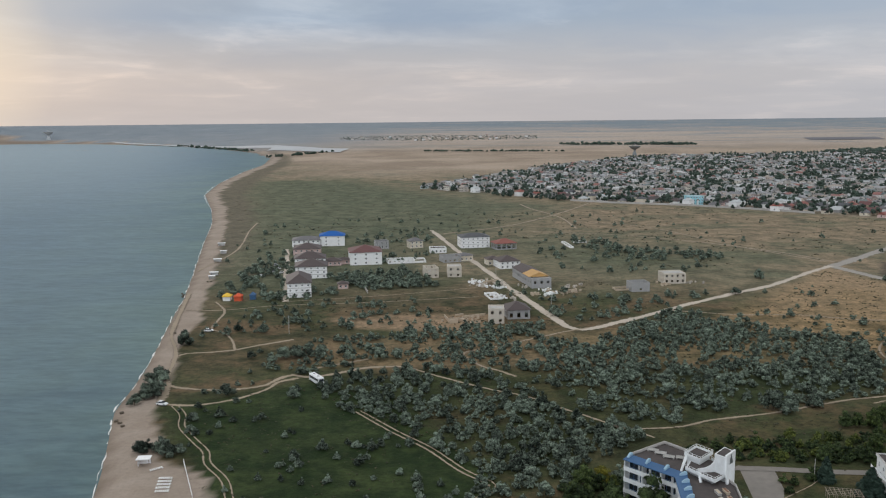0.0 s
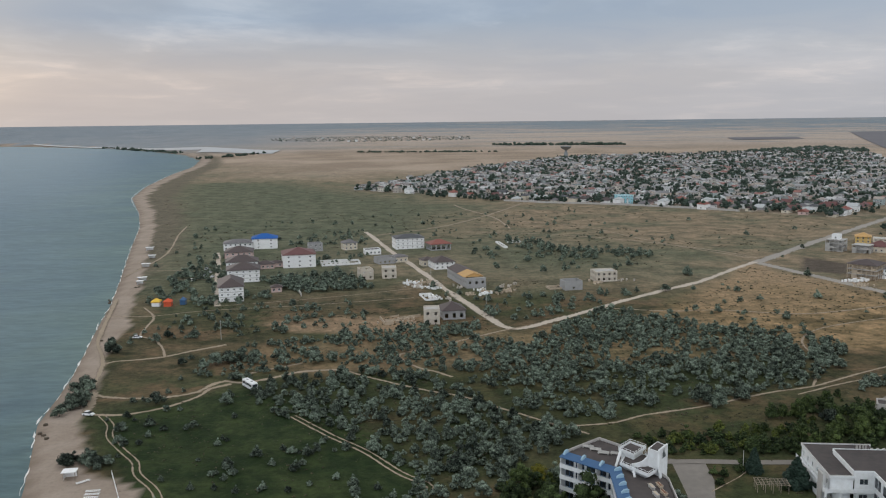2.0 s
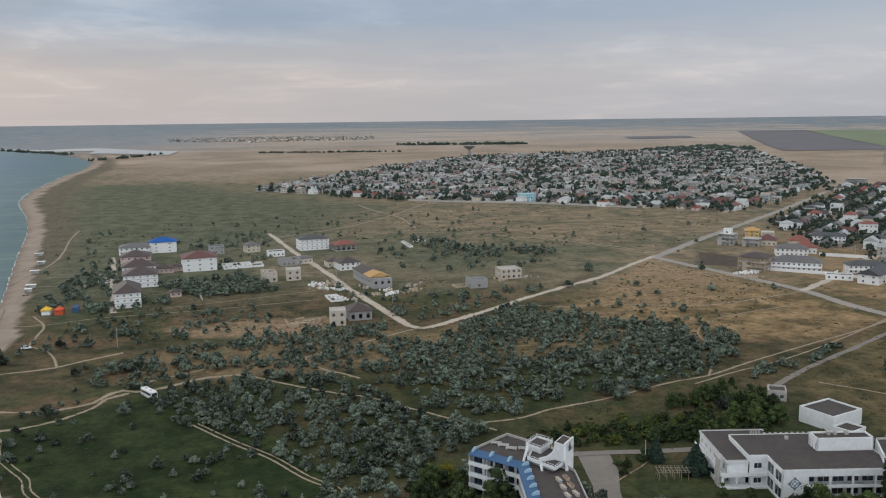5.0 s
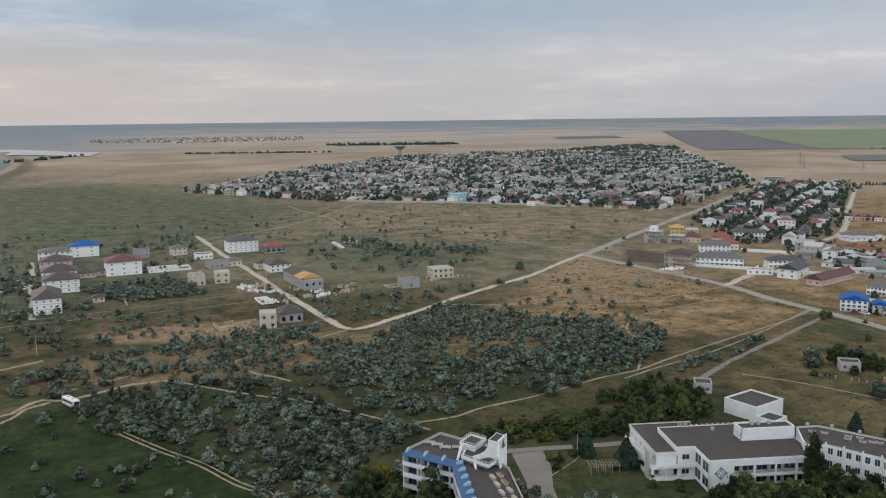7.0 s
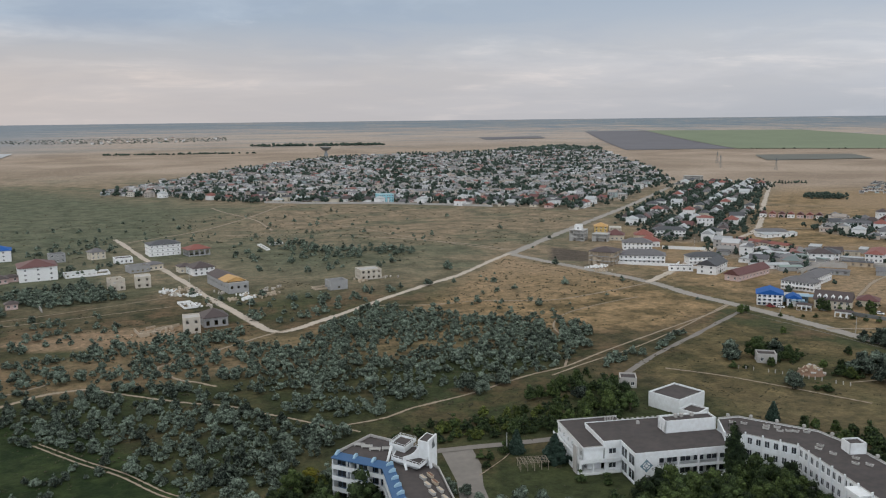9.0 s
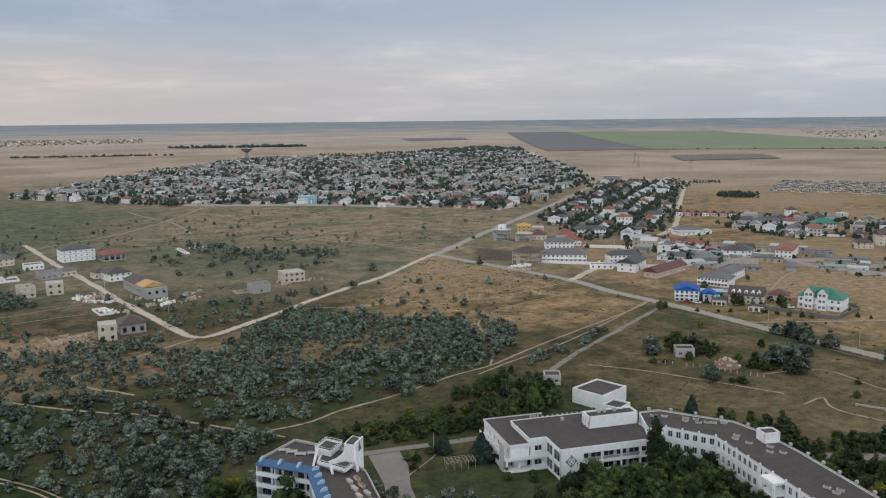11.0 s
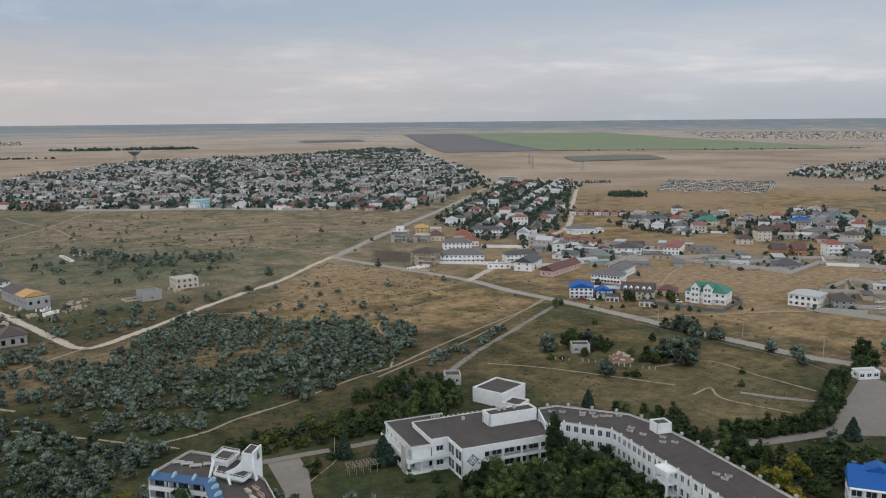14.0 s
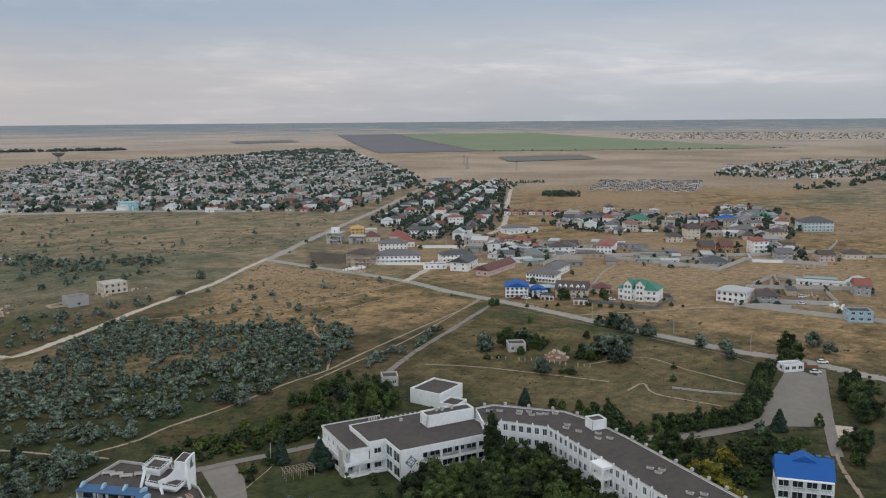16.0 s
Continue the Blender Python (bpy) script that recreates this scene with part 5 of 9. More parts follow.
def green_hotel():
    ob = building("hotel", "white hotel with green roof and three gables", 361, 305, 21, 14, 6.2, -64, WHITE, R_GREEN, rise=4.2, storeys=2, bays=7, side=4, cat="hotel", balcony=True)
    for u in (-5.0, 1.5):
        g = Shape()
        g.box(-2.2, 2.2, -1.6, 3.0, 0, 9.0)
        g.face([(-2.2, -1.6, 9.0), (2.2, -1.6, 9.0), (0, -1.6, 11.4)])
        bay = part("gable_bay", g, WHITE, ob, m=pose(u, -7.0, 0))
        r = Shape()
        for s in (-1, 1):
            r.face([(0, -2.0, 11.7), (s * 2.7, -2.0, 8.8), (s * 2.7, 5.0, 8.8), (0, 5.0, 11.7)][::-s])
            r.face([(0, -2.0, 11.55), (s * 2.7, -2.0, 8.65), (s * 2.7, 5.0, 8.65), (0, 5.0, 11.55)][::s])
        part("gable_roof", r, R_GREEN, bay)
        for z in (0.9, 3.9, 6.9):
            for q in (-0.95, 0.95):
                part("window", window_mesh(1.3, 1.5, WHITE), (), bay, m=pose(q, -1.79, z))
    return ob


green_hotel()


def wall_line(label, pts, h, mat, name="boundary_wall", bay=3.0):
    """A boundary wall: panels between posts, with a coping."""
    ob = root(name, Matrix.Translation((*pts[0], 0)), label, "wall")
    x0, y0 = pts[0]
    for p, q in zip(pts, pts[1:]):
        L = math.hypot(q[0] - p[0], q[1] - p[1])
        m = Matrix.Translation((p[0] - x0, p[1] - y0, 0)) @ pose(0, 0, 0, 0, 0, math.degrees(math.atan2(q[1] - p[1], q[0] - p[0])))
        sh = Shape()
        sh.box(0, L, -0.09, 0.09, 0, h, m)
        n = max(1, int(L / bay))
        for i in range(n + 1):
            u = L * i / n
            sh.box(u - 0.16, u + 0.16, -0.16, 0.16, 0, h + 0.12, m)
        sh.box(0, L, -0.13, 0.13, h + 0.003, h + 0.09, m)
        part("panel", sh, mat, ob)
    return ob


for label, pts, h, mat in (
        ("white wall in front of a hotel", [(303, 492), (335, 464), (342, 470)], 2.0, WHITE), ("pale wall round dry plots", [(395, 447), (440, 420), (475, 400), (490, 408)], 2.2, FENCE),
        ("pale wall along a street", [(480, 372), (505, 350), (560, 392)], 2.2, FENCE), ("grey-green sheet fence round the green hotel", [(329, 322), (345, 283), (372, 292), (384, 318)], 1.7, STEEL),
        ("white wall round a yard", [(330, 463), (350, 446), (372, 432)], 1.8, WHITE), ("grey wall round a building site", [(384, 262), (394, 228), (412, 178), (425, 182)], 2.0, FENCE),
        ("grey wall along a yard", [(384, 262), (430, 285), (470, 245)], 2.0, FENCE), ("pale wall round plots", [(388, 410), (415, 430), (430, 415)], 2.2, FENCE),
        ("long pale wall of a compound", [(500, 375), (540, 345), (590, 325), (640, 345)], 2.0, FENCE), ("pale wall at the road", [(560, 320), (600, 283), (640, 262)], 2.0, FENCE),
        ("white wall of a yard", [(372, 532), (395, 512)], 2.2, WHITE), ("pale wall at the town's edge", [(379, 860), (330, 905), (276, 948), (200, 985), (154, 1020)], 2.0, FENCE)):
    wall_line(label, pts, h, mat)


# ---- the holiday home near at hand ----
def ring_wall(sh, outline, z0, z1, th=0.3):
    """A parapet along a plan that runs anticlockwise."""
    for p, q in zip(outline, outline[1:] + outline[:1]):
        wall_run(sh, p, q, z0, z1, th=th)


def local(origin, ang, pts):
    c, s = math.cos(radians(ang)), math.sin(radians(ang))
    return [(origin[0] + c * u - s * v, origin[1] + s * u + c * v) for u, v in pts]


def dining_block():
    O, A = (115.2, 200.6), -9.8
    ob = root("sanatorium_block", pose(O[0], O[1], 0, 0, 0, A), "white two-storey sanatorium block with dark flat roofs", "building")
    low = [(0, 0), (6, 0), (6, 15), (18.5, 15), (18.5, 22), (0, 22)]
    high = [(6, 0), (11, 0), (11, -10), (41, -10), (41, 15), (6, 15)]
    # low wing, upper storey closed, lower storey open behind columns
    sh = Shape()
    holes = wall_run(sh, (0, 22), (0, 0), 3.6, 7.0, 1, 6, 1.2, 1.5, 0.9)
    wall_run(sh, (0, 0), (6, 0), 3.6, 7.0)
    wall_run(sh, (18.5, 15.4), (18.5, 22), 0, 7.0)
    holes += wall_run(sh, (18.5, 22), (0, 22), 0, 7.0, 2, 6, 1.4, 1.5, 0.9)
    holes += wall_run(sh, (1.6, 22), (1.6, 1.6), 0, 3.4, 1, 5, 2.9, 2.2, 0.35)
    wall_run(sh, (1.6, 1.6), (6, 1.6), 0, 3.4)
    part("wall", sh, OLD_WHITE, ob)
    rf = Shape()
    rf.prism([(0.1, 0.1), (6.0, 0.1), (6.0, 15.0), (18.2, 15.0), (18.2, 21.95), (0.1, 21.95)], 7.2, 7.45)
    part("roof", rf, BITUMEN, ob, "dark felt roof")
    pp = Shape()
    pp.box(-0.25, 0.0, -0.25, 22.2, 7.003, 7.65)
    pp.box(0.0, 6.0, -0.25, 0.0, 7.003, 7.65)
    pp.box(0.0, 18.7, 21.98, 22.2, 7.003, 7.65)
    part("parapet", pp, OLD_WHITE, ob)
    cp = Shape()
    for a, b, c, d in ((-0.3, 0.05, -0.3, 22.25), (0.05, 6.0, -0.3, 0.05), (0.05, 18.75, 21.93, 22.25)):
        cp.box(a, b, c, d, 7.653, 7.72)
    part("coping", cp, CONCRETE, ob, "thin grey sheet coping")
    te = Shape()
    te.box(-1.5, 1.55, -1.4, 22, 0.0, 0.55)
    te.box(1.55, 10.9, -1.4, 1.55, 0.0, 0.55)
    te.box(-1.5, -1.35, 2.0, 22, 0.553, 1.25)
    te.box(-1.5, -0.9, -1.4, -1.1, 0.553, 3.297)
    part("terrace", te, OLD_WHITE, ob)
    sw = Shape()
    sw.box(-1.9, -1.503, 0.2, 3.0, 0.0, 7.9)
    part("stair_shaft", sw, CONCRETE, ob, "weathered grey stair shaft")
    bal = Shape()
    bal.box(-1.5, -0.003, -1.4, 22, 3.3, 3.55)
    bal.box(-1.5, -1.35, -1.4, 22, 3.55, 4.5)
    bal.box(-1.35, 10.9, -1.4, -1.25, 3.55, 4.5)
    bal.box(0.0, 10.9, -1.25, -0.003, 3.3, 3.55)
    part("balcony", bal, OLD_WHITE, ob)
    for u, v in [(-1.2, 4.5 + 4.3 * i) for i in range(5)] + [(2.6, -1.1), (6.6, -1.1)]:
        c = Shape()
        c.box(u - 0.2, u + 0.2, v - 0.2, v + 0.2, 0.553, 3.297)
        part("column", c, OLD_WHITE, ob)
    # high hall
    sh = Shape()
    holes += wall_run(sh, (6.35, 0), (11, 0), 0, 8.3, 2, 1, 2.2, 1.6, 1.0)
    holes += wall_run(sh, (11, 0), (11, -10), 0, 8.3, 2, 2, 4.0, 2.9, 0.7)
    wall_run(sh, (11, -10), (17.5, -10), 0, 8.3)
    for i in range(4):
        u = 17.5 + 5.875 * i
        sh.box(u, u + 0.45, -10, -9.5, 0, 7.0)
    sh.box(17.5, 41, -10, -9.65, 7.0, 8.3)
    holes += wall_run(sh, (17.5, -6.6), (41, -6.6), 0, 7.0, 2, 6, 3.3, 2.5, 0.5)
    holes += wall_run(sh, (41, -10), (41, 15), 0, 8.3, 2, 6)
    holes += wall_run(sh, (40.65, 15), (6.35, 15), 0, 8.3, 2, 10)
    wall_run(sh, (6, 15), (6, 0), 6.9, 8.3)
    part("hall_wall", sh, OLD_WHITE, ob)
    fl = Shape()
    fl.box(17.6, 40.6, -9.6, -6.6, 3.6, 3.85)
    fl.box(17.6, 40.6, -9.95, -9.85, 3.85, 4.7)
    part("loggia_floor", fl, OLD_WHITE, ob)
    rf = Shape()
    rf.prism([(6.1, 0.1), (11.1, 0.1), (11.1, -9.9), (40.9, -9.9), (40.9, 14.9), (6.1, 14.9)], 8.5, 8.82)
    part("hall_roof", rf, BITUMEN, ob, "dark felt roof")
    pp = Shape()
    for a, b, c, d in ((5.9, 6.08, -0.1, 15.1), (6.08, 11.08, -0.1, 0.08), (10.9, 11.08, -10.1, -0.1), (11.08, 41.1, -10.1, -9.92), (40.92, 41.1, -9.92, 15.1), (6.08, 40.92, 14.92, 15.1)):
        pp.box(a, b, c, d, 8.303, 9.0)
    part("hall_parapet", pp, OLD_WHITE, ob)
    bx = Shape()
    for i, (p, q) in enumerate((((25.4, 2.3), (41, 2.3)), ((41, 2.3), (41, 7.4)), ((41, 7.4), (25.4, 7.4)), ((25.4, 7.4), (25.4, 2.3)))):
        h = wall_run(bx, p, q, 8.2, 12.4, 1 if i == 3 else 0, 3, 0.7, 2.2, 0.5)
        holes += h
    part("roof_house", bx, OLD_WHITE, ob)
    bt = Shape()
    bt.box(25.7, 40.7, 2.6, 7.1, 11.7, 11.95)
    part("roof_house_top", bt, BITUMEN, ob)
    for u in (29.8, 31.6, 34.8):
        v = Shape()
        v.box(u, u + 0.8, 5.6, 6.5, 11.8, 12.9)
        v.box(u - 0.1, u + 0.9, 5.5, 6.6, 12.9, 13.0)
        part("vent_cowl", v, CONCRETE, ob)
    for i in range(9):
        v = Shape()
        v.box(16.0 + 1.6 * i, 16.6 + 1.6 * i, 15.0, 15.6, 8.3, 9.2)
        part("roof_vent", v, CONCRETE, ob)
    for i in range(4):
        v = Shape()
        v.tube((14.0 + 0.8 * i, 19.5, 6.9), (14.0 + 0.8 * i, 19.5, 8.6), 0.3, 0.3, 8)
        part("vent_pipe", v, CONCRETE, ob)
    v = Shape()
    v.box(20.5, 21.3, 10.8, 11.6, 8.2, 9.7)
    part("vent_shaft", v, CONCRETE, ob)
    # round emblem in blue relief on the blank wall
    em = Shape()
    for i in range(24):
        a0, a1 = radians(15 * i), radians(15 * (i + 1))
        for r0, r1 in ((1.0, 1.32), (0.42, 0.6)):
            em.face([(14.3 + r * math.cos(a), -10.03, 5.2 + r * math.sin(a)) for r, a in ((r0, a0), (r0, a1), (r1, a1), (r1, a0))][::-1])
    for k in range(4):
        a = radians(90 * k)
        em.face([(14.3 + r * math.cos(a + w), -10.034, 5.2 + r * math.sin(a + w)) for r, w in ((1.32, 0.42), (1.95, 0.0), (1.32, -0.42))])
        em.face([(14.3 + r * math.cos(a + w), -10.034, 5.2 + r * math.sin(a + w)) for r, w in ((0.6, 0.5), (1.0, 0.0), (0.6, -0.5))])
    part("wall_emblem", em, surface("emblem_blue", (0.14, 0.22, 0.27), 0.1), ob, "faded blue round emblem")
    for m, u, v in holes:
        glazed_window(ob, m, u, v, OLD_WHITE)
    st = Shape()
    for i in range(8):
        st.box(38.5 - 0.45 * i, 40.0 - 0.45 * i + 0.6, -13.2, -10.2, 3.4 - 0.42 * i, 3.6 - 0.42 * i)
    st.box(38.2, 41.0, -13.4, -10.15, 3.6, 3.8)
    part("outside_stair", st, OLD_WHITE, ob)
    return ob


dining_block()


def ward_wing():
    front = [(152.8, 188.0), (158.0, 185.8), (165.3, 173.7), (163.3, 164.0), (159.3, 143.8), (150.5, 104.0)]
    back = [(158.8, 198.8), (165.2, 197.8), (178.0, 180.0), (178.8, 170.5), (176.8, 155.3), (165.8, 103.0)]
    ob = root("sanatorium_wing", pose(0, 0, 0), "long bent white sanatorium wing with flat felt roof", "building")
    sh, H = Shape(), 10.6
    holes = []
    for (p, q), n in zip(zip(front, front[1:]), (1, 6, 4, 9, 15)):
        holes += wall_run(sh, p, q, 0, H, 3, n, 1.35, 1.9, 0.9)
    rb = back[::-1]
    for (p, q), n in zip(zip(rb, rb[1:]), (10, 4, 3, 5, 1)):
        holes += wall_run(sh, p, q, 0, H, 3, n, 1.5, 1.4, 1.2)
    wall_run(sh, front[-1], rb[0], 0, H)
    wall_run(sh, back[0], front[0], 0, H)
    part("wall", sh, OLD_WHITE, ob)
    rf = Shape()
    for i in range(5):
        a, b, c, d = front[i], front[i + 1], back[i + 1], back[i]
        rf.face([(*a, H - 0.05), (*b, H - 0.05), (*c, H - 0.05), (*d, H - 0.05)])
        rf.face([(*a, H - 0.35), (*b, H - 0.35), (*c, H - 0.35), (*d, H - 0.35)][::-1])
    part("roof", rf, BITUMEN, ob, "dark felt roof")
    cp = Shape()
    for line in (front, rb):
        for p, q in zip(line, line[1:]):
            wall_run(cp, p, q, H + 0.003, H + (0.40 if line is rb else 0.15), th=0.2)
    part("parapet", cp, CONCRETE, ob, "grey weathered coping")
    for p, q in list(zip(front, front[1:])):
        L = math.hypot(q[0] - p[0], q[1] - p[1])
        ang = math.degrees(math.atan2(q[1] - p[1], q[0] - p[0]))
        n = max(1, int(L / 4.6))
        for i in range(n):
            f = Shape()
            f.box(-0.18, 0.18, -0.35, -0.003, 0.0, H + 0.7)
            part("wall_fin", f, OLD_WHITE, ob, m=Matrix.Translation((p[0] + (q[0] - p[0]) * i / n, p[1] + (q[1] - p[1]) * i / n, 0)) @ pose(0, 0, 0, 0, 0, ang))
    for p, q in list(zip(rb, rb[1:])):
        L = math.hypot(q[0] - p[0], q[1] - p[1])
        n = max(1, int(L / 5.5))
        for i in range(n):
            f = Shape()
            f.box(-0.35, 0.35, -0.35, 0.35, H + 0.56, H + 1.25)
            part("vent_post", f, CONCRETE, ob, m=Matrix.Translation((p[0] + (q[0] - p[0]) * (i + 0.5) / n, p[1] + (q[1] - p[1]) * (i + 0.5) / n, 0)))
    vents = [(160.5, 194.5, -50), (163.0, 192.5, -50), (166.0, 187.0, -50), (167.5, 188.5, -50), (169.5, 186.5, -50), (170.5, 183.0, -50), (168.3, 184.0, -50), (172.0, 182.0, -50), (174.5, 180.5, -50),
             (168.5, 170.0, -70), (170.5, 171.5, -70), (169.5, 166.0, -70), (172.5, 161.5, -70), (169.8, 159.0, -70), (172.3, 157.0, -70), (165.0, 137.0, -70), (166.5, 134.5, -70), (164.5, 134.0, -70), (161.0, 122.0, -75), (163.0, 119.5, -75), (160.5, 118.0, -75)]
    for x, y, r in vents:
        f = Shape()
        f.box(-0.85, 0.85, -0.32, 0.32, H - 0.05, H + 0.42)
        f.box(-0.95, 0.95, -0.4, 0.4, H + 0.42, H + 0.50)
        f.box(-0.6, 0.6, -0.2, 0.2, H + 0.503, H + 0.54, slot=1)
        part("roof_vent", f, (CONCRETE, R_BROWN), ob, m=pose(x, y, 0, 0, 0, r))
    bx = Shape()
    m = pose(173.2, 164.2, 0, 0, 0, -16)
    for p, q in (((0, 0), (4.6, 0)), ((4.6, 0), (4.6, 4.2)), ((4.6, 4.2), (0, 4.2)), ((0, 4.2), (0, 0))):
        s = Shape()
        wall_run(s, p, q, H - 0.05, H + 2.9, th=0.25)
        bx.v += [tuple(m @ Vector(v)) for v in s.v]
        bx.f += [tuple(i + len(bx.v) - len(s.v) for i in f) for f in s.f]
        bx.k += s.k
    part("roof_house", bx, OLD_WHITE, ob)
    bt = Shape()
    bt.box(0.25, 4.35, 0.25, 3.95, H + 2.3, H + 2.5, m)
    part("roof_house_top", bt, BITUMEN, ob)
    # tall open porch in front of the joint
    pm = Matrix.Translation((159.3, 143.8, 0)) @ pose(0, 0, 0, 0, 0, math.degrees(math.atan2(20.2, 4.0)))
    po = Shape()
    po.box(0.5, 6.0, 0.003, 3.2, H - 0.9, H - 0.3, pm)
    for u in (0.5, 5.5):
        po.box(u, u + 0.5, 2.7, 3.2, 0, H - 0.9, pm)
    po.box(0.5, 6.0, 0.003, 3.2, 3.4, 3.7, pm)
    po.box(0.5, 6.0, 0.003, 3.2, 6.7, 7.0, pm)
    part("porch", po, OLD_WHITE, ob)
    for w, u, v in holes:
        glazed_window(ob, w, u, v, OLD_WHITE)


ward_wing()


def balcony_block():
    ob = root("sanatorium_tower_block", pose(0, 0, 0), "white balcony block with blue roof edge and sculpted roof terrace", "building")
    A, B, C, D, E, F, Gc = (48.0, 211.3), (59.6, 219.8), (64.6, 213.0), (69.5, 192.0), (64.5, 160.0), (53.4, 161.0), (59.1, 199.0)
    H = 12.2
    sh = Shape()
    holes = wall_run(sh, A, Gc, 0, H, 4, 5, 2.7, 2.35, 0.12)
    holes += wall_run(sh, Gc, F, 0, H, 4, 12, 2.6, 2.35, 0.12)
    wall_run(sh, F, E, 0, H)
    holes += wall_run(sh, E, D, 0, H, 4, 9, 1.5, 1.5, 0.9)
    holes += wall_run(sh, D, C, 0, H, 4, 6, 1.5, 1.5, 0.9)
    wall_run(sh, C, B, 0, H)
    wall_run(sh, B, A, 0, H, 4, 2, 1.2, 1.4, 0.9)
    part("wall", sh, OLD_WHITE, ob)
    for m, u, v in holes:
        glazed_window(ob, m, u, v, BLUE_PAINT)
    rf = Shape()
    rf.prism([A, Gc, F, E, D, C, B], H - 0.3, H)
    part("roof", rf, BITUMEN, ob, "dark felt roof")
    pp = Shape()
    for p, q in ((E, D), (D, C), (C, B), (B, A)):
        wall_run(pp, p, q, H + 0.003, H + 0.7, th=0.22)
    part("parapet", pp, FENCE, ob, "pale worn parapet")
    for p, q, n in ((A, Gc, 3), (Gc, F, 9)):
        L = math.hypot(q[0] - p[0], q[1] - p[1])
        m = Matrix.Translation((*p, 0)) @ pose(0, 0, 0, 0, 0, math.degrees(math.atan2(q[1] - p[1], q[0] - p[0])))
        ca = Shape()
        ca.face([(0, 0.6, H + 0.35), (L, 0.6, H + 0.35), (L, -2.4, H - 0.2), (0, -2.4, H - 0.2)][::-1], m)
        ca.face([(0, 0.6, H + 0.2), (L, 0.6, H + 0.2), (L, -2.4, H - 0.4), (0, -2.4, H - 0.4)], m)
        ca.face([(0, -2.4, H - 0.4), (L, -2.4, H - 0.4), (L, -2.4, H - 0.2), (0, -2.4, H - 0.2)], m)
        can = part("canopy", ca, BLUE_PAINT, ob, "blue sheet canopy")
        for i in range(n):
            u = L * (i + 0.12) / n
            s = Shape()
            outl = [(-1.2, 0.0), (0.6, 0.35), (0.6, 1.0), (0.1, 1.15), (-0.6, 0.9), (-1.2, 0.35)]
            for x in (-0.28, 0.28):
                s.face([(x, a, b) for a, b in outl][::(1 if x > 0 else -1)])
            for (a, b), (c, d) in zip(outl, outl[1:] + outl[:1]):
                s.face([(-0.28, a, b), (0.28, a, b), (0.28, c, d), (-0.28, c, d)])
            part("scallop", s, PALE_BLUE, ob, "pale blue curved fin", m=m @ Matrix.Translation((u, 0, H)))
        for k in range(1, 4):
            z = H / 4 * k
            b = Shape()
            b.box(0, L, -2.1, -0.003, z - 0.18, z, m)
            b.box(0, L, -2.1, -1.98, z, z + 1.0, m)
            part("balcony", b, OLD_WHITE, ob)
        for i in range(n + 1):
            u = min(L - 0.15, max(0.15, L * i / n))
            b = Shape()
            b.box(u - 0.12, u + 0.12, -1.95, -0.003, 0, H - 0.4, m)
            part("balcony_partition", b, OLD_WHITE, ob)
    # sculpted roof terrace: stacked decks and a tall fin tower
    low = [(59.4, 199.4), (64.2, 191.4), (68.6, 195.4), (67.6, 204.6), (63.6, 207.0)]
    high = [(60.6, 204.9), (63.4, 200.4), (68.0, 205.0), (65.0, 209.3)]

    def shrunk(plan, k):
        cx, cy = sum(p[0] for p in plan) / len(plan), sum(p[1] for p in plan) / len(plan)
        return [(cx + (x - cx) * k, cy + (y - cy) * k) for x, y in plan]

    dk = Shape()
    dk.prism(low, H + 1.25, H + 1.55)
    part("terrace_deck", dk, OLD_WHITE, ob)
    # the deck's underside draws in towards the roof
    fl = Shape()
    inner = shrunk(low, 0.72)
    for k in range(len(low)):
        p, q, u, w = low[k], low[(k + 1) % 5], inner[(k + 1) % 5], inner[k]
        fl.face([(*w, H), (*u, H), (*q, H + 1.247), (*p, H + 1.247)])
    part("deck_soffit", fl, OLD_WHITE, ob)
    dk = Shape()
    dk.prism(high, H + 2.75, H + 3.0)
    part("terrace_deck", dk, OLD_WHITE, ob)
    bx = Shape()
    ring_wall(bx, shrunk(high, 0.78), H, H + 2.747, 0.25)
    part("terrace_room", bx, OLD_WHITE, ob)
    df = Shape()
    df.prism(shrunk(low, 0.93), H + 1.553, H + 1.58)
    df.prism(shrunk(high, 0.9), H + 3.003, H + 3.03)
    part("terrace_floor", df, BITUMEN, ob, "dark terrace floor")
    for plan, z, keep in ((low, H + 1.553, (0, 1, 2)), (high, H + 3.003, (0, 1, 2, 3))):
        for k in keep:
            p, q = plan[k], plan[(k + 1) % len(plan)]
            ra = Shape()
            wall_run(ra, p, q, z, z + 0.5, th=0.16)
            part("terrace_kerb", ra, OLD_WHITE, ob)
            L = math.hypot(q[0] - p[0], q[1] - p[1])
            m = Matrix.Translation((*p, 0)) @ pose(0, 0, 0, 0, 0, math.degrees(math.atan2(q[1] - p[1], q[0] - p[0])))
            rl = Shape()
            rl.box(0, L, 0.05, 0.11, z + 0.95, z + 1.02, m)
            n = max(2, int(L / 1.1))
            for i in range(n + 1):
                u = (L - 0.08) * i / n
                rl.box(u, u + 0.08, 0.04, 0.12, z + 0.503, z + 0.95, m)
            part("terrace_rail", rl, OLD_WHITE, ob, "white painted steel railing")
    # a slanting stay from the roof to the upper deck, and a wall that sweeps from the tower down to the decks
    st = Shape()
    for a, b in (((58.9, 201.2, H), (61.0, 204.3, H + 2.75)), ((61.8, 194.4, H), (61.8, 195.4, H + 1.25))):
        st.tube(a, b, 0.3, 0.42, 4)
    part("terrace_stay", st, OLD_WHITE, ob)
    sw = Shape()
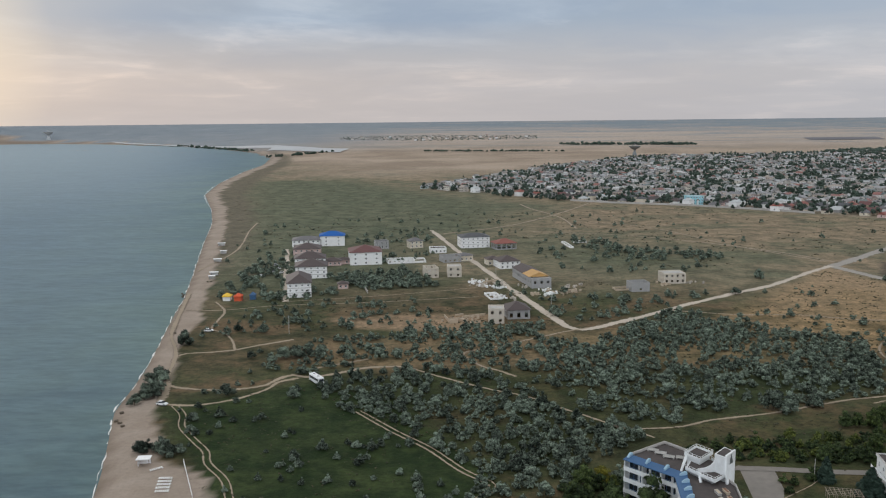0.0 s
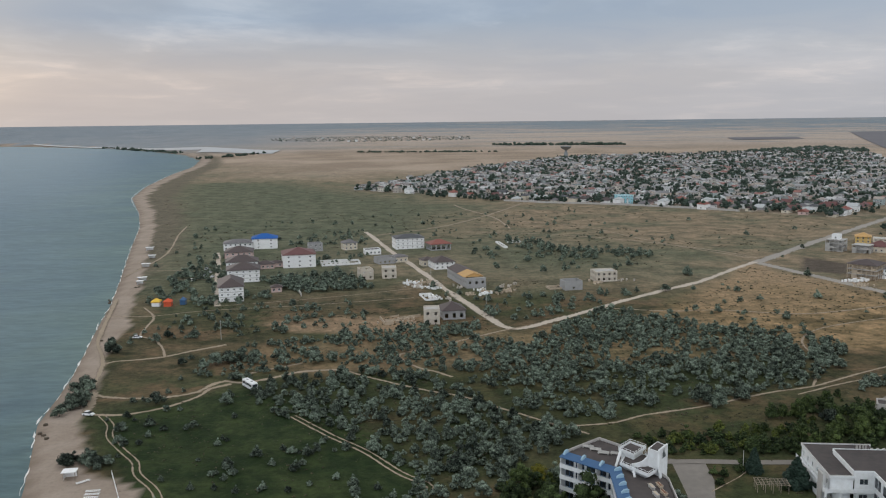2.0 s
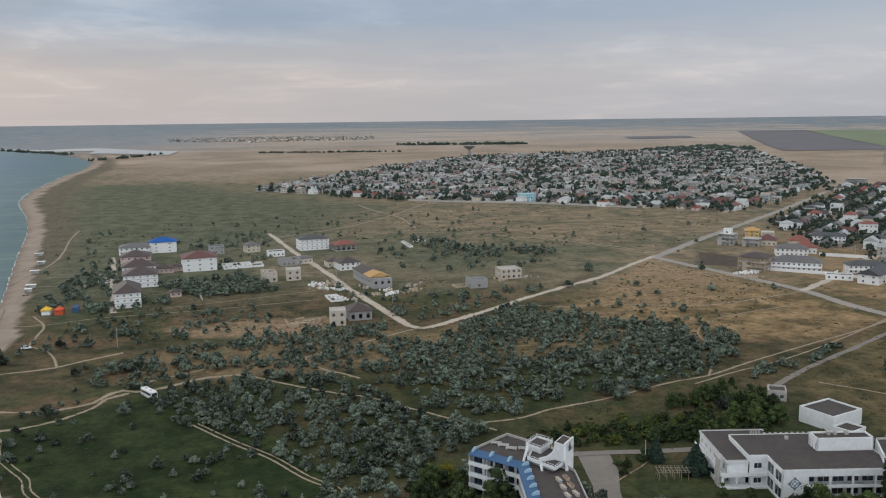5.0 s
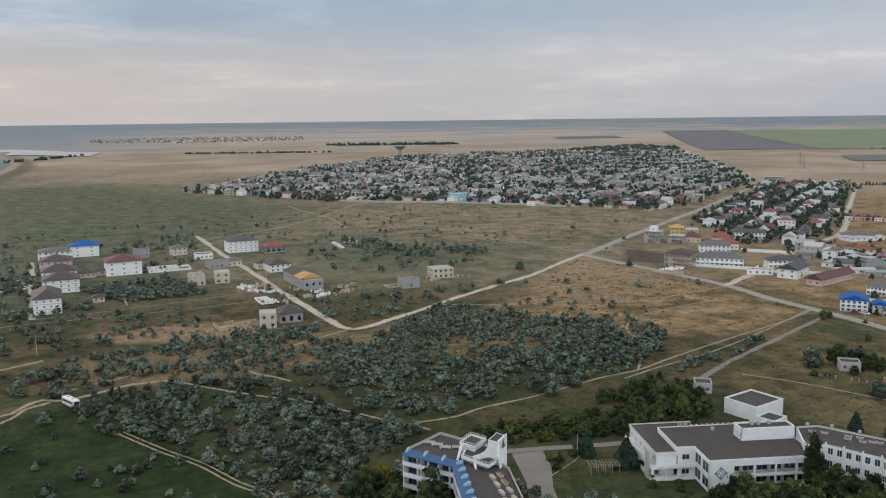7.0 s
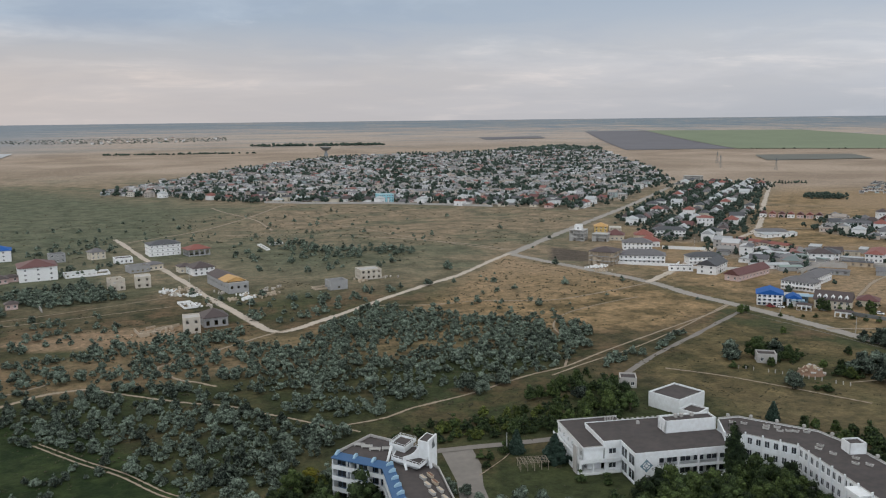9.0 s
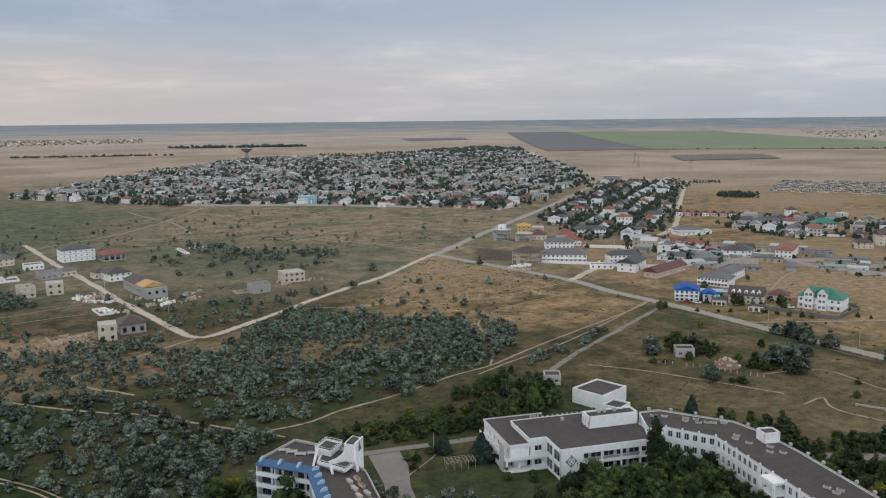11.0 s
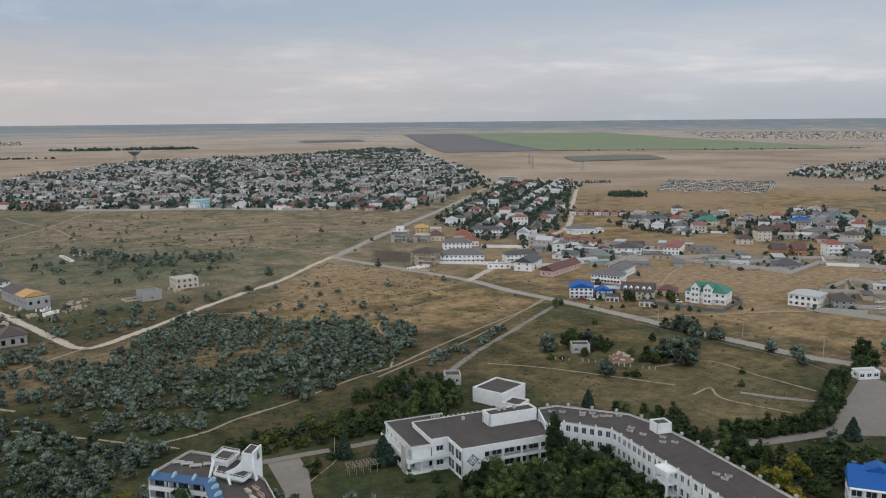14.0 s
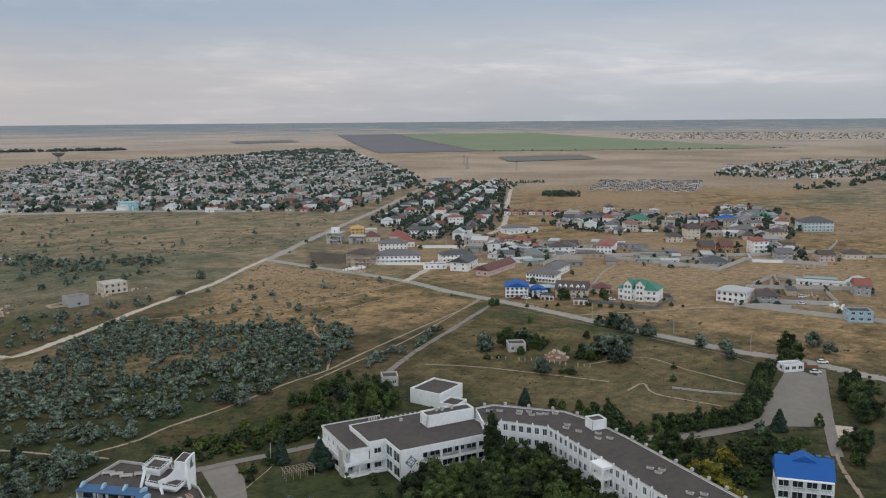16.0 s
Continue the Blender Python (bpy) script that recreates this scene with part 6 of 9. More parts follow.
    rim = [(0.0, 6.4), (0.06, 4.9), (0.16, 4.0), (0.32, 3.3), (0.55, 2.8), (1.0, 2.55)]
    a, b = Vector((66.2, 197.0, 0)), Vector((61.6, 196.6, 0))
    off = Vector((0.02, 0.26, 0))
    for (u0, z0), (u1, z1) in zip(rim, rim[1:]):
        p, q = a.lerp(b, u0), a.lerp(b, u1)
        up0, up1, lo = Vector((0, 0, H + z0)), Vector((0, 0, H + z1)), Vector((0, 0, H + 1.55))
        sw.face([p + lo, q + lo, q + up1, p + up0])
        sw.face([p + off + up0, q + off + up1, q + off + lo, p + off + lo])
        sw.face([p + up0, q + up1, q + off + up1, p + off + up0])
    part("swept_wall", sw, OLD_WHITE, ob)
    tw = Shape()
    tw.prism([(65.8, 197.2), (67.6, 194.6), (71.2, 198.4), (69.6, 201.4)], H, H + 6.2)
    part("stair_tower", tw, OLD_WHITE, ob)
    tt = Shape()
    tt.prism([(66.2, 197.2), (67.7, 195.1), (70.7, 198.4), (69.5, 200.9)], H + 6.203, H + 6.25)
    part("stair_tower_top", tt, BITUMEN, ob)
    fin = Shape()
    fin.face([(71.4, 198.6, H + 6.6), (67.9, 194.7, H + 6.6), (67.4, 193.4, H + 3.0), (69.3, 191.6, 0.0), (71.4, 198.6, 0.0)])
    fin.face([(71.1, 198.9, H + 6.6), (67.6, 195.0, H + 6.6), (67.1, 193.7, H + 3.0), (69.0, 191.9, 0.0), (71.1, 198.9, 0.0)][::-1])
    fin.face([(71.4, 198.6, H + 6.6), (71.1, 198.9, H + 6.6), (67.6, 195.0, H + 6.6), (67.9, 194.7, H + 6.6)])
    fin.face([(67.9, 194.7, H + 6.6), (67.6, 195.0, H + 6.6), (67.1, 193.7, H + 3.0), (67.4, 193.4, H + 3.0)])
    fin.face([(67.4, 193.4, H + 3.0), (67.1, 193.7, H + 3.0), (69.0, 191.9, 0), (69.3, 191.6, 0)])
    part("tower_fin", fin, OLD_WHITE, ob)
    lf = Shape()
    outline = [(0.0, -0.2), (-1.0, 0.8), (-1.25, 2.1), (-0.8, 3.3), (-0.9, 4.0), (0.1, 5.3), (0.4, 4.1), (1.1, 3.1), (0.9, 2.0), (1.2, 1.0)]
    c, u = Vector((69.75, 196.75, H + 1.1)), Vector((0.668, 0.744, 0.0))
    n = Vector((0.744, -0.668, 0.0))
    lf.face([tuple(c + u * a + n * 0.03 + Vector((0, 0, b))) for a, b in outline])
    part("fin_relief", lf, STEEL, ob, "dark grey leaf-shaped relief")
    for x, y, r in ((56.5, 212.0, 25), (58.0, 209.5, 25), (61.2, 208.6, 25), (55.0, 214.0, 30)):
        b = Shape()
        b.box(-1.5, 1.5, -0.42, 0.42, H + 0.32, H + 0.55)
        b.box(-1.4, -1.1, -0.35, 0.35, H, H + 0.32)
        b.box(1.1, 1.4, -0.35, 0.35, H, H + 0.32)
        b.box(-1.5, 1.5, 0.36, 0.42, H + 0.55, H + 0.85)
        part("roof_bench", b, CONCRETE, ob, m=pose(x, y, 0, 0, 0, -r))
    for i, (x, y) in enumerate(((63.9, 188.0), (66.0, 188.6), (63.6, 183.8), (65.7, 184.4), (63.2, 179.4), (65.4, 180.0), (62.8, 175.0), (65.0, 175.6))):
        b = Shape()
        b.box(-0.36, 0.36, -1.15, 1.15, H, H + 0.6)
        b.box(-0.45, 0.45, -1.25, 1.25, H + 0.6, H + 0.7)
        b.box(-0.3, 0.3, -1.1, 1.1, H + 0.703, H + 0.74, slot=1)
        part("roof_vent", b, ((SHELL, RUST) if i in (1, 3) else (CONCRETE, SHELL)), ob, m=pose(x, y, 0, 0, 0, 8))


balcony_block()


def guest_house():
    ob = building("guest_house", "white guest house with steep bright blue roof", 203.0, 118.0, 13.6, 9.5, 6.2, -53, OLD_WHITE, R_BLUE, "gable", rise=4.2, storeys=2, bays=4, side=3, cat="house", ww=2.6, wh=2.2, over=0.4)
    for i in range(5):
        c = Shape()
        c.box(-0.16, 0.16, -0.16, 0.16, 0.0, 6.2)
        part("loggia_post", c, OLD_WHITE, ob, m=pose(-6.6 + 3.3 * i, -6.0, 0))
    for z in (0.0, 3.05, 6.0):
        c = Shape()
        c.box(-6.8, 6.8, -6.25, -4.753, z - 0.0, z + 0.18)
        part("loggia_slab", c, OLD_WHITE, ob)
    for i in range(4):
        c = Shape()
        c.box(0.163, 3.137, -0.04, 0.04, 4.05, 4.12)
        for k in range(9):
            c.box(0.3 + 0.33 * k, 0.35 + 0.33 * k, -0.03, 0.03, 3.233, 4.05)
        part("loggia_rail", c, STEEL, ob, "dark thin railing", m=pose(-6.6 + 3.3 * i, -6.0, 0))
    g = Shape()
    for s in (-1, 1):
        g.face([(0, -1.5, 11.0), (s * 3.0, -1.5, 9.6), (s * 3.0, 3.2, 9.6), (0, 3.2, 11.0)][::s])
    g.face([(-3, -1.5, 9.6), (3, -1.5, 9.6), (0, -1.5, 11.0)])
    g.box(-2.8, 2.8, -1.45, 3.0, 7.0, 9.58)
    part("dormer", g, R_BLUE, ob)
    for u in (-5.5, 3.6, 5.8):
        d = Shape()
        d.box(u - 0.6, u + 0.6, 0.4, 1.6, 9.6, 10.6)
        part("roof_hatch", d, BLUE_PAINT, ob)


guest_house()
building("utility_building", "white windowless utility building with flat roof", 173, 238, 12.4, 14.5, 5.2, -71, OLD_WHITE, BITUMEN, "flat", storeys=1, bays=0, side=0, cat="building")
building("annex", "low flat-roofed annexe with roof vents", 170.5, 225.2, 6.5, 7.5, 3.6, -66, OLD_WHITE, BITUMEN, "flat", storeys=1, bays=2, side=2, cat="building")
building("pump_house", "small pale flat-roofed pump house", 170, 263.5, 6, 6.5, 3.8, -28, FENCE, BITUMEN, "flat", storeys=1, bays=2, side=1, cat="building")
building("gate_house", "small white gatehouse with flat roof", 302, 181, 8.5, 5, 3.2, -25, OLD_WHITE, R_PALE, "flat", storeys=1, bays=3, side=1, cat="building", ww=1.8)
building("hut", "small pale hut with flat roof among trees", 238, 269, 7.5, 6.5, 3.8, -32, FENCE, BITUMEN, "flat", storeys=1, bays=2, side=1, cat="hut")


# ---- trees and shrubs ----
ICO_V = [(0, 0, 1)] + [(0.894 * math.cos(radians(72 * i)), 0.894 * math.sin(radians(72 * i)), 0.447) for i in range(5)] + [(0.894 * math.cos(radians(72 * i + 36)), 0.894 * math.sin(radians(72 * i + 36)), -0.447) for i in range(5)] + [(0, 0, -1)]
ICO_F = [(0, 1 + i, 1 + (i + 1) % 5) for i in range(5)] + [(1 + i, 6 + i, 1 + (i + 1) % 5) for i in range(5)] + [(6 + i, 6 + (i + 1) % 5, 1 + (i + 1) % 5) for i in range(5)] + [(11, 6 + (i + 1) % 5, 6 + i) for i in range(5)]


def clump(v, f, rnd, x, y, z, r, flat=0.8):
    """One uneven lump of foliage."""
    n = len(v)
    t = rnd.random() * 6.28
    c, s = math.cos(t), math.sin(t)
    for a, b, h in ICO_V:
        k = r * rnd.uniform(0.78, 1.2)
        v.append((x + k * (c * a - s * b), y + k * (s * a + c * b), max(0.02, z + k * h * flat)))
    f += [tuple(i + n for i in q) for q in ICO_F]


def leaf_cloud(rnd, blobs, count, size, flat=0.75, tufts=0):
    """A crown: a dense lumpy heart in each blob (x, y, z, radius), smaller lumps on it, and small bent blades strewn over all."""
    v, f = [], []
    tot = sum(b[3] ** 2 for b in blobs)
    for x, y, z, r in blobs:
        clump(v, f, rnd, x, y, z, r * 0.80, flat)
        for _ in range(int(tufts * r * r / tot)):
            d = Vector((rnd.gauss(0, 1), rnd.gauss(0, 1), rnd.gauss(0.35, 0.8))).normalized()
            k = r * rnd.uniform(0.68, 0.92)
            clump(v, f, rnd, x + d.x * k, y + d.y * k, z + d.z * k * flat, r * rnd.uniform(0.22, 0.36), 0.95)
        for _ in range(int(count * r * r / tot)):
            while True:
                d = Vector((rnd.gauss(0, 1), rnd.gauss(0, 1), rnd.gauss(0.25, 1)))
                if d.length > 0.2:
                    d.normalize()
                    break
            k = r * (0.74 + 0.36 * rnd.random())
            c = Vector((x, y, z)) + Vector((d.x * k, d.y * k, d.z * k * flat))
            if c.z < 0.05:
                c.z = 0.05 + 0.3 * rnd.random()
            n = (d + 0.4 * Vector((rnd.gauss(0, 1), rnd.gauss(0, 1), rnd.gauss(0, 1)))).normalized()
            a = n.orthogonal().normalized()
            a.rotate(Matrix.Rotation(rnd.random() * 6.28, 3, n))
            b = n.cross(a)
            s = size * (0.6 + 0.8 * rnd.random())
            i = len(v)
            v += [tuple(c - a * s), tuple(c - b * s * 0.7 + n * s * 0.2), tuple(c + a * s), tuple(c + b * s * 0.7 + n * s * 0.2)]
            f.append((i, i + 1, i + 2, i + 3))
    return v, f


def lump_cloud(rnd, blobs, lumps, size, flat=0.85):
    """A distant crown: small lumps heaped over its blobs."""
    v, f = [], []
    tot = sum(b[3] ** 2 for b in blobs)
    for x, y, z, r in blobs:
        for _ in range(max(1, round(lumps * r * r / tot))):
            d = Vector((rnd.gauss(0, 1), rnd.gauss(0, 1), rnd.gauss(0.3, 0.8))).normalized() * rnd.uniform(0.35, 0.9) * r
            clump(v, f, rnd, x + d.x, y + d.y, z + d.z * flat, size * rnd.uniform(0.7, 1.3), 0.9)
    return v, f


def crown_mesh(name, v, f, mat):
    me = bpy.data.meshes.new(name)
    me.from_pydata(v, [], f)
    me.materials.append(mat)
    me.update()
    return me


def limbs(rnd, height, r, blobs):
    sh = Shape()
    fork = Vector((0, 0, height * 0.35))
    sh.tube((0, 0, -0.2), fork, r, r * 0.7, 6)
    for x, y, z, q in blobs[:5]:
        sh.tube(fork - Vector((0, 0, 0.1)), (x * 0.8, y * 0.8, z), r * 0.55, r * 0.15, 5)
    return sh


def rings(rnd, w, h, rows):
    """Blobs of a crown in rings: how many, how far out, how high, how large (shares of w and h)."""
    out = []
    for n, k, z, r in rows:
        a = rnd.random() * 6.28
        for i in range(n):
            t = a + 6.28 * i / n + rnd.uniform(-0.4, 0.4)
            q = w * k * rnd.uniform(0.7, 1.2)
            out.append((math.cos(t) * q, math.sin(t) * q, h * z * rnd.uniform(0.75, 1.25), w * r * rnd.uniform(0.75, 1.25)))
    return out


def plan_shrub(rnd, w, h):
    """A broad uneven mound that hugs the ground."""
    return rings(rnd, w, h, [(rnd.randint(4, 6), 0.30, 0.30, 0.21), (rnd.randint(3, 4), 0.17, 0.58, 0.20), (rnd.randint(1, 2), 0.06, 0.82, 0.15)])


def plan_tree(rnd, w, h):
    return rings(rnd, w, h, [(rnd.randint(5, 7), 0.31, 0.30, 0.20), (rnd.randint(5, 6), 0.27, 0.56, 0.19), (rnd.randint(2, 3), 0.13, 0.80, 0.17)])


def plan_far(rnd, w, h):
    return rings(rnd, w, h, [(3, 0.24, 0.36, 0.25), (1, 0.06, 0.68, 0.24)])


def make_kind(name, label, category, group, mat, plan, w, h, count, size, seed, flat=0.75, trunk=0.14, tufts=26):
    rnd = random.Random(seed)
    blobs = plan(rnd, w, h)
    ob = root(name, pose(0, 0, -500), label, category, group)
    part("trunk", limbs(rnd, h, trunk, blobs), BARK, ob)
    v, f = leaf_cloud(rnd, blobs, count, size, flat, tufts)
    part("crown", crown_mesh("crown", v, f, mat), (), ob)
    return ob


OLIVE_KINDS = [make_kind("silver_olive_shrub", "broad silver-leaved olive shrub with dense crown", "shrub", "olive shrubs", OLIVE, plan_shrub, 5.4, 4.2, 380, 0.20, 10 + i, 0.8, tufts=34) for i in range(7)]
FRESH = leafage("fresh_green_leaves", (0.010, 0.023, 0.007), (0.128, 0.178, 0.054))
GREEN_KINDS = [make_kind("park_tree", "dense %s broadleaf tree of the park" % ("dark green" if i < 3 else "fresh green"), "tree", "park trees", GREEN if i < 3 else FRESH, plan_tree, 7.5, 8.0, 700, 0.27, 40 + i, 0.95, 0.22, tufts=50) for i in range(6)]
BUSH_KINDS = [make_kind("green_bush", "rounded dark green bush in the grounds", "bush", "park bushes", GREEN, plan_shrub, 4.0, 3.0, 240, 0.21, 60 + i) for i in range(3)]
LIME_KINDS = [make_kind("yellow_green_bush", "broad yellow-green bush in the park", "bush", "park bushes", LIME, plan_shrub, 5.0, 3.4, 340, 0.21, 70 + i) for i in range(3)]
GOLD_KINDS = [make_kind("flowering_bush", "bush covered with yellow blossom", "bush", "park bushes", GOLD, plan_shrub, 5.0, 4.2, 320, 0.22, 80 + i) for i in range(2)]
placed = set()


def put(kinds, x, y, scale=1.0, rnd=random):
    k = kinds[rnd.randrange(len(kinds))]
    s = scale * (0.9 + 0.2 * rnd.random())
    turn = rnd.random() * 360
    if k not in placed:
        placed.add(k)
        ob = k
        ob.matrix_basis = pose(x, y, float(land(x, y)), 0, 0, turn)
    else:
        ob = copy_thing(k, pose(x, y, float(land(x, y)), 0, 0, turn))
    ob.scale = (s, s, s * (0.9 + 0.25 * rnd.random()))
    return ob


def conifer(x, y, h, w, label):
    rnd = random.Random(int(x * 7 + y))
    ob = root("conifer", pose(x, y, 0), label, "tree")
    t = Shape()
    t.tube((0, 0, -0.2), (0, 0, h * 0.9), 0.2, 0.04, 6)
    part("trunk", t, BARK, ob)
    v, f = [], []
    for i in range(14):
        z = h * (0.06 + 0.92 * i / 14)
        r = w / 2 * (1 - i / 14) ** 0.85 + 0.15
        a, b = leaf_cloud(rnd, [(0, 0, z, r)], 50 + int(150 * r / w * 2), 0.19, 0.35, 8)
        f += [tuple(j + len(v) for j in q) for q in b]
        v += a
    part("crown", crown_mesh("crown", v, f, SPRUCE), (), ob)


def poplar(x, y, h, w):
    rnd = random.Random(5)
    blobs = [(rnd.gauss(0, 0.3), rnd.gauss(0, 0.3), h * (0.12 + 0.8 * i / 9), w / 2 * (1 - abs(i / 9 - 0.4) * 0.9)) for i in range(10)]
    ob = root("poplar", pose(x, y, 0), "tall narrow dark green poplar tree", "tree")
    t = Shape()
    t.tube((0, 0, -0.2), (0, 0, h * 0.9), 0.25, 0.05, 6)
    part("trunk", t, BARK, ob)
    v, f = leaf_cloud(rnd, blobs, 1500, 0.28, 1.1, 120)
    part("crown", crown_mesh("crown", v, f, GREEN), (), ob)


TRACKS_CLEAR = [TRACK_A, TRACK_A2, TRACK_B, TRACK_C, TRACK_D, [(51, 268), (76, 264), (111, 276), (160, 293), (221, 323), (292, 358)], [(-30, 282), (-16, 262), (13, 221), (46, 242)],
                [(40, 491), (60, 398), (69, 394), (127, 442), (259, 558)], [(160, 293), (188, 356), (206, 375), (260, 394)], [(292, 360), (202, 307), (172, 295)]]


def clear_of(x, y, gap):
    return all(float(apart(np.array(x), np.array(y), t)) > gap for t in TRACKS_CLEAR)


# stretches where olive shrubs grow: outline, shrubs in it, size, clumping
OLIVE_1 = [(-40, 326), (-6, 333), (18, 325), (38, 286), (62, 257), (40, 240), (26, 228), (5, 232), (-14, 262), (-36, 284), (-48, 306)]
OLIVE_2 = [(-60, 375), (-23, 388), (41, 405), (72, 386), (114, 425), (150, 395), (190, 362), (196, 340), (165, 305), (120, 300), (88, 306), (60, 318), (28, 330), (-12, 342), (-60, 345)]
OLIVE_4 = [(100, 691), (125, 673), (205, 605), (189, 580), (135, 590), (102, 660)]
LAWN = [(-95, 285), (-50, 312), (-30, 290), (-10, 262), (12, 222), (5, 208), (-55, 208), (-80, 245)]
BEACH_SHRUBS = [(-116.6, 371.5, 1.5), (-112, 323, 1.3), (-110, 319, 1.4), (-113, 316.5, 1.3), (-107, 306, 1.3), (-108, 302, 1.4), (-109, 298, 1.3), (-110.5, 291, 1.0), (-106, 299, 1.1), (-99, 398, 1.0), (-86, 395, 1.3), (-80, 300, 1.4),
                (-55, 297, 1.0), (-68, 348, 1.3), (-63, 350, 1.4), (-58, 353, 1.3), (-72, 343, 1.1), (-53, 356, 1.2), (-82, 350, 0.8), (-80, 358, 0.7), (-57, 326, 0.9), (-84, 244, 1.2), (-86.5, 247, 1.1), (-81, 246, 0.9),
                (-93, 246.5, 1.1), (-91, 248, 0.8)]
ROADSIDE_SHRUBS = [(22, 231, 1.5), (113, 280, 1.8), (117, 276, 1.6), (128, 282, 1.3), (76, 268, 1.0), (90, 283, 1.0), (195, 516, 1.5), (196, 519, 1.3), (165, 470, 1.2)]
FIELD_SHRUBS = [(204, 462, 0.8), (240, 440, 0.9), (268, 505, 0.9), (300, 262, 1.5), (297, 258, 1.3), (303, 272, 1.2), (304, 224, 1.1), (307, 213, 1.3), (298, 205, 0.9), (341, 194, 1.5), (336, 184, 1.2), (229, 279, 1.5),
                (226, 276, 1.2), (249, 275, 1.3), (251, 279, 1.1), (224, 237, 1.1), (225, 240, 1.2), (259, 241, 1.5), (257, 244, 1.1), (272, 245, 1.4), (268, 243, 1.3), (258, 229, 1.4), (262, 230, 1.3), (278, 243, 1.2),
                (266, 236, 1.0), (300, 271, 1.4), (301, 266, 1.3), (301, 250, 1.4), (298, 277, 1.0)]
CORE = [(-20, 350), (0, 385), (45, 400), (72, 384), (112, 415), (150, 390), (150, 360), (100, 350), (60, 345), (20, 348)]
GRASSY = [(120, 400), (200, 495), (255, 545), (285, 430), (285, 360), (220, 330), (190, 350)]
PLAIN = [(-150, 560), (-180, 780), (-60, 900), (200, 900), (240, 620), (150, 520), (70, 600), (20, 720), (-30, 640)]
MIDDLE = [(-95, 400), (-100, 470), (-20, 470), (20, 400), (-20, 395)]


CORNER = [(38, 388), (50, 372), (78, 376), (92, 402), (80, 412), (60, 402)]


def scatter(outline, n, lo, hi, seed, clump=0.0, gap=2.6, room=1.75):
    rnd = random.Random(seed)
    xs, ys = [p[0] for p in outline], [p[1] for p in outline]
    got, tries = [], 0
    while len(got) < n and tries < n * 40:
        tries += 1
        x, y = rnd.uniform(min(xs), max(xs)), rnd.uniform(min(ys), max(ys))
        if not bool(inside(np.array(x), np.array(y), outline)):
            continue
        if bool(inside(np.array(x), np.array(y), CORNER)):
            continue
        if clump and noise.noise((x * 0.045, y * 0.045, seed)) < clump * (0.2 + 0.8 * rnd.random()) - 0.25:
            continue
        q = lo + (hi - lo) * rnd.random() ** 1.5
        if any((x - a) ** 2 + (y - b) ** 2 < (room * (q + c)) ** 2 for a, b, c in got) or not clear_of(x, y, gap):
            continue
        got.append((x, y, q))
    return got


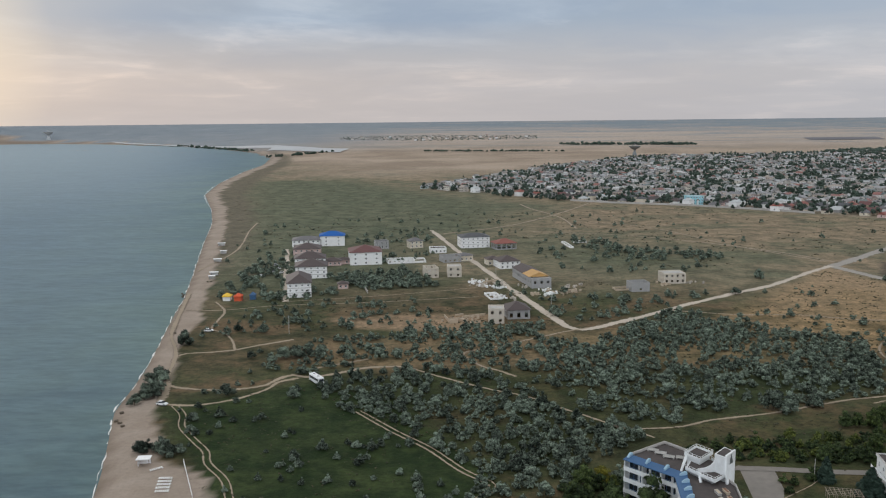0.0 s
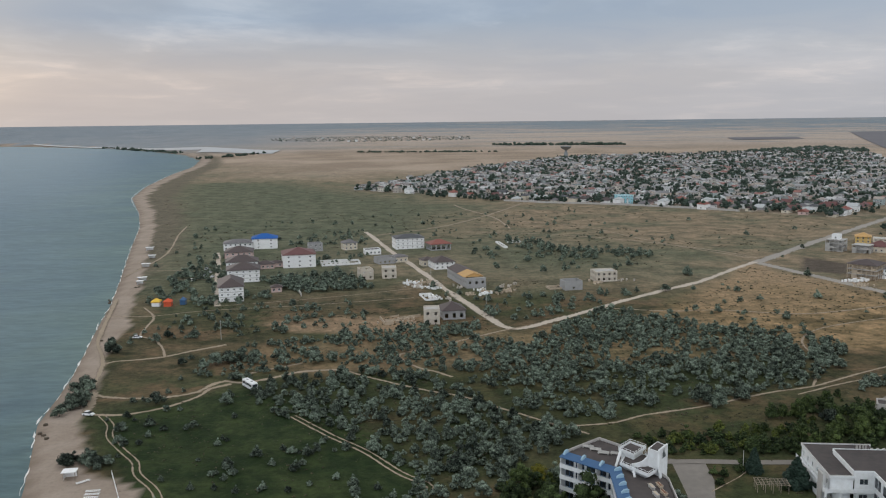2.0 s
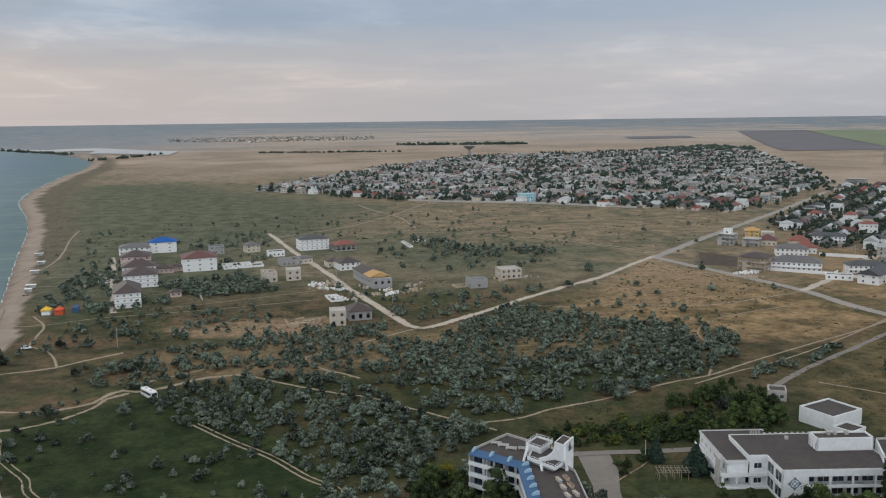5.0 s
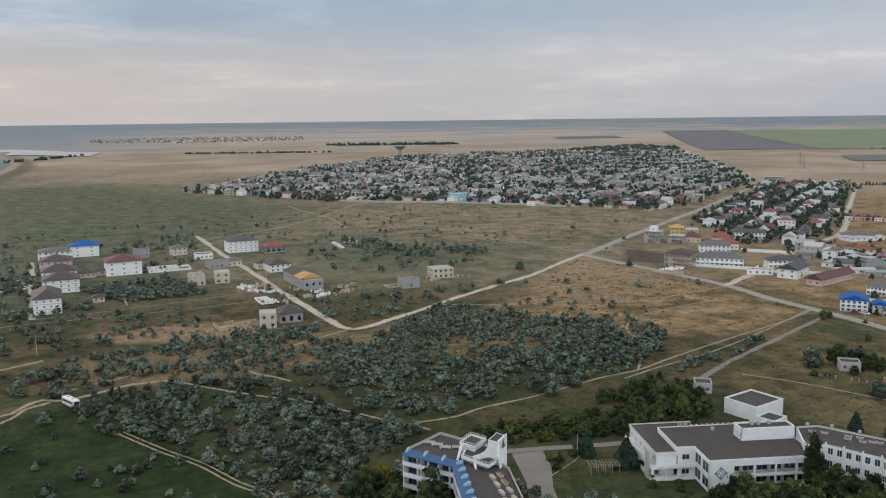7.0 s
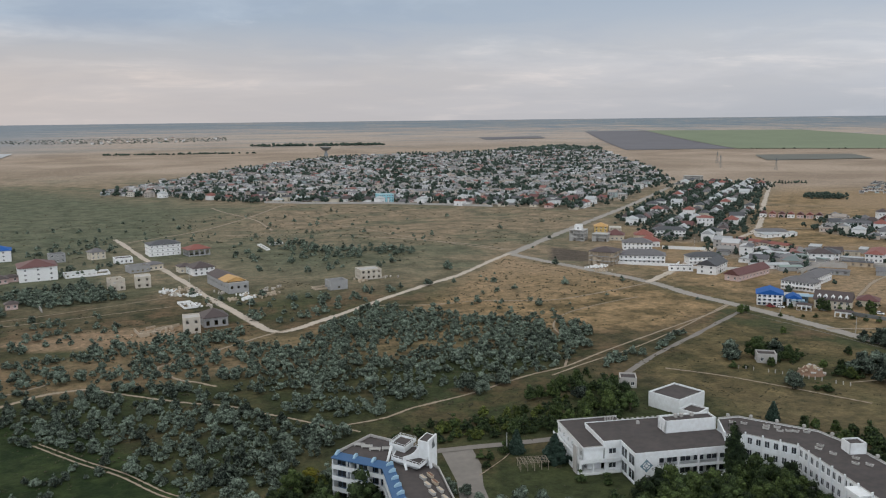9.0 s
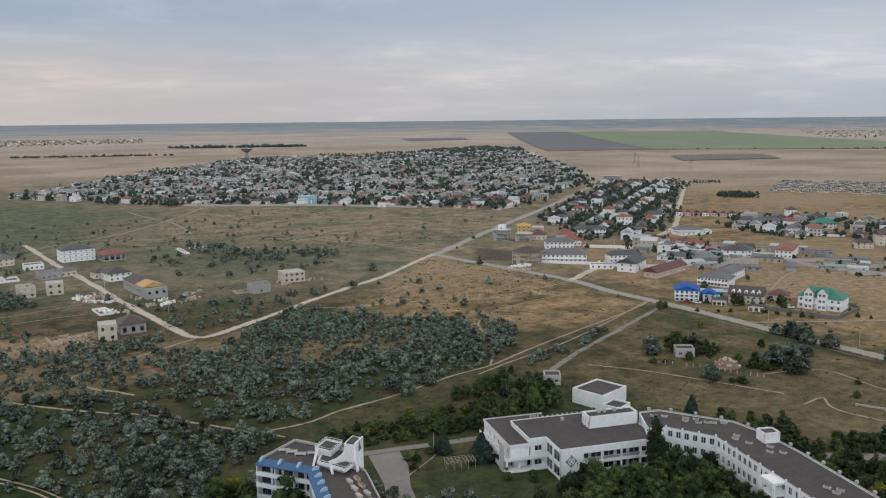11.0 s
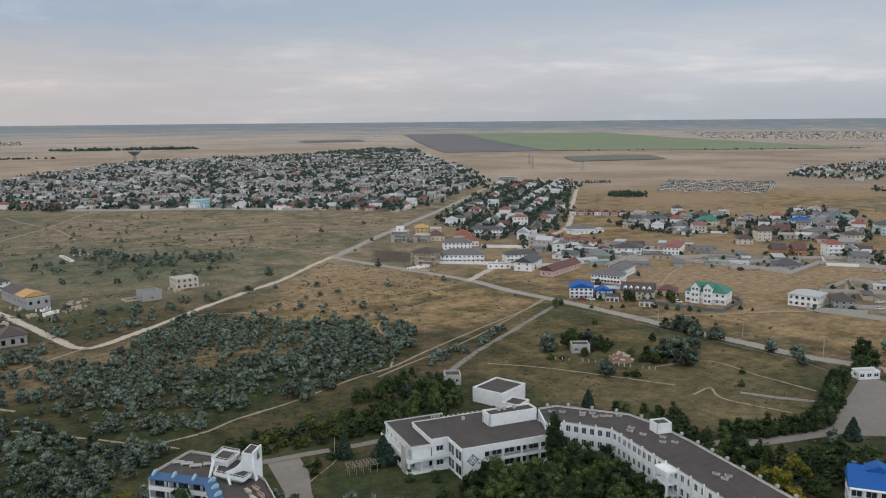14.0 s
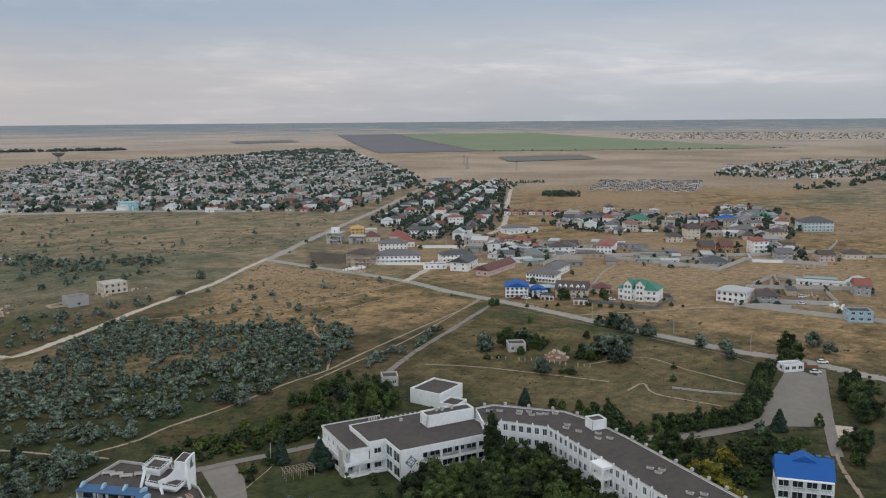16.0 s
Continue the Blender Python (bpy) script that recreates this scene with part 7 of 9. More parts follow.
def grow_olives():
    near = BEACH_SHRUBS + ROADSIDE_SHRUBS + [(x, y, q * 1.2) for x, y, q in FIELD_SHRUBS]
    near += scatter(OLIVE_1, 165, 0.6, 1.1, 1, 0.0, 2.0, 2.25)
    near += scatter(LAWN, 62, 0.35, 0.85, 2, 0.2, 2.0)
    rnd = random.Random(3)
    for x, y, s in near:
        put(OLIVE_KINDS, x, y, s, rnd)
    rest = scatter(OLIVE_1, 180, 0.35, 0.9, 4, 0.0, 2.0, 2.1) + scatter(OLIVE_2, 760, 0.4, 1.35, 5, 0.07, 2.0, 2.15) + scatter(CORE, 40, 0.6, 1.3, 18) + scatter([(120, 395), (190, 440), (230, 360), (196, 335)], 26, 0.3, 1.1, 41, 0.1) + scatter([(-73, 531), (-44, 490), (-3, 498), (-23, 553), (-50, 545)], 95, 0.7, 1.5, 6) + scatter([(-130, 470), (-95, 470), (-100, 600), (-132, 600)], 40, 0.5, 1.4, 43) + scatter([(-42, 578), (-11, 610), (-2, 640), (-30, 640), (-60, 600)], 26, 0.5, 1.2, 44) + scatter([(-60, 640), (0, 690), (-20, 760), (-90, 720)], 40, 0.4, 1.2, 45) + scatter([(-100, 462), (-98, 480), (-62, 492), (-60, 478)], 14, 0.6, 1.4, 46) + scatter(OLIVE_4, 60, 0.8, 1.5, 7, 0.2)
    rest += scatter([(40, 330), (60, 266), (110, 280), (160, 297), (165, 305), (120, 300), (88, 306)], 70, 0.35, 1.1, 19, 0.0, 2.0) + scatter([(176, 282), (240, 316), (236, 322), (172, 288)], 22, 0.5, 1.2, 20, 0.0, 1.2, 1.2)
    rest += scatter([(60, 318), (110, 302), (165, 305), (196, 340), (150, 395), (114, 425), (72, 386), (60, 345)], 150, 0.45, 1.25, 51, 0.0, 2.0, 2.3) + scatter([(75, 402), (108, 432), (150, 468), (112, 472), (82, 432)], 26, 0.5, 1.2, 52, 0.0, 3.0, 2.2)
    rest += scatter([(18, 328), (40, 288), (62, 262), (90, 282), (110, 300), (60, 318), (28, 332)], 75, 0.4, 1.15, 53, 0.0, 2.0, 2.0)
    rest += scatter(GRASSY, 14, 0.3, 0.9, 8, 0.1) + scatter(PLAIN, 150, 0.3, 1.1, 9, 0.35) + scatter(MIDDLE, 60, 0.4, 1.1, 11, 0.2) + scatter([(-75, 340), (-20, 338), (-55, 318), (-90, 300)], 26, 0.4, 0.9, 12, 0.1)
    rest += scatter([(12, 208), (30, 221), (48, 238), (62, 254), (52, 260), (30, 242), (8, 229)], 40, 0.5, 1.2, 47, 0.0, 1.6, 1.4) + scatter([(-16, 205), (8, 205), (30, 214), (44, 226), (36, 232), (14, 220)], 22, 0.5, 1.2, 48)
    rest += scatter([(196, 368), (200, 338), (174, 303), (146, 286), (124, 283), (130, 300), (165, 320), (178, 362)], 60, 0.5, 1.3, 49, 0.0, 1.6, 1.7)
    rest += scatter([(-130, 500), (-125, 620), (-95, 610), (-95, 500)], 40, 0.6, 1.3, 13) + scatter([(20, 440), (30, 500), (110, 470), (95, 425), (66, 402)], 30, 0.5, 1.3, 14, 0.2)
    rest += scatter([(75, 690), (60, 560), (110, 530), (190, 560), (200, 600)], 40, 0.5, 1.3, 15, 0.1) + scatter([(-120, 385), (-100, 470), (-70, 440), (-60, 390)], 30, 0.4, 1.0, 16)
    rest += scatter([(300, 520), (380, 700), (250, 900), (100, 1000), (150, 760), (240, 600)], 14, 0.5, 1.0, 17)
    v, f = [], []
    kinds = [leaf_cloud(random.Random(100 + i), plan_shrub(random.Random(100 + i), 5.4, 4.4), 90, 0.27, 0.8, 13) for i in range(8)]
    for x, y, s in rest:
        a, b = kinds[rnd.randrange(8)]
        t, h = rnd.random() * 6.28, s * (0.85 + 0.3 * rnd.random())
        c, q = math.cos(t) * s, math.sin(t) * s
        n = len(v)
        v += [(x + c * p[0] - q * p[1], y + q * p[0] + c * p[1], p[2] * h) for p in a]
        f += [tuple(j + n for j in k) for k in b]
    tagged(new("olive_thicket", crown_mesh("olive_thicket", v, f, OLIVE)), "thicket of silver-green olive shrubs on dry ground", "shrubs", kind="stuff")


grow_olives()


COURT_TREES = [(52, 198.5, 1.5), (49, 194, 1.0), (44, 213, 0.6), (121, 179, 0.95), (126, 180, 0.95), (130, 181, 0.95), (133, 176, 1.0), (138, 174, 1.0), (141, 180, 0.6), (146, 176, 0.9), (150, 170, 1.0), (153, 164, 0.9),
               (147, 163, 1.0), (142, 168, 0.9), (151, 156, 0.9), (144, 157, 0.8), (108, 172, 1.0), (126, 172, 1.0), (138, 166, 1.0), (133, 165, 0.9), (150, 180, 0.7)]
GROVE_TREES = [(156, 240, 1.0), (152, 245, 0.9), (148, 241, 0.8), (154, 252, 0.8), (144, 246, 0.8), (140, 242, 0.8), (138, 262, 0.8), (133, 262, 0.7), (129, 262, 0.7), (150, 262, 0.8), (145, 268, 0.8), (157, 258, 0.9),
               (160, 250, 0.9), (136, 236, 0.8), (130, 235, 0.7), (122, 234, 0.7), (128, 240, 0.8), (115, 238, 0.7), (110, 234, 0.7)]
FIELD_TREES = [(186, 196, 0.7), (182, 186, 0.7), (190, 192, 0.8), (194, 186, 0.8), (192, 178, 0.7), (186, 172, 0.7), (184, 162, 0.8), (182, 152, 0.8), (180, 144, 0.8), (178, 134, 0.8), (176, 124, 0.7), (208, 128, 0.9),
               (214, 132, 0.9), (216, 122, 0.9), (220, 128, 1.0), (196, 128, 0.6), (232, 118, 0.8), (318, 192, 1.3), (315, 186, 1.0), (306, 186, 0.9), (243, 279, 1.1), (238, 276, 0.9), (234.5, 262, 0.45), (247, 266, 0.7),
               (250, 270, 0.65), (254, 246, 0.65), (251, 252, 0.55), (275, 263, 0.5), (197.5, 205, 0.5), (200, 203, 0.45), (206, 194, 0.6), (209, 190, 0.7), (203, 198, 0.5)]


def grow_park():
    rnd = random.Random(21)
    for x, y, s in COURT_TREES + GROVE_TREES + FIELD_TREES:
        put(GREEN_KINDS, x, y, s, rnd)
    court = [(117, 177), (124, 181), (136, 180), (148, 178), (155, 172), (157, 165), (153, 146), (147, 122), (120, 128), (104, 150), (108, 170)]
    for x, y, q in scatter(court, 76, 0.7, 1.05, 22, 0.0, 2.6, 2.2):
        put(GREEN_KINDS if rnd.random() < 0.85 else LIME_KINDS, x, y, q, rnd)
    strip = [(62, 230), (80, 248), (100, 250), (128, 254), (150, 278), (164, 281), (164, 262), (158, 238), (140, 228), (120, 231), (100, 234), (80, 235)]
    for x, y, q in scatter(strip, 48, 0.5, 1.0, 23, 0.0, 3.0):
        put(GREEN_KINDS if x > 128 and rnd.random() < 0.5 else (LIME_KINDS if rnd.random() < 0.55 else BUSH_KINDS), x, y, q * (0.72 if x > 128 else 1.0), rnd)
    for x, y, q in scatter([(30, 205), (33, 216), (46, 220), (46, 209), (49, 197), (46, 180), (34, 190)], 34, 0.6, 0.95, 24):
        put(GREEN_KINDS if rnd.random() < 0.35 else (LIME_KINDS if rnd.random() < 0.6 else BUSH_KINDS), x, y, q, rnd)
    for x, y, q in scatter([(184, 180), (188, 168), (184, 156), (180, 140), (182, 152), (190, 152), (198, 156), (210, 146), (204, 160)], 34, 0.5, 0.9, 25):
        put(GREEN_KINDS if rnd.random() < 0.6 else BUSH_KINDS, x, y, q, rnd)
    for x, y in ((157.5, 181), (160, 177), (161, 171), (159.5, 166), (158.5, 160), (157, 155), (155.5, 148), (154, 141), (153, 134), (151, 127), (149.5, 120), (154, 176), (155, 169), (153, 161)):
        put(GREEN_KINDS, x, y, 0.8 + 0.15 * rnd.random(), rnd)
    for i in range(64):  # the dark hedge row along the car park
        t = i / 63
        line = smooth_line([(210, 169), (222, 164), (237, 159), (252, 163), (262, 169), (278, 178), (293, 184)], 1.0)
        p = line[int(t * (len(line) - 1))]
        put(GREEN_KINDS[:3], p[0] + rnd.uniform(-1.5, 1.5), p[1] + rnd.uniform(-1.0, 2.0), 0.58 + 0.2 * rnd.random(), rnd)
    for i in range(26):
        t = i / 25
        put(GREEN_KINDS[:3], 298 - 32 * t + rnd.uniform(-1, 5), 159 - 23 * t - rnd.uniform(0, 6), 0.65 + 0.3 * rnd.random(), rnd)
    for x, y in ((241, 126.5), (245, 124.5), (249, 124), (243, 122), (247, 127.5), (252, 126)):
        put(GREEN_KINDS[:3], x, y, 0.6 + 0.15 * rnd.random(), rnd)
    for x, y in ((284, 128), (292, 138), (276, 124), (300, 146), (306, 152)):
        put(BUSH_KINDS, x, y, 0.9 + 0.4 * rnd.random(), rnd)
    for x, y in ((80, 250), (88, 250), (95, 248), (99, 244), (104, 246), (92, 240), (86, 240), (110, 243), (98, 236), (105, 238), (74, 243), (70, 238), (90, 246), (113, 246), (118, 248), (102, 242), (112, 240), (66, 230), (72, 234)):
        put(LIME_KINDS if rnd.random() < 0.6 else BUSH_KINDS, x, y, 0.8 + 0.3 * rnd.random(), rnd)
    for x, y in ((92, 214), (95, 219), (93, 221), (101, 222), (112, 214), (108, 209), (118, 192), (112, 196), (104, 226), (120, 196), (198, 160), (205, 156), (212, 152), (222, 148), (230, 145), (218, 140), (208, 145), (200, 150), (226, 136), (235, 140), (246, 150), (228, 165), (255, 200), (232, 232), (268, 210)):
        put(BUSH_KINDS, x, y, 0.6 + 0.5 * rnd.random(), rnd)
    for x, y in ((193, 140), (190, 136), (203, 139), (187, 130), (184, 124), (192, 143), (204, 142), (181, 117), (43, 221)):
        put(GOLD_KINDS, x, y, 1.05 + 0.35 * rnd.random(), rnd)
    for x, y, s in ((76, 203, 1.0), (81, 193, 0.9), (86, 191, 1.0), (91, 190, 1.1), (80, 200, 0.8), (52, 222, 1.0), (48, 222, 1.0), (56, 226, 0.9), (146, 256, 1.3), (96, 188, 0.9), (101, 182, 1.0), (231, 148, 1.3), (186, 180, 0.8)):
        put(OLIVE_KINDS, x, y, s, rnd)
    conifer(104.4, 220.8, 8.0, 5.0, "dark spruce beside the park path")
    conifer(112.0, 211.0, 9.0, 8.0, "broad bluish spruce by the white block")
    conifer(239.9, 147.4, 7.5, 5.4, "bluish spruce at the edge of the car park")
    conifer(193.0, 214.0, 7.0, 4.6, "dark pointed spruce behind the long wing")
    put(GREEN_KINDS, 253, 141.5, 0.55, rnd)
    for x, y, q in ((232, 230, 1.1), (229.5, 233, 0.8), (219.7, 266, 1.0), (224, 264, 0.7)):
        put(BUSH_KINDS, x, y, q, rnd)
    put([LIME_KINDS[0]], 251, 238, 1.2, rnd)
    put([LIME_KINDS[1]], 252.5, 240, 1.1, rnd)
    poplar(148.3, 178.5, 17.5, 6.2)


grow_park()


UNDER_GROVE = [(66, 234), (84, 246), (104, 250), (128, 254), (150, 276), (160, 270), (158, 240), (140, 230), (118, 233), (96, 236), (78, 237)]
UNDER_WING_BACK = [(182, 198), (214, 186), (206, 172), (190, 150), (178, 120), (184, 118), (200, 150), (186, 176)]
UNDER_HEDGE = [(210, 172), (237, 163), (262, 172), (293, 187), (294, 183), (262, 166), (237, 157), (211, 166)]
UNDER_BLOCK_SIDE = [(30, 200), (32, 218), (48, 224), (48, 206), (50, 190), (40, 184)]
UNDER_HOUSE_SIDE = [(188, 152), (226, 147), (233, 139), (215, 134), (200, 130), (190, 128)]
UNDER_HUT_SIDE = [(234, 262), (244, 284), (254, 281), (253, 262)]
UNDER_MOUND_SIDE = [(247, 242), (258, 250), (264, 240), (254, 235)]


def undergrowth():
    """Low growth that fills the park between its trees."""
    rnd = random.Random(88)
    for name, label, mat, areas, seed in (
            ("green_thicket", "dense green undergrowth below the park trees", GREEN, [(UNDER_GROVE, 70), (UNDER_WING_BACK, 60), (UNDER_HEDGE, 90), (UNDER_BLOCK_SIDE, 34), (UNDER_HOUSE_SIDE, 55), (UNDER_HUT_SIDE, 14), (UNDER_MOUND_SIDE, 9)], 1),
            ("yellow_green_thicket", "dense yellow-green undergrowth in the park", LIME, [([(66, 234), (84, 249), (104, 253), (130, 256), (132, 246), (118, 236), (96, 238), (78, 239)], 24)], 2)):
        v, f = [], []
        kinds = [leaf_cloud(random.Random(400 + 10 * seed + i), plan_shrub(random.Random(400 + 10 * seed + i), 4.6, 3.6), 120, 0.26, 0.8, 16) for i in range(5)]
        for k, (area, n) in enumerate(areas):
            for x, y, s in scatter(area, n, 0.55, 1.15, 90 + 10 * seed + k, 0.0, 1.5, 1.15):
                a, b = kinds[rnd.randrange(5)]
                t = rnd.random() * 6.28
                c, q = math.cos(t) * s, math.sin(t) * s
                m = len(v)
                v += [(x + c * p[0] - q * p[1], y + q * p[0] + c * p[1], p[2] * s) for p in a]
                f += [tuple(j + m for j in w) for w in b]
        tagged(new(name, crown_mesh(name, v, f, mat)), label, "undergrowth", kind="stuff")


undergrowth()


def dry_tufts():
    """Weeds and low scrub that dot the dry plain and the fields."""
    rnd = random.Random(77)
    weeds = leafage("dry_weeds", (0.044, 0.044, 0.026), (0.150, 0.126, 0.070))
    v, f = [], []
    for area, n, lo, hi in ((MEADOW, 520, 0.4, 1.2), (PLAIN, 800, 0.4, 1.2), (GRASSY, 620, 0.25, 0.8), (STRAW, 300, 0.25, 0.8), (GRASS_R, 700, 0.18, 0.6), (OLIVES, 1300, 0.2, 0.7), (LUSH, 420, 0.15, 0.5), (WORN, 900, 0.3, 1.0), (MIDDLE, 420, 0.25, 0.9), (OLIVE_1, 500, 0.2, 0.7), (PARK, 420, 0.2, 0.7), (LUSH_3, 160, 0.25, 0.8),
                            ([(250, 560), (380, 690), (440, 790), (280, 940), (150, 1000), (120, 760)], 380, 0.5, 1.5), ([(-20, 395), (30, 500), (110, 520), (130, 440), (70, 400)], 220, 0.3, 0.9)):
        xs, ys = [p[0] for p in area], [p[1] for p in area]
        X, Y = np.array([rnd.uniform(min(xs), max(xs)) for _ in range(n * 3)]), np.array([rnd.uniform(min(ys), max(ys)) for _ in range(n * 3)])
        ok = inside(X, Y, area)
        for x, y in list(zip(X[ok], Y[ok]))[:n]:
            if noise.noise((x * 0.02, y * 0.02, 5.0)) + 0.35 * rnd.random() < -0.05:
                continue
            r = rnd.uniform(lo, hi)
            for _ in range(rnd.randint(1, 3)):
                clump(v, f, rnd, x + rnd.gauss(0, r), y + rnd.gauss(0, r), float(land(x, y)) + 0.1, r * rnd.uniform(0.4, 0.9), 0.55)
    tagged(new("dry_weeds", crown_mesh("dry_weeds", v, f, weeds)), "tufts of dry weeds dotting the grassland", "weeds", kind="stuff")


dry_tufts()


# ---- the town ----
VILLAGE = [(1206, 864), (1227, 737), (1389, 670), (1870, 903), (1709, 1001), (1428, 987)]
ALLOT = [(845, 804), (928, 693), (1100, 807), (1004, 930)]
FAR_1 = [(2777, 2476), (3120, 2132), (3312, 1602), (2958, 1430), (2636, 1800), (2502, 2120)]
FAR_2 = [(-427, 3558), (-77, 3640), (392, 3536), (364, 3280), (-68, 3209), (-401, 3342)]


def lots(outline, angle, street, plot, seed, keep=0.9, jitter=2.0):
    """House plots along parallel streets inside an outline."""
    rnd = random.Random(seed)
    c, s = math.cos(radians(angle)), math.sin(radians(angle))
    uv = [(c * x + s * y, -s * x + c * y) for x, y in outline]
    out = []
    v, row = min(q[1] for q in uv), 0
    while v < max(q[1] for q in uv):
        u = min(q[0] for q in uv)
        while u < max(q[0] for q in uv):
            x, y = c * u - s * v, s * u + c * v
            if rnd.random() < keep:
                out.append((x + rnd.uniform(-jitter, jitter), y + rnd.uniform(-jitter, jitter), angle + rnd.choice((0, 90)) + rnd.uniform(-4, 4)))
            u += plot * rnd.uniform(0.8, 1.3)
        row += 1
        v += street * (0.62 if row % 2 else 1.0)
    ok = inside(np.array([p[0] for p in out]), np.array([p[1] for p in out]), outline)
    return [p for p, k in zip(out, ok) if k]


def plain_house(sh_wall, sh_roof, sh_win, rnd, m, w, d, h, kind, rise):
    a, b = w / 2, d / 2
    sh_wall.box(-a, a, -b, b, -0.5, h, m)
    r = roof_shape("hip" if kind == "hip" else "gable", w, d, h + 0.02, rise, 0.4)
    n = len(sh_roof.v)
    sh_roof.v += [tuple(m @ Vector(p)) for p in r.v]
    sh_roof.f += [tuple(i + n for i in f) for f in r.f]
    sh_roof.k += r.k
    if kind != "hip":
        for s in (-1, 1):
            k = len(sh_wall.v)
            sh_wall.v += [tuple(m @ Vector(p)) for p in ((s * a, -b, h), (s * a, b, h), (s * a, 0, h + rise * 0.93))]
            sh_wall.f.append((k, k + 1, k + 2))
            sh_wall.k.append(0)
    for z in ([1.0] if h < 4 else [1.0, 3.8]):
        for u in (-a * 0.55, a * 0.05, a * 0.6):
            for s in (-1, 1):
                sh_win.box(u - 0.5, u + 0.5, s * b - 0.06, s * b + 0.06, z, z + 1.3, m)
        for s in (-1, 1):
            sh_win.box(s * a - 0.06, s * a + 0.06, -0.6, 0.6, z, z + 1.3, m)


def town_kinds():
    kinds = []
    combos = [(WHITE, R_GREY, "hip", "white"), (CREAM, R_BROWN, "gable", "cream"), (WHITE, R_DARK, "gable", "white"), (BLOCK, R_GREY, "hip", "grey"), (PINK, R_BROWN, "hip", "pinkish"), (WHITE, R_PALE, "gable", "white"), (CREAM, R_GREY, "hip", "cream"), (SHELL, R_MAROON, "gable", "beige"), (CREAM, R_DARK, "hip", "cream"), (WHITE, R_BROWN, "hip", "white"), (BLOCK, R_PALE, "gable", "grey"), (WHITE, R_DARK, "hip", "white"), (WHITE, R_RED, "hip", "white"), (PINK, R_RED, "gable", "pinkish"), (CREAM, R_PALE, "hip", "cream"), (WHITE, R_PALE, "hip", "white")]
    names = {R_GREY.name: "grey", R_BROWN.name: "brown", R_DARK.name: "dark grey", R_RED.name: "red", R_PALE.name: "pale", R_MAROON.name: "dark red"}
    for i, (wall, roof, kind, word) in enumerate(combos):
        rnd = random.Random(200 + i)
        w, d, h = rnd.uniform(9, 14), rnd.uniform(7.5, 10), (3.0, 3.2, 5.4, 3.0, 3.2, 5.6, 2.8, 3.0, 5.4, 3.2, 2.6, 5.2, 5.4, 3.0, 3.2, 5.8)[i]
        ob = root("house", pose(0, 0, -500), "%s %s house with %s %s roof" % ("low" if h < 4 else "two-storey", word, names[roof.name], "hipped" if kind == "hip" else "gabled"), "house", "houses of the town")
        sw, sr, sn = Shape(), Shape(), Shape()
        plain_house(sw, sr, sn, rnd, pose(0, 0, 0), w, d, h, kind, rnd.uniform(2.6, 3.8))
        part("wall", sw, wall, ob)
        part("roof", sr, roof, ob)
        for j in range(0, len(sn.v), 8):
            q = Shape()
            q.v = sn.v[j:j + 8]
            q.f = [tuple(k - j for k in f) for f in sn.f[j // 8 * 6:j // 8 * 6 + 6]]
            q.k = [0] * 6
            if j // 8 in (0, 2, 4, 6):
                part("window", q, GLASS, ob)
        kinds.append(ob)
    return kinds


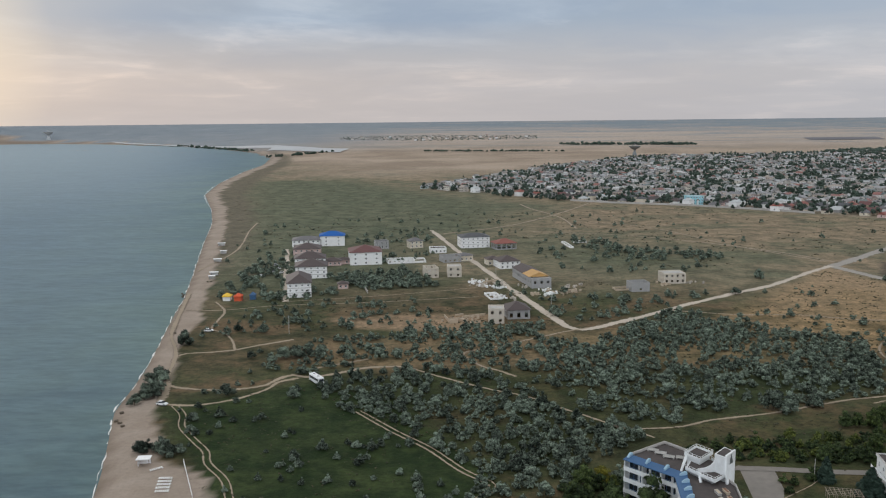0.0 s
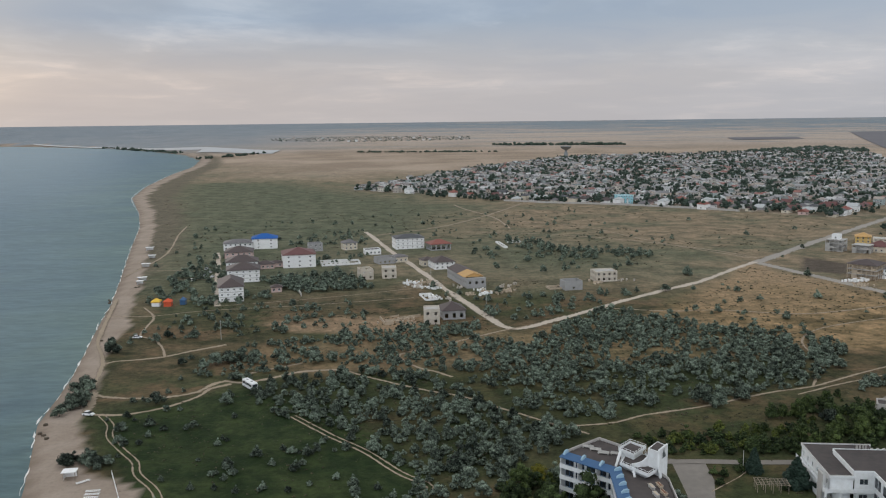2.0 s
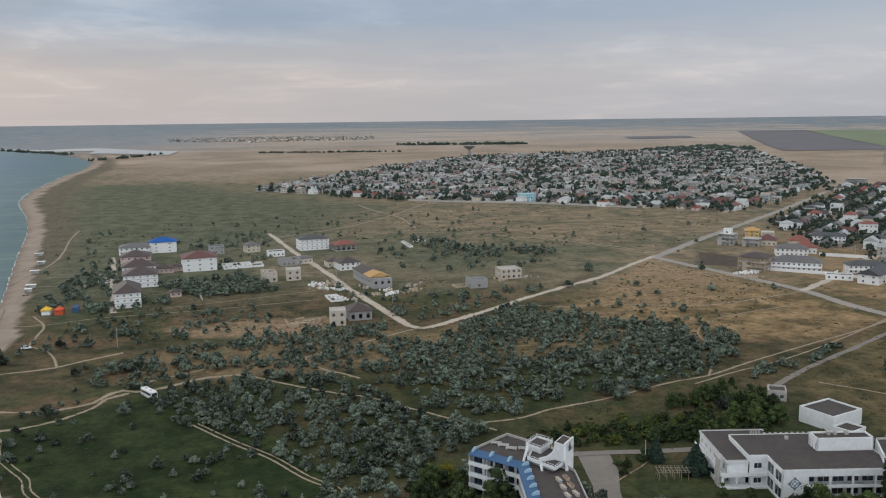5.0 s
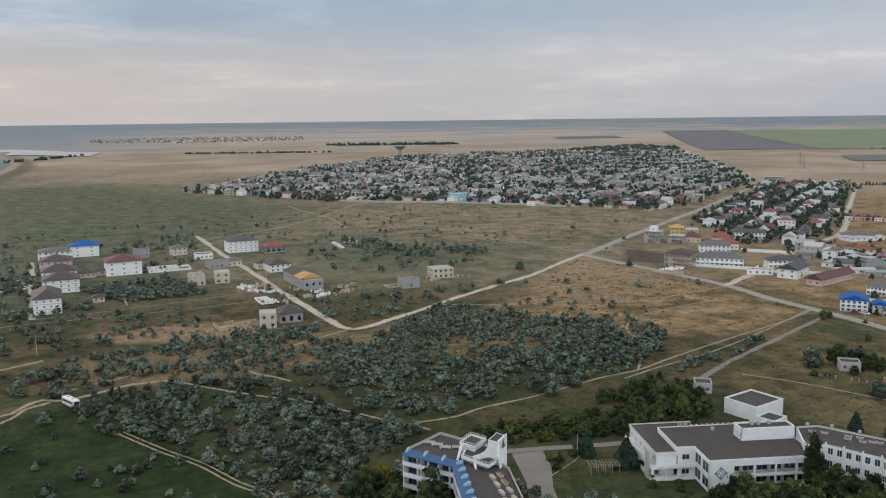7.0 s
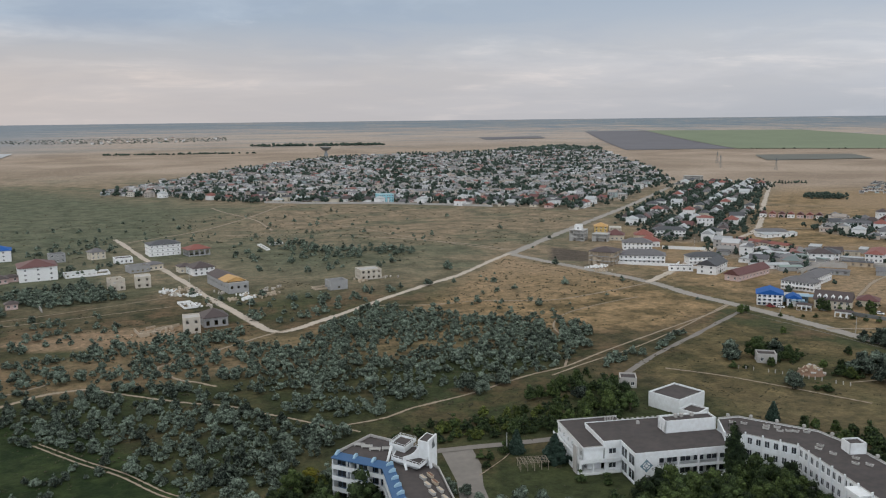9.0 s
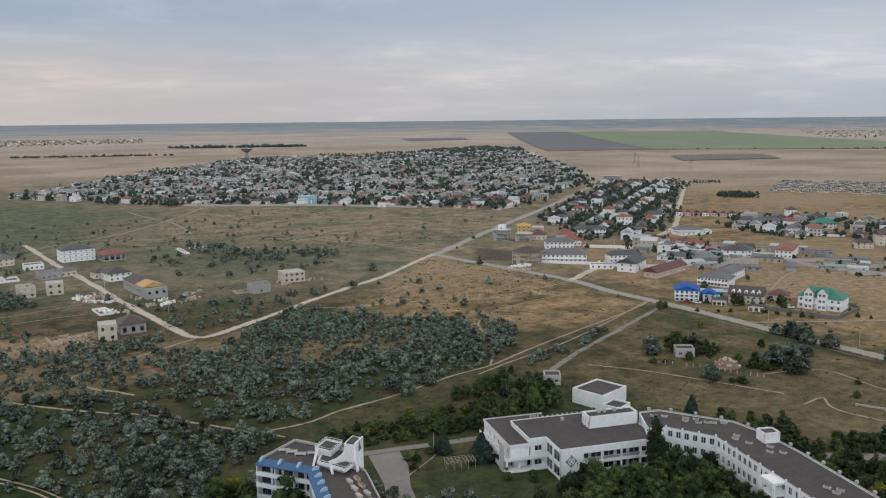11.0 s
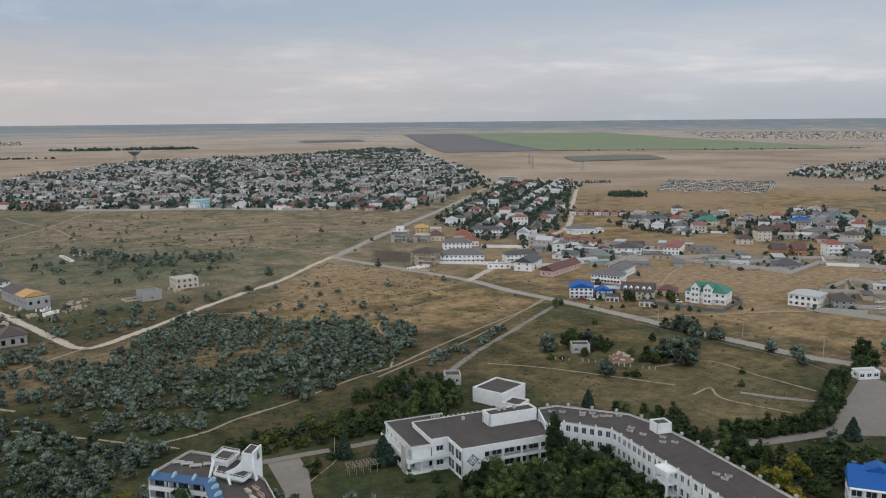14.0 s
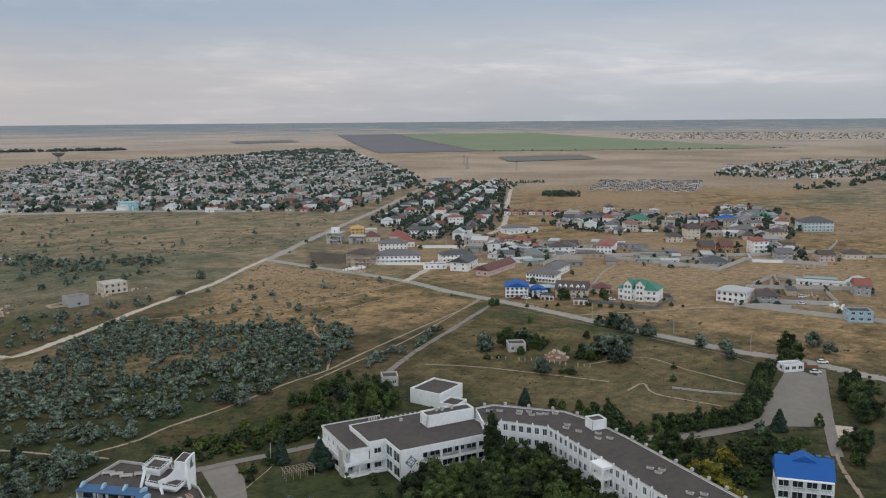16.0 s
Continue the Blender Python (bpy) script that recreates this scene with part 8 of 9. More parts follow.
def build_town():
    kinds = town_kinds()
    rnd = random.Random(31)
    spots = [p for i, c in enumerate(CLUSTERS) for p in lots(c, -50, 32, 19, 61 + i, 0.75, 4)] + lots(QUARTER, 42, 30, 17, 2, 0.85)
    taken = [(o.matrix_world.translation.x, o.matrix_world.translation.y) for o in scene.objects if o.type == "EMPTY" and o.get("category") in ("house", "hotel", "building", "warehouse", "shed", "awning", "ruin")]
    spots = [p for p in spots if all(math.hypot(p[0] - x, p[1] - y) > 17 for x, y in taken)]
    town = sorted(lots(TOWN, 43, 31, 15, 3, 0.92), key=lambda p: p[0] * 0.55 + p[1])
    for i, (x, y, r) in enumerate(spots + town[:max(0, 240 - len(spots))]):
        k = kinds[rnd.randrange(len(kinds))]
        m = pose(x, y, float(land(x, y)), 0, 0, r)
        if k not in placed:
            placed.add(k)
            k.matrix_basis = m
        else:
            copy_thing(k, m)
    more = [p for i, c in enumerate(CLUSTERS) for p in lots(c, -50, 20, 13, 161 + i, 0.9, 4)]
    full = taken + [p[:2] for p in spots]
    more = [p for p in more if all(math.hypot(p[0] - x, p[1] - y) > 11.5 for x, y in full)]
    rest = more + town[max(0, 240 - len(spots)):] + lots(VILLAGE, 20, 40, 24, 5, 0.8, 8) + lots(FAR_1, -50, 150, 70, 6, 0.4, 15) + lots(FAR_2, 10, 90, 40, 7, 0.4, 14)
    sw, sr, sn = Shape(), Shape(), Shape()
    for x, y, r in rest:
        big = rnd.random() < 0.06
        plain_house(sw, sr, sn, rnd, pose(x, y, float(land(x, y)), 0, 0, r), rnd.uniform(8, 13) * (1.7 if big else 1), rnd.uniform(7, 10), rnd.choice((3.0, 3.2, 3.4, 5.6, 6.2)), rnd.choice(("hip", "gable")), rnd.uniform(1.2, 3.0))
    for x, y, r in lots(ALLOT, -50, 15, 9, 8, 0.65, 4):
        plain_house(sw, sr, sn, rnd, pose(x, y, 0, 0, 0, r), rnd.uniform(5, 11), rnd.uniform(3.5, 6), 1.5, "gable", 0.35)
    n = len(sw.f)
    all_ = Shape()
    for sh, slot in ((sw, 0), (sr, 1), (sn, 2)):
        k = len(all_.v)
        all_.v += sh.v
        all_.f += [tuple(i + k for i in f) for f in sh.f]
        all_.k += [slot] * len(sh.f)
    tagged(new("town_houses", all_.mesh("town_houses", TOWN_WALL, TOWN_ROOF, GLASS)), "crowded small houses of the town with mixed roofs", "houses", kind="stuff")
    # gardens
    v, f = [], []
    forms = [lump_cloud(random.Random(300 + i), plan_far(random.Random(300 + i), 6.6, 6.4), 5, 1.5) for i in range(8)]
    fine = [lump_cloud(random.Random(330 + i), plan_far(random.Random(330 + i), 6.2, 6.0), 12, 1.15) for i in range(8)]
    trees = [(x + rnd.uniform(-9, 9), y + rnd.uniform(-9, 9), rnd.uniform(0.8, 1.2) * (1.35 if noise.noise((x * 0.012, y * 0.012, 3.0)) > 0.05 else 0.9)) for x, y, r in lots(TOWN, 43, 15, 10, 9, 0.72, 6)]
    trees += [(x + rnd.uniform(-7, 7), y + rnd.uniform(-7, 7), rnd.uniform(0.7, 1.3)) for x, y, r in lots(QUARTER, 42, 12, 10, 10, 0.65, 5)]
    trees += [(x + rnd.uniform(-14, 14), y + rnd.uniform(-14, 14), rnd.uniform(0.4, 1.05)) for x, y, r in spots + more for i in range(6)] + [(x + rnd.uniform(-16, 16), y + rnd.uniform(-16, 16), rnd.uniform(0.3, 0.75)) for x, y in taken for i in range(2) if y < 0.95 * x + 240 and x > 330]
    trees += [(x, y, rnd.uniform(0.6, 1.1)) for x, y, r in lots(VILLAGE, 20, 17, 11, 12, 0.9, 9)]
    trees += [(x, y, rnd.uniform(0.3, 0.62)) for x, y, r in lots(FAR_1, -50, 44, 15, 13, 0.75, 16) + lots(FAR_2, 10, 34, 13, 14, 0.9, 14)]
    trees += [(x + rnd.uniform(-3, 3), y + rnd.uniform(-3, 3), rnd.uniform(0.4, 0.8)) for i, c in enumerate(YARDS) for x, y, r in lots(c, -50, 17, 13, 71 + i, 0.55, 6)]
    trees += [(x, y, rnd.uniform(0.7, 1.1)) for x, y, r in lots([(736, 779), (771, 748), (800, 778), (768, 806)], -50, 6, 6, 79, 0.9, 2)] + [(863 + 4 * i, 966 - 2 * i, rnd.uniform(0.6, 1.0)) for i in range(10)]
    trees += [(x, y, rnd.uniform(1.2, 1.9)) for x, y, r in lots([(953, 2132), (1000, 2230), (1260, 2350), (1300, 2148), (1150, 2060)], 43, 16, 13, 15, 0.9, 5)]
    trees += [(x, y, rnd.uniform(0.8, 1.5)) for x, y, r in lots([(60, 1095), (150, 1010), (160, 1022), (70, 1115)], -40, 9, 9, 16, 0.45, 3)]
    for a, b, n, s in (((-54, 2554), (355, 2467), 110, 0.9), ((413, 2870), (800, 2760), 130, 1.5), ((-460, 2280), (-330, 2560), 40, 1.3), ((-1050, 3420), (-600, 2720), 60, 1.4), ((1060, 620), (1400, 640), 50, 1.2), ((2321, 1395), (1600, 1950), 30, 0.6)):
        for i in range(n):
            t = rnd.random()
            trees.append((a[0] + (b[0] - a[0]) * t + rnd.gauss(0, 9), a[1] + (b[1] - a[1]) * t + rnd.gauss(0, 9), s * rnd.uniform(0.6, 1.2)))
    coarse = [lump_cloud(random.Random(360 + i), plan_far(random.Random(360 + i), 12.0, 4.6), 3, 2.6, 0.7) for i in range(6)]
    for x, y, s in trees:
        a, b = coarse[rnd.randrange(6)] if math.hypot(x, y) > 2400 else (fine if math.hypot(x, y) < 900 else forms)[rnd.randrange(6)]
        z, t = float(land(x, y)), rnd.random() * 6.28
        c, q = math.cos(t) * s, math.sin(t) * s
        n = len(v)
        v += [(x + c * p[0] - q * p[1], y + q * p[0] + c * p[1], z + p[2] * s) for p in a]
        f += [tuple(j + n for j in k) for k in b]
    tagged(new("garden_trees", crown_mesh("garden_trees", v, f, TOWN_GREEN)), "dark green garden trees between the houses", "trees", kind="stuff")


build_town()


# ---- yards and walls of the settlement ----
for pts, h in (([(445, 437), (452, 382), (463, 351), (465, 329), (512, 341), (535, 295)], 2.3), ([(390, 415), (439, 434)], 2.2), ([(388, 254), (399, 239)], 2.2), ([(440, 288), (474, 294), (476, 262)], 2.0)):
    wall_line("long grey concrete wall round the yards", pts, h, FENCE)


def compounds():
    rnd = random.Random(51)
    for x, y, r in [p for i, c in enumerate(CLUSTERS[:4] + YARDS[:2]) for p in lots(c, -50, 46, 36, 52 + i, 0.75, 5)]:
        if math.hypot(x - 361, y - 305) < 40:
            continue
        a, b = rnd.uniform(12, 19), rnd.uniform(11, 17)
        pts = local((x, y), -50, [(-a, b), (-a, -b), (a, -b), (a, b)][:rnd.choice((3, 4))])
        wall_line("pale concrete wall round a yard", pts, rnd.uniform(1.6, 2.1), rnd.choice((FENCE, FENCE, SHELL, WHITE)))


compounds()


def low_sheds():
    """Long flat-roofed sheds and garages that fill the yards."""
    rnd = random.Random(91)
    spots = [p for i, c in enumerate(YARDS) for p in lots(c, -50, 26, 24, 92 + i, 0.85, 4)] + lots([(395, 440), (450, 500), (520, 470), (480, 380), (410, 400)], -50, 26, 24, 93, 0.8, 4)
    taken = [(o.matrix_world.translation.x, o.matrix_world.translation.y) for o in scene.objects if o.type == "EMPTY" and o.get("category") in ("house", "hotel", "building", "warehouse", "shed", "awning", "ruin")]
    for x, y, r in spots:
        if any(math.hypot(x - a, y - b) < 13 for a, b in taken):
            continue
        w, d, h = rnd.uniform(9, 20), rnd.uniform(5, 8), rnd.uniform(2.4, 3.0)
        wall, roof = rnd.choice(((WHITE, R_GREY), (BLOCK, R_PALE), (CREAM, R_GREY), (SHELL, R_DARK), (BLOCK, R_GREY)))
        ob = root("shed", pose(x, y, 0, 0, 0, r), "long low %s shed with flat roof in a yard" % {WHITE.name: "white", BLOCK.name: "grey block", CREAM.name: "cream", SHELL.name: "limestone"}[wall.name], "shed", "yard sheds")
        sh = Shape()
        for p, q, n in (((-w / 2, -d / 2), (w / 2, -d / 2), int(w / 4)), ((w / 2, -d / 2 + 0.35), (w / 2, d / 2 - 0.35), 0), ((w / 2, d / 2), (-w / 2, d / 2), 0), ((-w / 2, d / 2 - 0.35), (-w / 2, -d / 2 + 0.35), 0)):
            wall_run(sh, p, q, 0, h, 1 if n else 0, n, 1.4, 1.2, 0.8)
        part("wall", sh, wall, ob)
        rf = Shape()
        rf.box(-w / 2 - 0.3, w / 2 + 0.3, -d / 2 - 0.3, d / 2 + 0.3, h + 0.003, h + 0.2)
        part("roof", rf, roof, ob)


low_sheds()


# ---- big dish aerials ----
def dish_aerial(x, y, size, label, metal=STEEL):
    ob = root("dish_aerial", pose(x, y, float(land(x, y))), label, "antenna")
    sh = Shape()
    sh.tube((0, 0, -1), (0, 0, size * 0.28), size * 0.20, size * 0.13, 12)
    sh.tube((0, 0, size * 0.28), (0, 0, size * 0.45), size * 0.10, size * 0.09, 10)
    part("pedestal", sh, metal, ob)
    bowl = Shape()
    n = 24
    prof = [(0.06, 0.44), (0.20, 0.50), (0.36, 0.60), (0.50, 0.76), (0.49, 0.78), (0.34, 0.63), (0.18, 0.53), (0.05, 0.48)]
    for (r0, z0), (r1, z1) in zip(prof, prof[1:]):
        for i in range(n):
            a, b = 6.2832 * i / n, 6.2832 * (i + 1) / n
            bowl.face([(size * r * math.cos(t), size * r * math.sin(t), size * z) for r, z, t in ((r0, z0, a), (r0, z0, b), (r1, z1, b), (r1, z1, a))])
    part("dish", bowl, metal, ob)
    for k in range(4):
        t = 1.5708 * k + 0.4
        s = Shape()
        s.tube((size * 0.42 * math.cos(t), size * 0.42 * math.sin(t), size * 0.69), (0, 0, size * 0.95), size * 0.012, size * 0.012, 5)
        part("feed_strut", s, metal, ob)
    s = Shape()
    s.tube((0, 0, size * 0.92), (0, 0, size), size * 0.04, size * 0.04, 8)
    part("feed", s, metal, ob)


dish_aerial(498, 2209, 31, "large steel dish aerial beyond the town")
# the paler metal of this dish stands in for distance haze
dish_aerial(-1890, 4120, 48, "large dish aerial across the bay, painted pale for haze", R_PALE)


# ---- vehicles ----
def wheel_mesh(r, w):
    t, c = Shape(), Shape()
    t.tube((0, -w / 2, 0), (0, w / 2, 0), r, r, 12)
    c.tube((0, -w / 2 - 0.01, 0), (0, w / 2 + 0.01, 0), r * 0.55, r * 0.55, 10)
    return t.mesh("tyre", RUBBER), c.mesh("rim", STEEL)


TYRE, RIM = wheel_mesh(0.32, 0.2)
BIG_TYRE, BIG_RIM = wheel_mesh(0.46, 0.28)


def wheels(ob, xs, half, r, tyre, rim):
    for x in xs:
        for s in (-1, 1):
            w = part("wheel", tyre, (), ob, m=pose(x, s * half, r))
            part("rim", rim, (), w)


def loft(sh, rows, slot=0):
    """Sections along x, each a ring of (y, z), joined and closed."""
    n = len(rows[0][1])
    base = len(sh.v)
    for x, ring in rows:
        sh.v += [(x, y, z) for y, z in ring]
    for i in range(len(rows) - 1):
        for j in range(n):
            sh.f.append((base + i * n + j, base + i * n + (j + 1) % n, base + (i + 1) * n + (j + 1) % n, base + (i + 1) * n + j))
            sh.k.append(slot)
    sh.f += [tuple(base + j for j in reversed(range(n))), tuple(base + (len(rows) - 1) * n + j for j in range(n))]
    sh.k += [slot, slot]


def car(x, y, rot, paint, label):
    ob = root("car", pose(x, y, 0.1, 0, 0, rot), label, "car")

    def ring(w, z0, z1):
        return [(-w * 0.92, z0), (w * 0.92, z0), (w, z0 + 0.15), (w * 0.97, z1 - 0.06), (w * 0.86, z1), (-w * 0.86, z1), (-w * 0.97, z1 - 0.06), (-w, z0 + 0.15)]

    b = Shape()
    loft(b, [(-2.1, ring(0.74, 0.32, 0.78)), (-1.95, ring(0.84, 0.25, 0.92)), (-1.1, ring(0.86, 0.22, 0.95)), (0.9, ring(0.86, 0.22, 0.92)), (1.8, ring(0.82, 0.25, 0.80)), (2.08, ring(0.70, 0.32, 0.68))])
    body = part("body", b, paint, ob)
    g = Shape()
    loft(g, [(-1.75, ring(0.78, 0.88, 0.95)), (-1.25, ring(0.70, 0.88, 1.38)), (0.15, ring(0.69, 0.88, 1.42)), (1.0, ring(0.78, 0.86, 0.92))])
    part("cabin_glass", g, GLASS, ob, "dark car windows")
    r = Shape()
    loft(r, [(-1.22, ring(0.68, 1.37, 1.43)), (0.12, ring(0.67, 1.40, 1.46))])
    part("car_roof", r, paint, ob)
    for s in (-1, 1):
        h = Shape()
        h.box(2.0, 2.07, s * 0.5 - 0.14, s * 0.5 + 0.14, 0.54, 0.66)
        part("headlight", h, WHITE, ob)
    wheels(ob, (-1.3, 1.3), 0.78, 0.32, TYRE, RIM)


def bus(x, y, rot):
    ob = root("bus", pose(x, y, 0.12, 0, 0, rot), "white bus with dark windows on the sandy track", "bus")
    b = Shape()

    def ring(w, z0, z1):
        return [(-w, z0), (w, z0), (w, z1 - 0.25), (w * 0.85, z1), (-w * 0.85, z1), (-w, z1 - 0.25)]

    loft(b, [(-4.3, ring(1.16, 0.45, 2.9)), (-4.2, ring(1.2, 0.4, 3.0)), (4.1, ring(1.2, 0.4, 3.0)), (4.35, ring(1.12, 0.45, 2.8))])
    part("body", b, CAR_WHITE, ob)
    for s in (-1, 1):
        for i in range(6):
            g = Shape()
            g.box(-3.9 + 1.3 * i, -2.75 + 1.3 * i, s * 1.2 - 0.015, s * 1.2 + 0.015, 1.5, 2.4)
            part("side_window", g, GLASS, ob)
    for u in (-4.32, 4.33):
        g = Shape()
        g.box(u - 0.03, u + 0.03, -1.0, 1.0, 1.4, 2.5)
        part("windscreen" if u > 0 else "rear_window", g, GLASS, ob)
    for u in (-2.0, 1.6):
        g = Shape()
        g.box(u - 0.4, u + 0.4, -0.35, 0.35, 2.98, 3.12)
        part("roof_hatch", g, STEEL, ob)
    wheels(ob, (-2.6, 2.7), 1.06, 0.46, BIG_TYRE, BIG_RIM)


bus(-49.0, 314.6, -57)
car(-100.5, 290.5, -15, CAR_WHITE, "white car parked at the beach track")
car(-112.5, 396.5, 5, CAR_WHITE, "white car parked among the shrubs")
car(305.6, 172.5, -38, CAR_WHITE, "white car at the gate of the car park")
car(311.8, 180.8, 40, CAR_RED, "dark red car beside the gatehouse")
car(414.7, 242.0, -20, CAR_WHITE, "white car in a walled yard")
car(430.0, 251.0, -30, CAR_WHITE, "white car beside a grey house")
car(322.0, 336.0, -60, CAR_SILVER, "silver car before the blue hotel")
car(345.0, 311.5, -64, CAR_WHITE, "white car before the green hotel")
car(-98.0, 533.0, 80, CAR_SILVER, "silver car beside the beach hotels")
car(-97.0, 541.0, 80, CAR_WHITE, "white car beside the beach hotels")
for x, y, r, paint, word in ((-116, 581, 75, CAR_SILVER, "silver"), (-111, 566, 80, CAR_WHITE, "white"), (-106.5, 551, 78, CAR_WHITE, "white"), (-112, 555.5, 82, CAR_SILVER, "silver"), (-117, 539.5, 20, CAR_WHITE, "white")):
    car(x, y, r, paint, "%s car on the sandy lane behind the hotels" % word)
car(320.5, 178.0, -35, CAR_WHITE, "white car on the road past the gatehouse")
car(308.0, 345.5, -60, CAR_RED, "dark red car parked by the blue hotel")
car(311.5, 342.5, -60, CAR_WHITE, "white car parked by the blue hotel")
car(326.0, 329.0, -60, CAR_SILVER, "silver car parked at the roadside")


# ---- the beach ----
def beach_hut(x, y, rot, w, d, h, label):
    ob = root("beach_hut", pose(x, y, 0, 0, 0, rot), label, "hut")
    for i, j in ((-1, -1), (1, -1), (1, 1), (-1, 1)):
        c = Shape()
        c.box(i * w * 0.46 - 0.07, i * w * 0.46 + 0.07, j * d * 0.46 - 0.07, j * d * 0.46 + 0.07, 0, h)
        part("post", c, WOOD, ob)
    r = Shape()
    r.box(-w / 2 - 0.2, w / 2 + 0.2, -d / 2 - 0.2, d / 2 + 0.2, h + 0.003, h + 0.16)
    part("roof", r, WHITE, ob)
    s = Shape()
    s.box(-w * 0.44, w * 0.44, d * 0.40, d * 0.44, 0.2, h - 0.1)
    s.box(-w * 0.44, -w * 0.41, -d * 0.40, d * 0.40, 0.2, h - 0.1)
    part("side_panel", s, WHITE, ob)


beach_hut(-88.3, 237.0, 5, 3.6, 2.8, 2.4, "white beach hut on four posts")
for x, y, w in ((-160.6, 597, 5.5), (-149, 544, 5.5), (-178, 676, 6.0), (-166, 635, 5.0), (-147, 531, 4.0)):
    beach_hut(x, y, 10, w, 3.2, 2.5, "white flat shelter behind the beach")


def sun_frame(x, y, rot):
    ob = root("lounger_rack", pose(x, y, 0, 0, 0, rot), "pale wooden slatted lounger on the sand", "lounger", "beach loungers")
    f = Shape()
    for s in (-1, 1):
        f.box(-2.0, 2.0, s * 0.45 - 0.04, s * 0.45 + 0.04, 0.28, 0.38)
    part("frame", f, WHITE, ob)
    for i in range(7):
        b = Shape()
        b.box(-1.85 + 0.55 * i, -1.55 + 0.55 * i, -0.5, 0.5, 0.383, 0.42)
        part("slat", b, WHITE, ob)
    for i in (-1.7, 1.7):
        for s in (-0.45, 0.45):
            l = Shape()
            l.box(i - 0.04, i + 0.04, s - 0.04, s + 0.04, 0, 0.28)
            part("leg", l, WHITE, ob)
    return ob


first = sun_frame(-79.0, 227.5, 3)
for x, y, r in ((-78.6, 225.4, 3), (-78.2, 223.3, 2), (-77.8, 221.2, 4), (-77.3, 219.0, 3), (-83.8, 234.0, 40)):
    copy_thing(first, pose(x, y, 0, 0, 0, r))
wl = root("beach_fence", pose(-77.3, 238.7, 0), "pale low fence at the edge of the beach", "fence")
for i in range(13):
    t = i / 12
    c = Shape()
    c.box(-0.06, 0.06, -0.06, 0.06, 0, 1.3)
    part("post", c, WHITE, wl, m=pose(9.4 * t, -23.6 * t, 0))
for z in (0.5, 1.1):
    c = Shape()
    c.tube((0, 0, z), (9.4, -23.6, z), 0.05, 0.05, 5)
    part("rail", c, WHITE, wl)


def pavilion(x, y, w, mat, label):
    ob = root("tent", pose(x, y, 0), label, "tent")
    r = Shape()
    a = w / 2
    for p, q in (((-a, -a), (a, -a)), ((a, -a), (a, a)), ((a, a), (-a, a)), ((-a, a), (-a, -a))):
        r.face([(*p, 2.8), (*q, 2.8), (0, 0, 4.4)])
        r.face([(*p, 2.3), (*q, 2.3), (*q, 2.8), (*p, 2.8)])
    part("canopy", r, mat, ob)
    k = Shape()
    k.box(-a * 0.85, a * 0.85, -a * 0.85, a * 0.85, 0, 2.1)
    part("counter", k, WHITE if mat is TENT_YELLOW else mat, ob)
    for i, j in ((-1, -1), (1, -1), (1, 1), (-1, 1)):
        c = Shape()
        c.box(i * a * 0.93 - 0.06, i * a * 0.93 + 0.06, j * a * 0.93 - 0.06, j * a * 0.93 + 0.06, 0, 2.8)
        part("post", c, STEEL, ob)


pavilion(-121.5, 468, 5.0, TENT_YELLOW, "yellow canvas beach kiosk on white base")
pavilion(-115.0, 467, 4.6, TENT_RED, "orange-red canvas beach kiosk")
pavilion(-107.5, 470, 3.4, BLUE_PAINT, "small blue canvas beach kiosk")


# ---- heaps, foundations, poles ----
def block_pile(x, y, w, d, n, mat, label, seed):
    rnd = random.Random(seed)
    ob = root("block_pile", pose(x, y, 0, 0, 0, rnd.uniform(0, 90)), label, "rubble")
    for i in range(n):
        c = Shape()
        a, b, h = rnd.uniform(0.4, 0.9), rnd.uniform(0.3, 0.6), rnd.uniform(0.5, 1.4)
        c.box(-a, a, -b, b, 0, h)
        part("block_pallet", c, mat, ob, m=pose(rnd.gauss(0, w / 3), rnd.gauss(0, d / 3), 0, 0, 0, rnd.uniform(0, 40)))


for i, (x, y, w, d, n) in enumerate(((20, 513, 9, 9, 26), (29, 516, 10, 12, 30), (35, 506, 8, 8, 18), (62, 476, 10, 4, 18), (71, 479, 9, 5, 20), (76, 496, 12, 8, 14), (30, 468, 6, 10, 14), (69, 482, 16, 6, 30), (39, 463, 6, 5, 10), (60, 488, 8, 5, 10), (132, 500, 9, 6, 12), (150, 505, 8, 5, 9), (288, 484, 14, 8, 34), (283, 470, 9, 8, 22), (22, 503, 9, 9, 24), (31, 497, 8, 10, 22), (52, 476, 5, 5, 14), (49, 496, 5, 8, 12), (424, 228, 9, 6, 14), (436, 250, 8, 8, 12), (520, 300, 12, 8, 12))):
    block_pile(x, y, w, d, n, (WHITE, SHELL, RUBBLE)[i % 3], "stacks of pale building blocks by the road", 60 + i)
for x, y, w, d, r, lab in ((98, 662, 3, 30, 5, "long low white ruined wall"), (110, 678, 11, 8, 0, "low ruined pale walls"), (104, 487, 9, 7, 8, "knee-high brown foundation walls"), (28, 470, 7, 16, 10, "half-built low grey walls")):
    building("foundation", lab, x, y, w, d, 1.1, r, SHELL if "brown" in lab or "lime" in lab else WHITE, CONCRETE, "none", storeys=0, bays=0, side=0, cat="ruin", glazed=False)


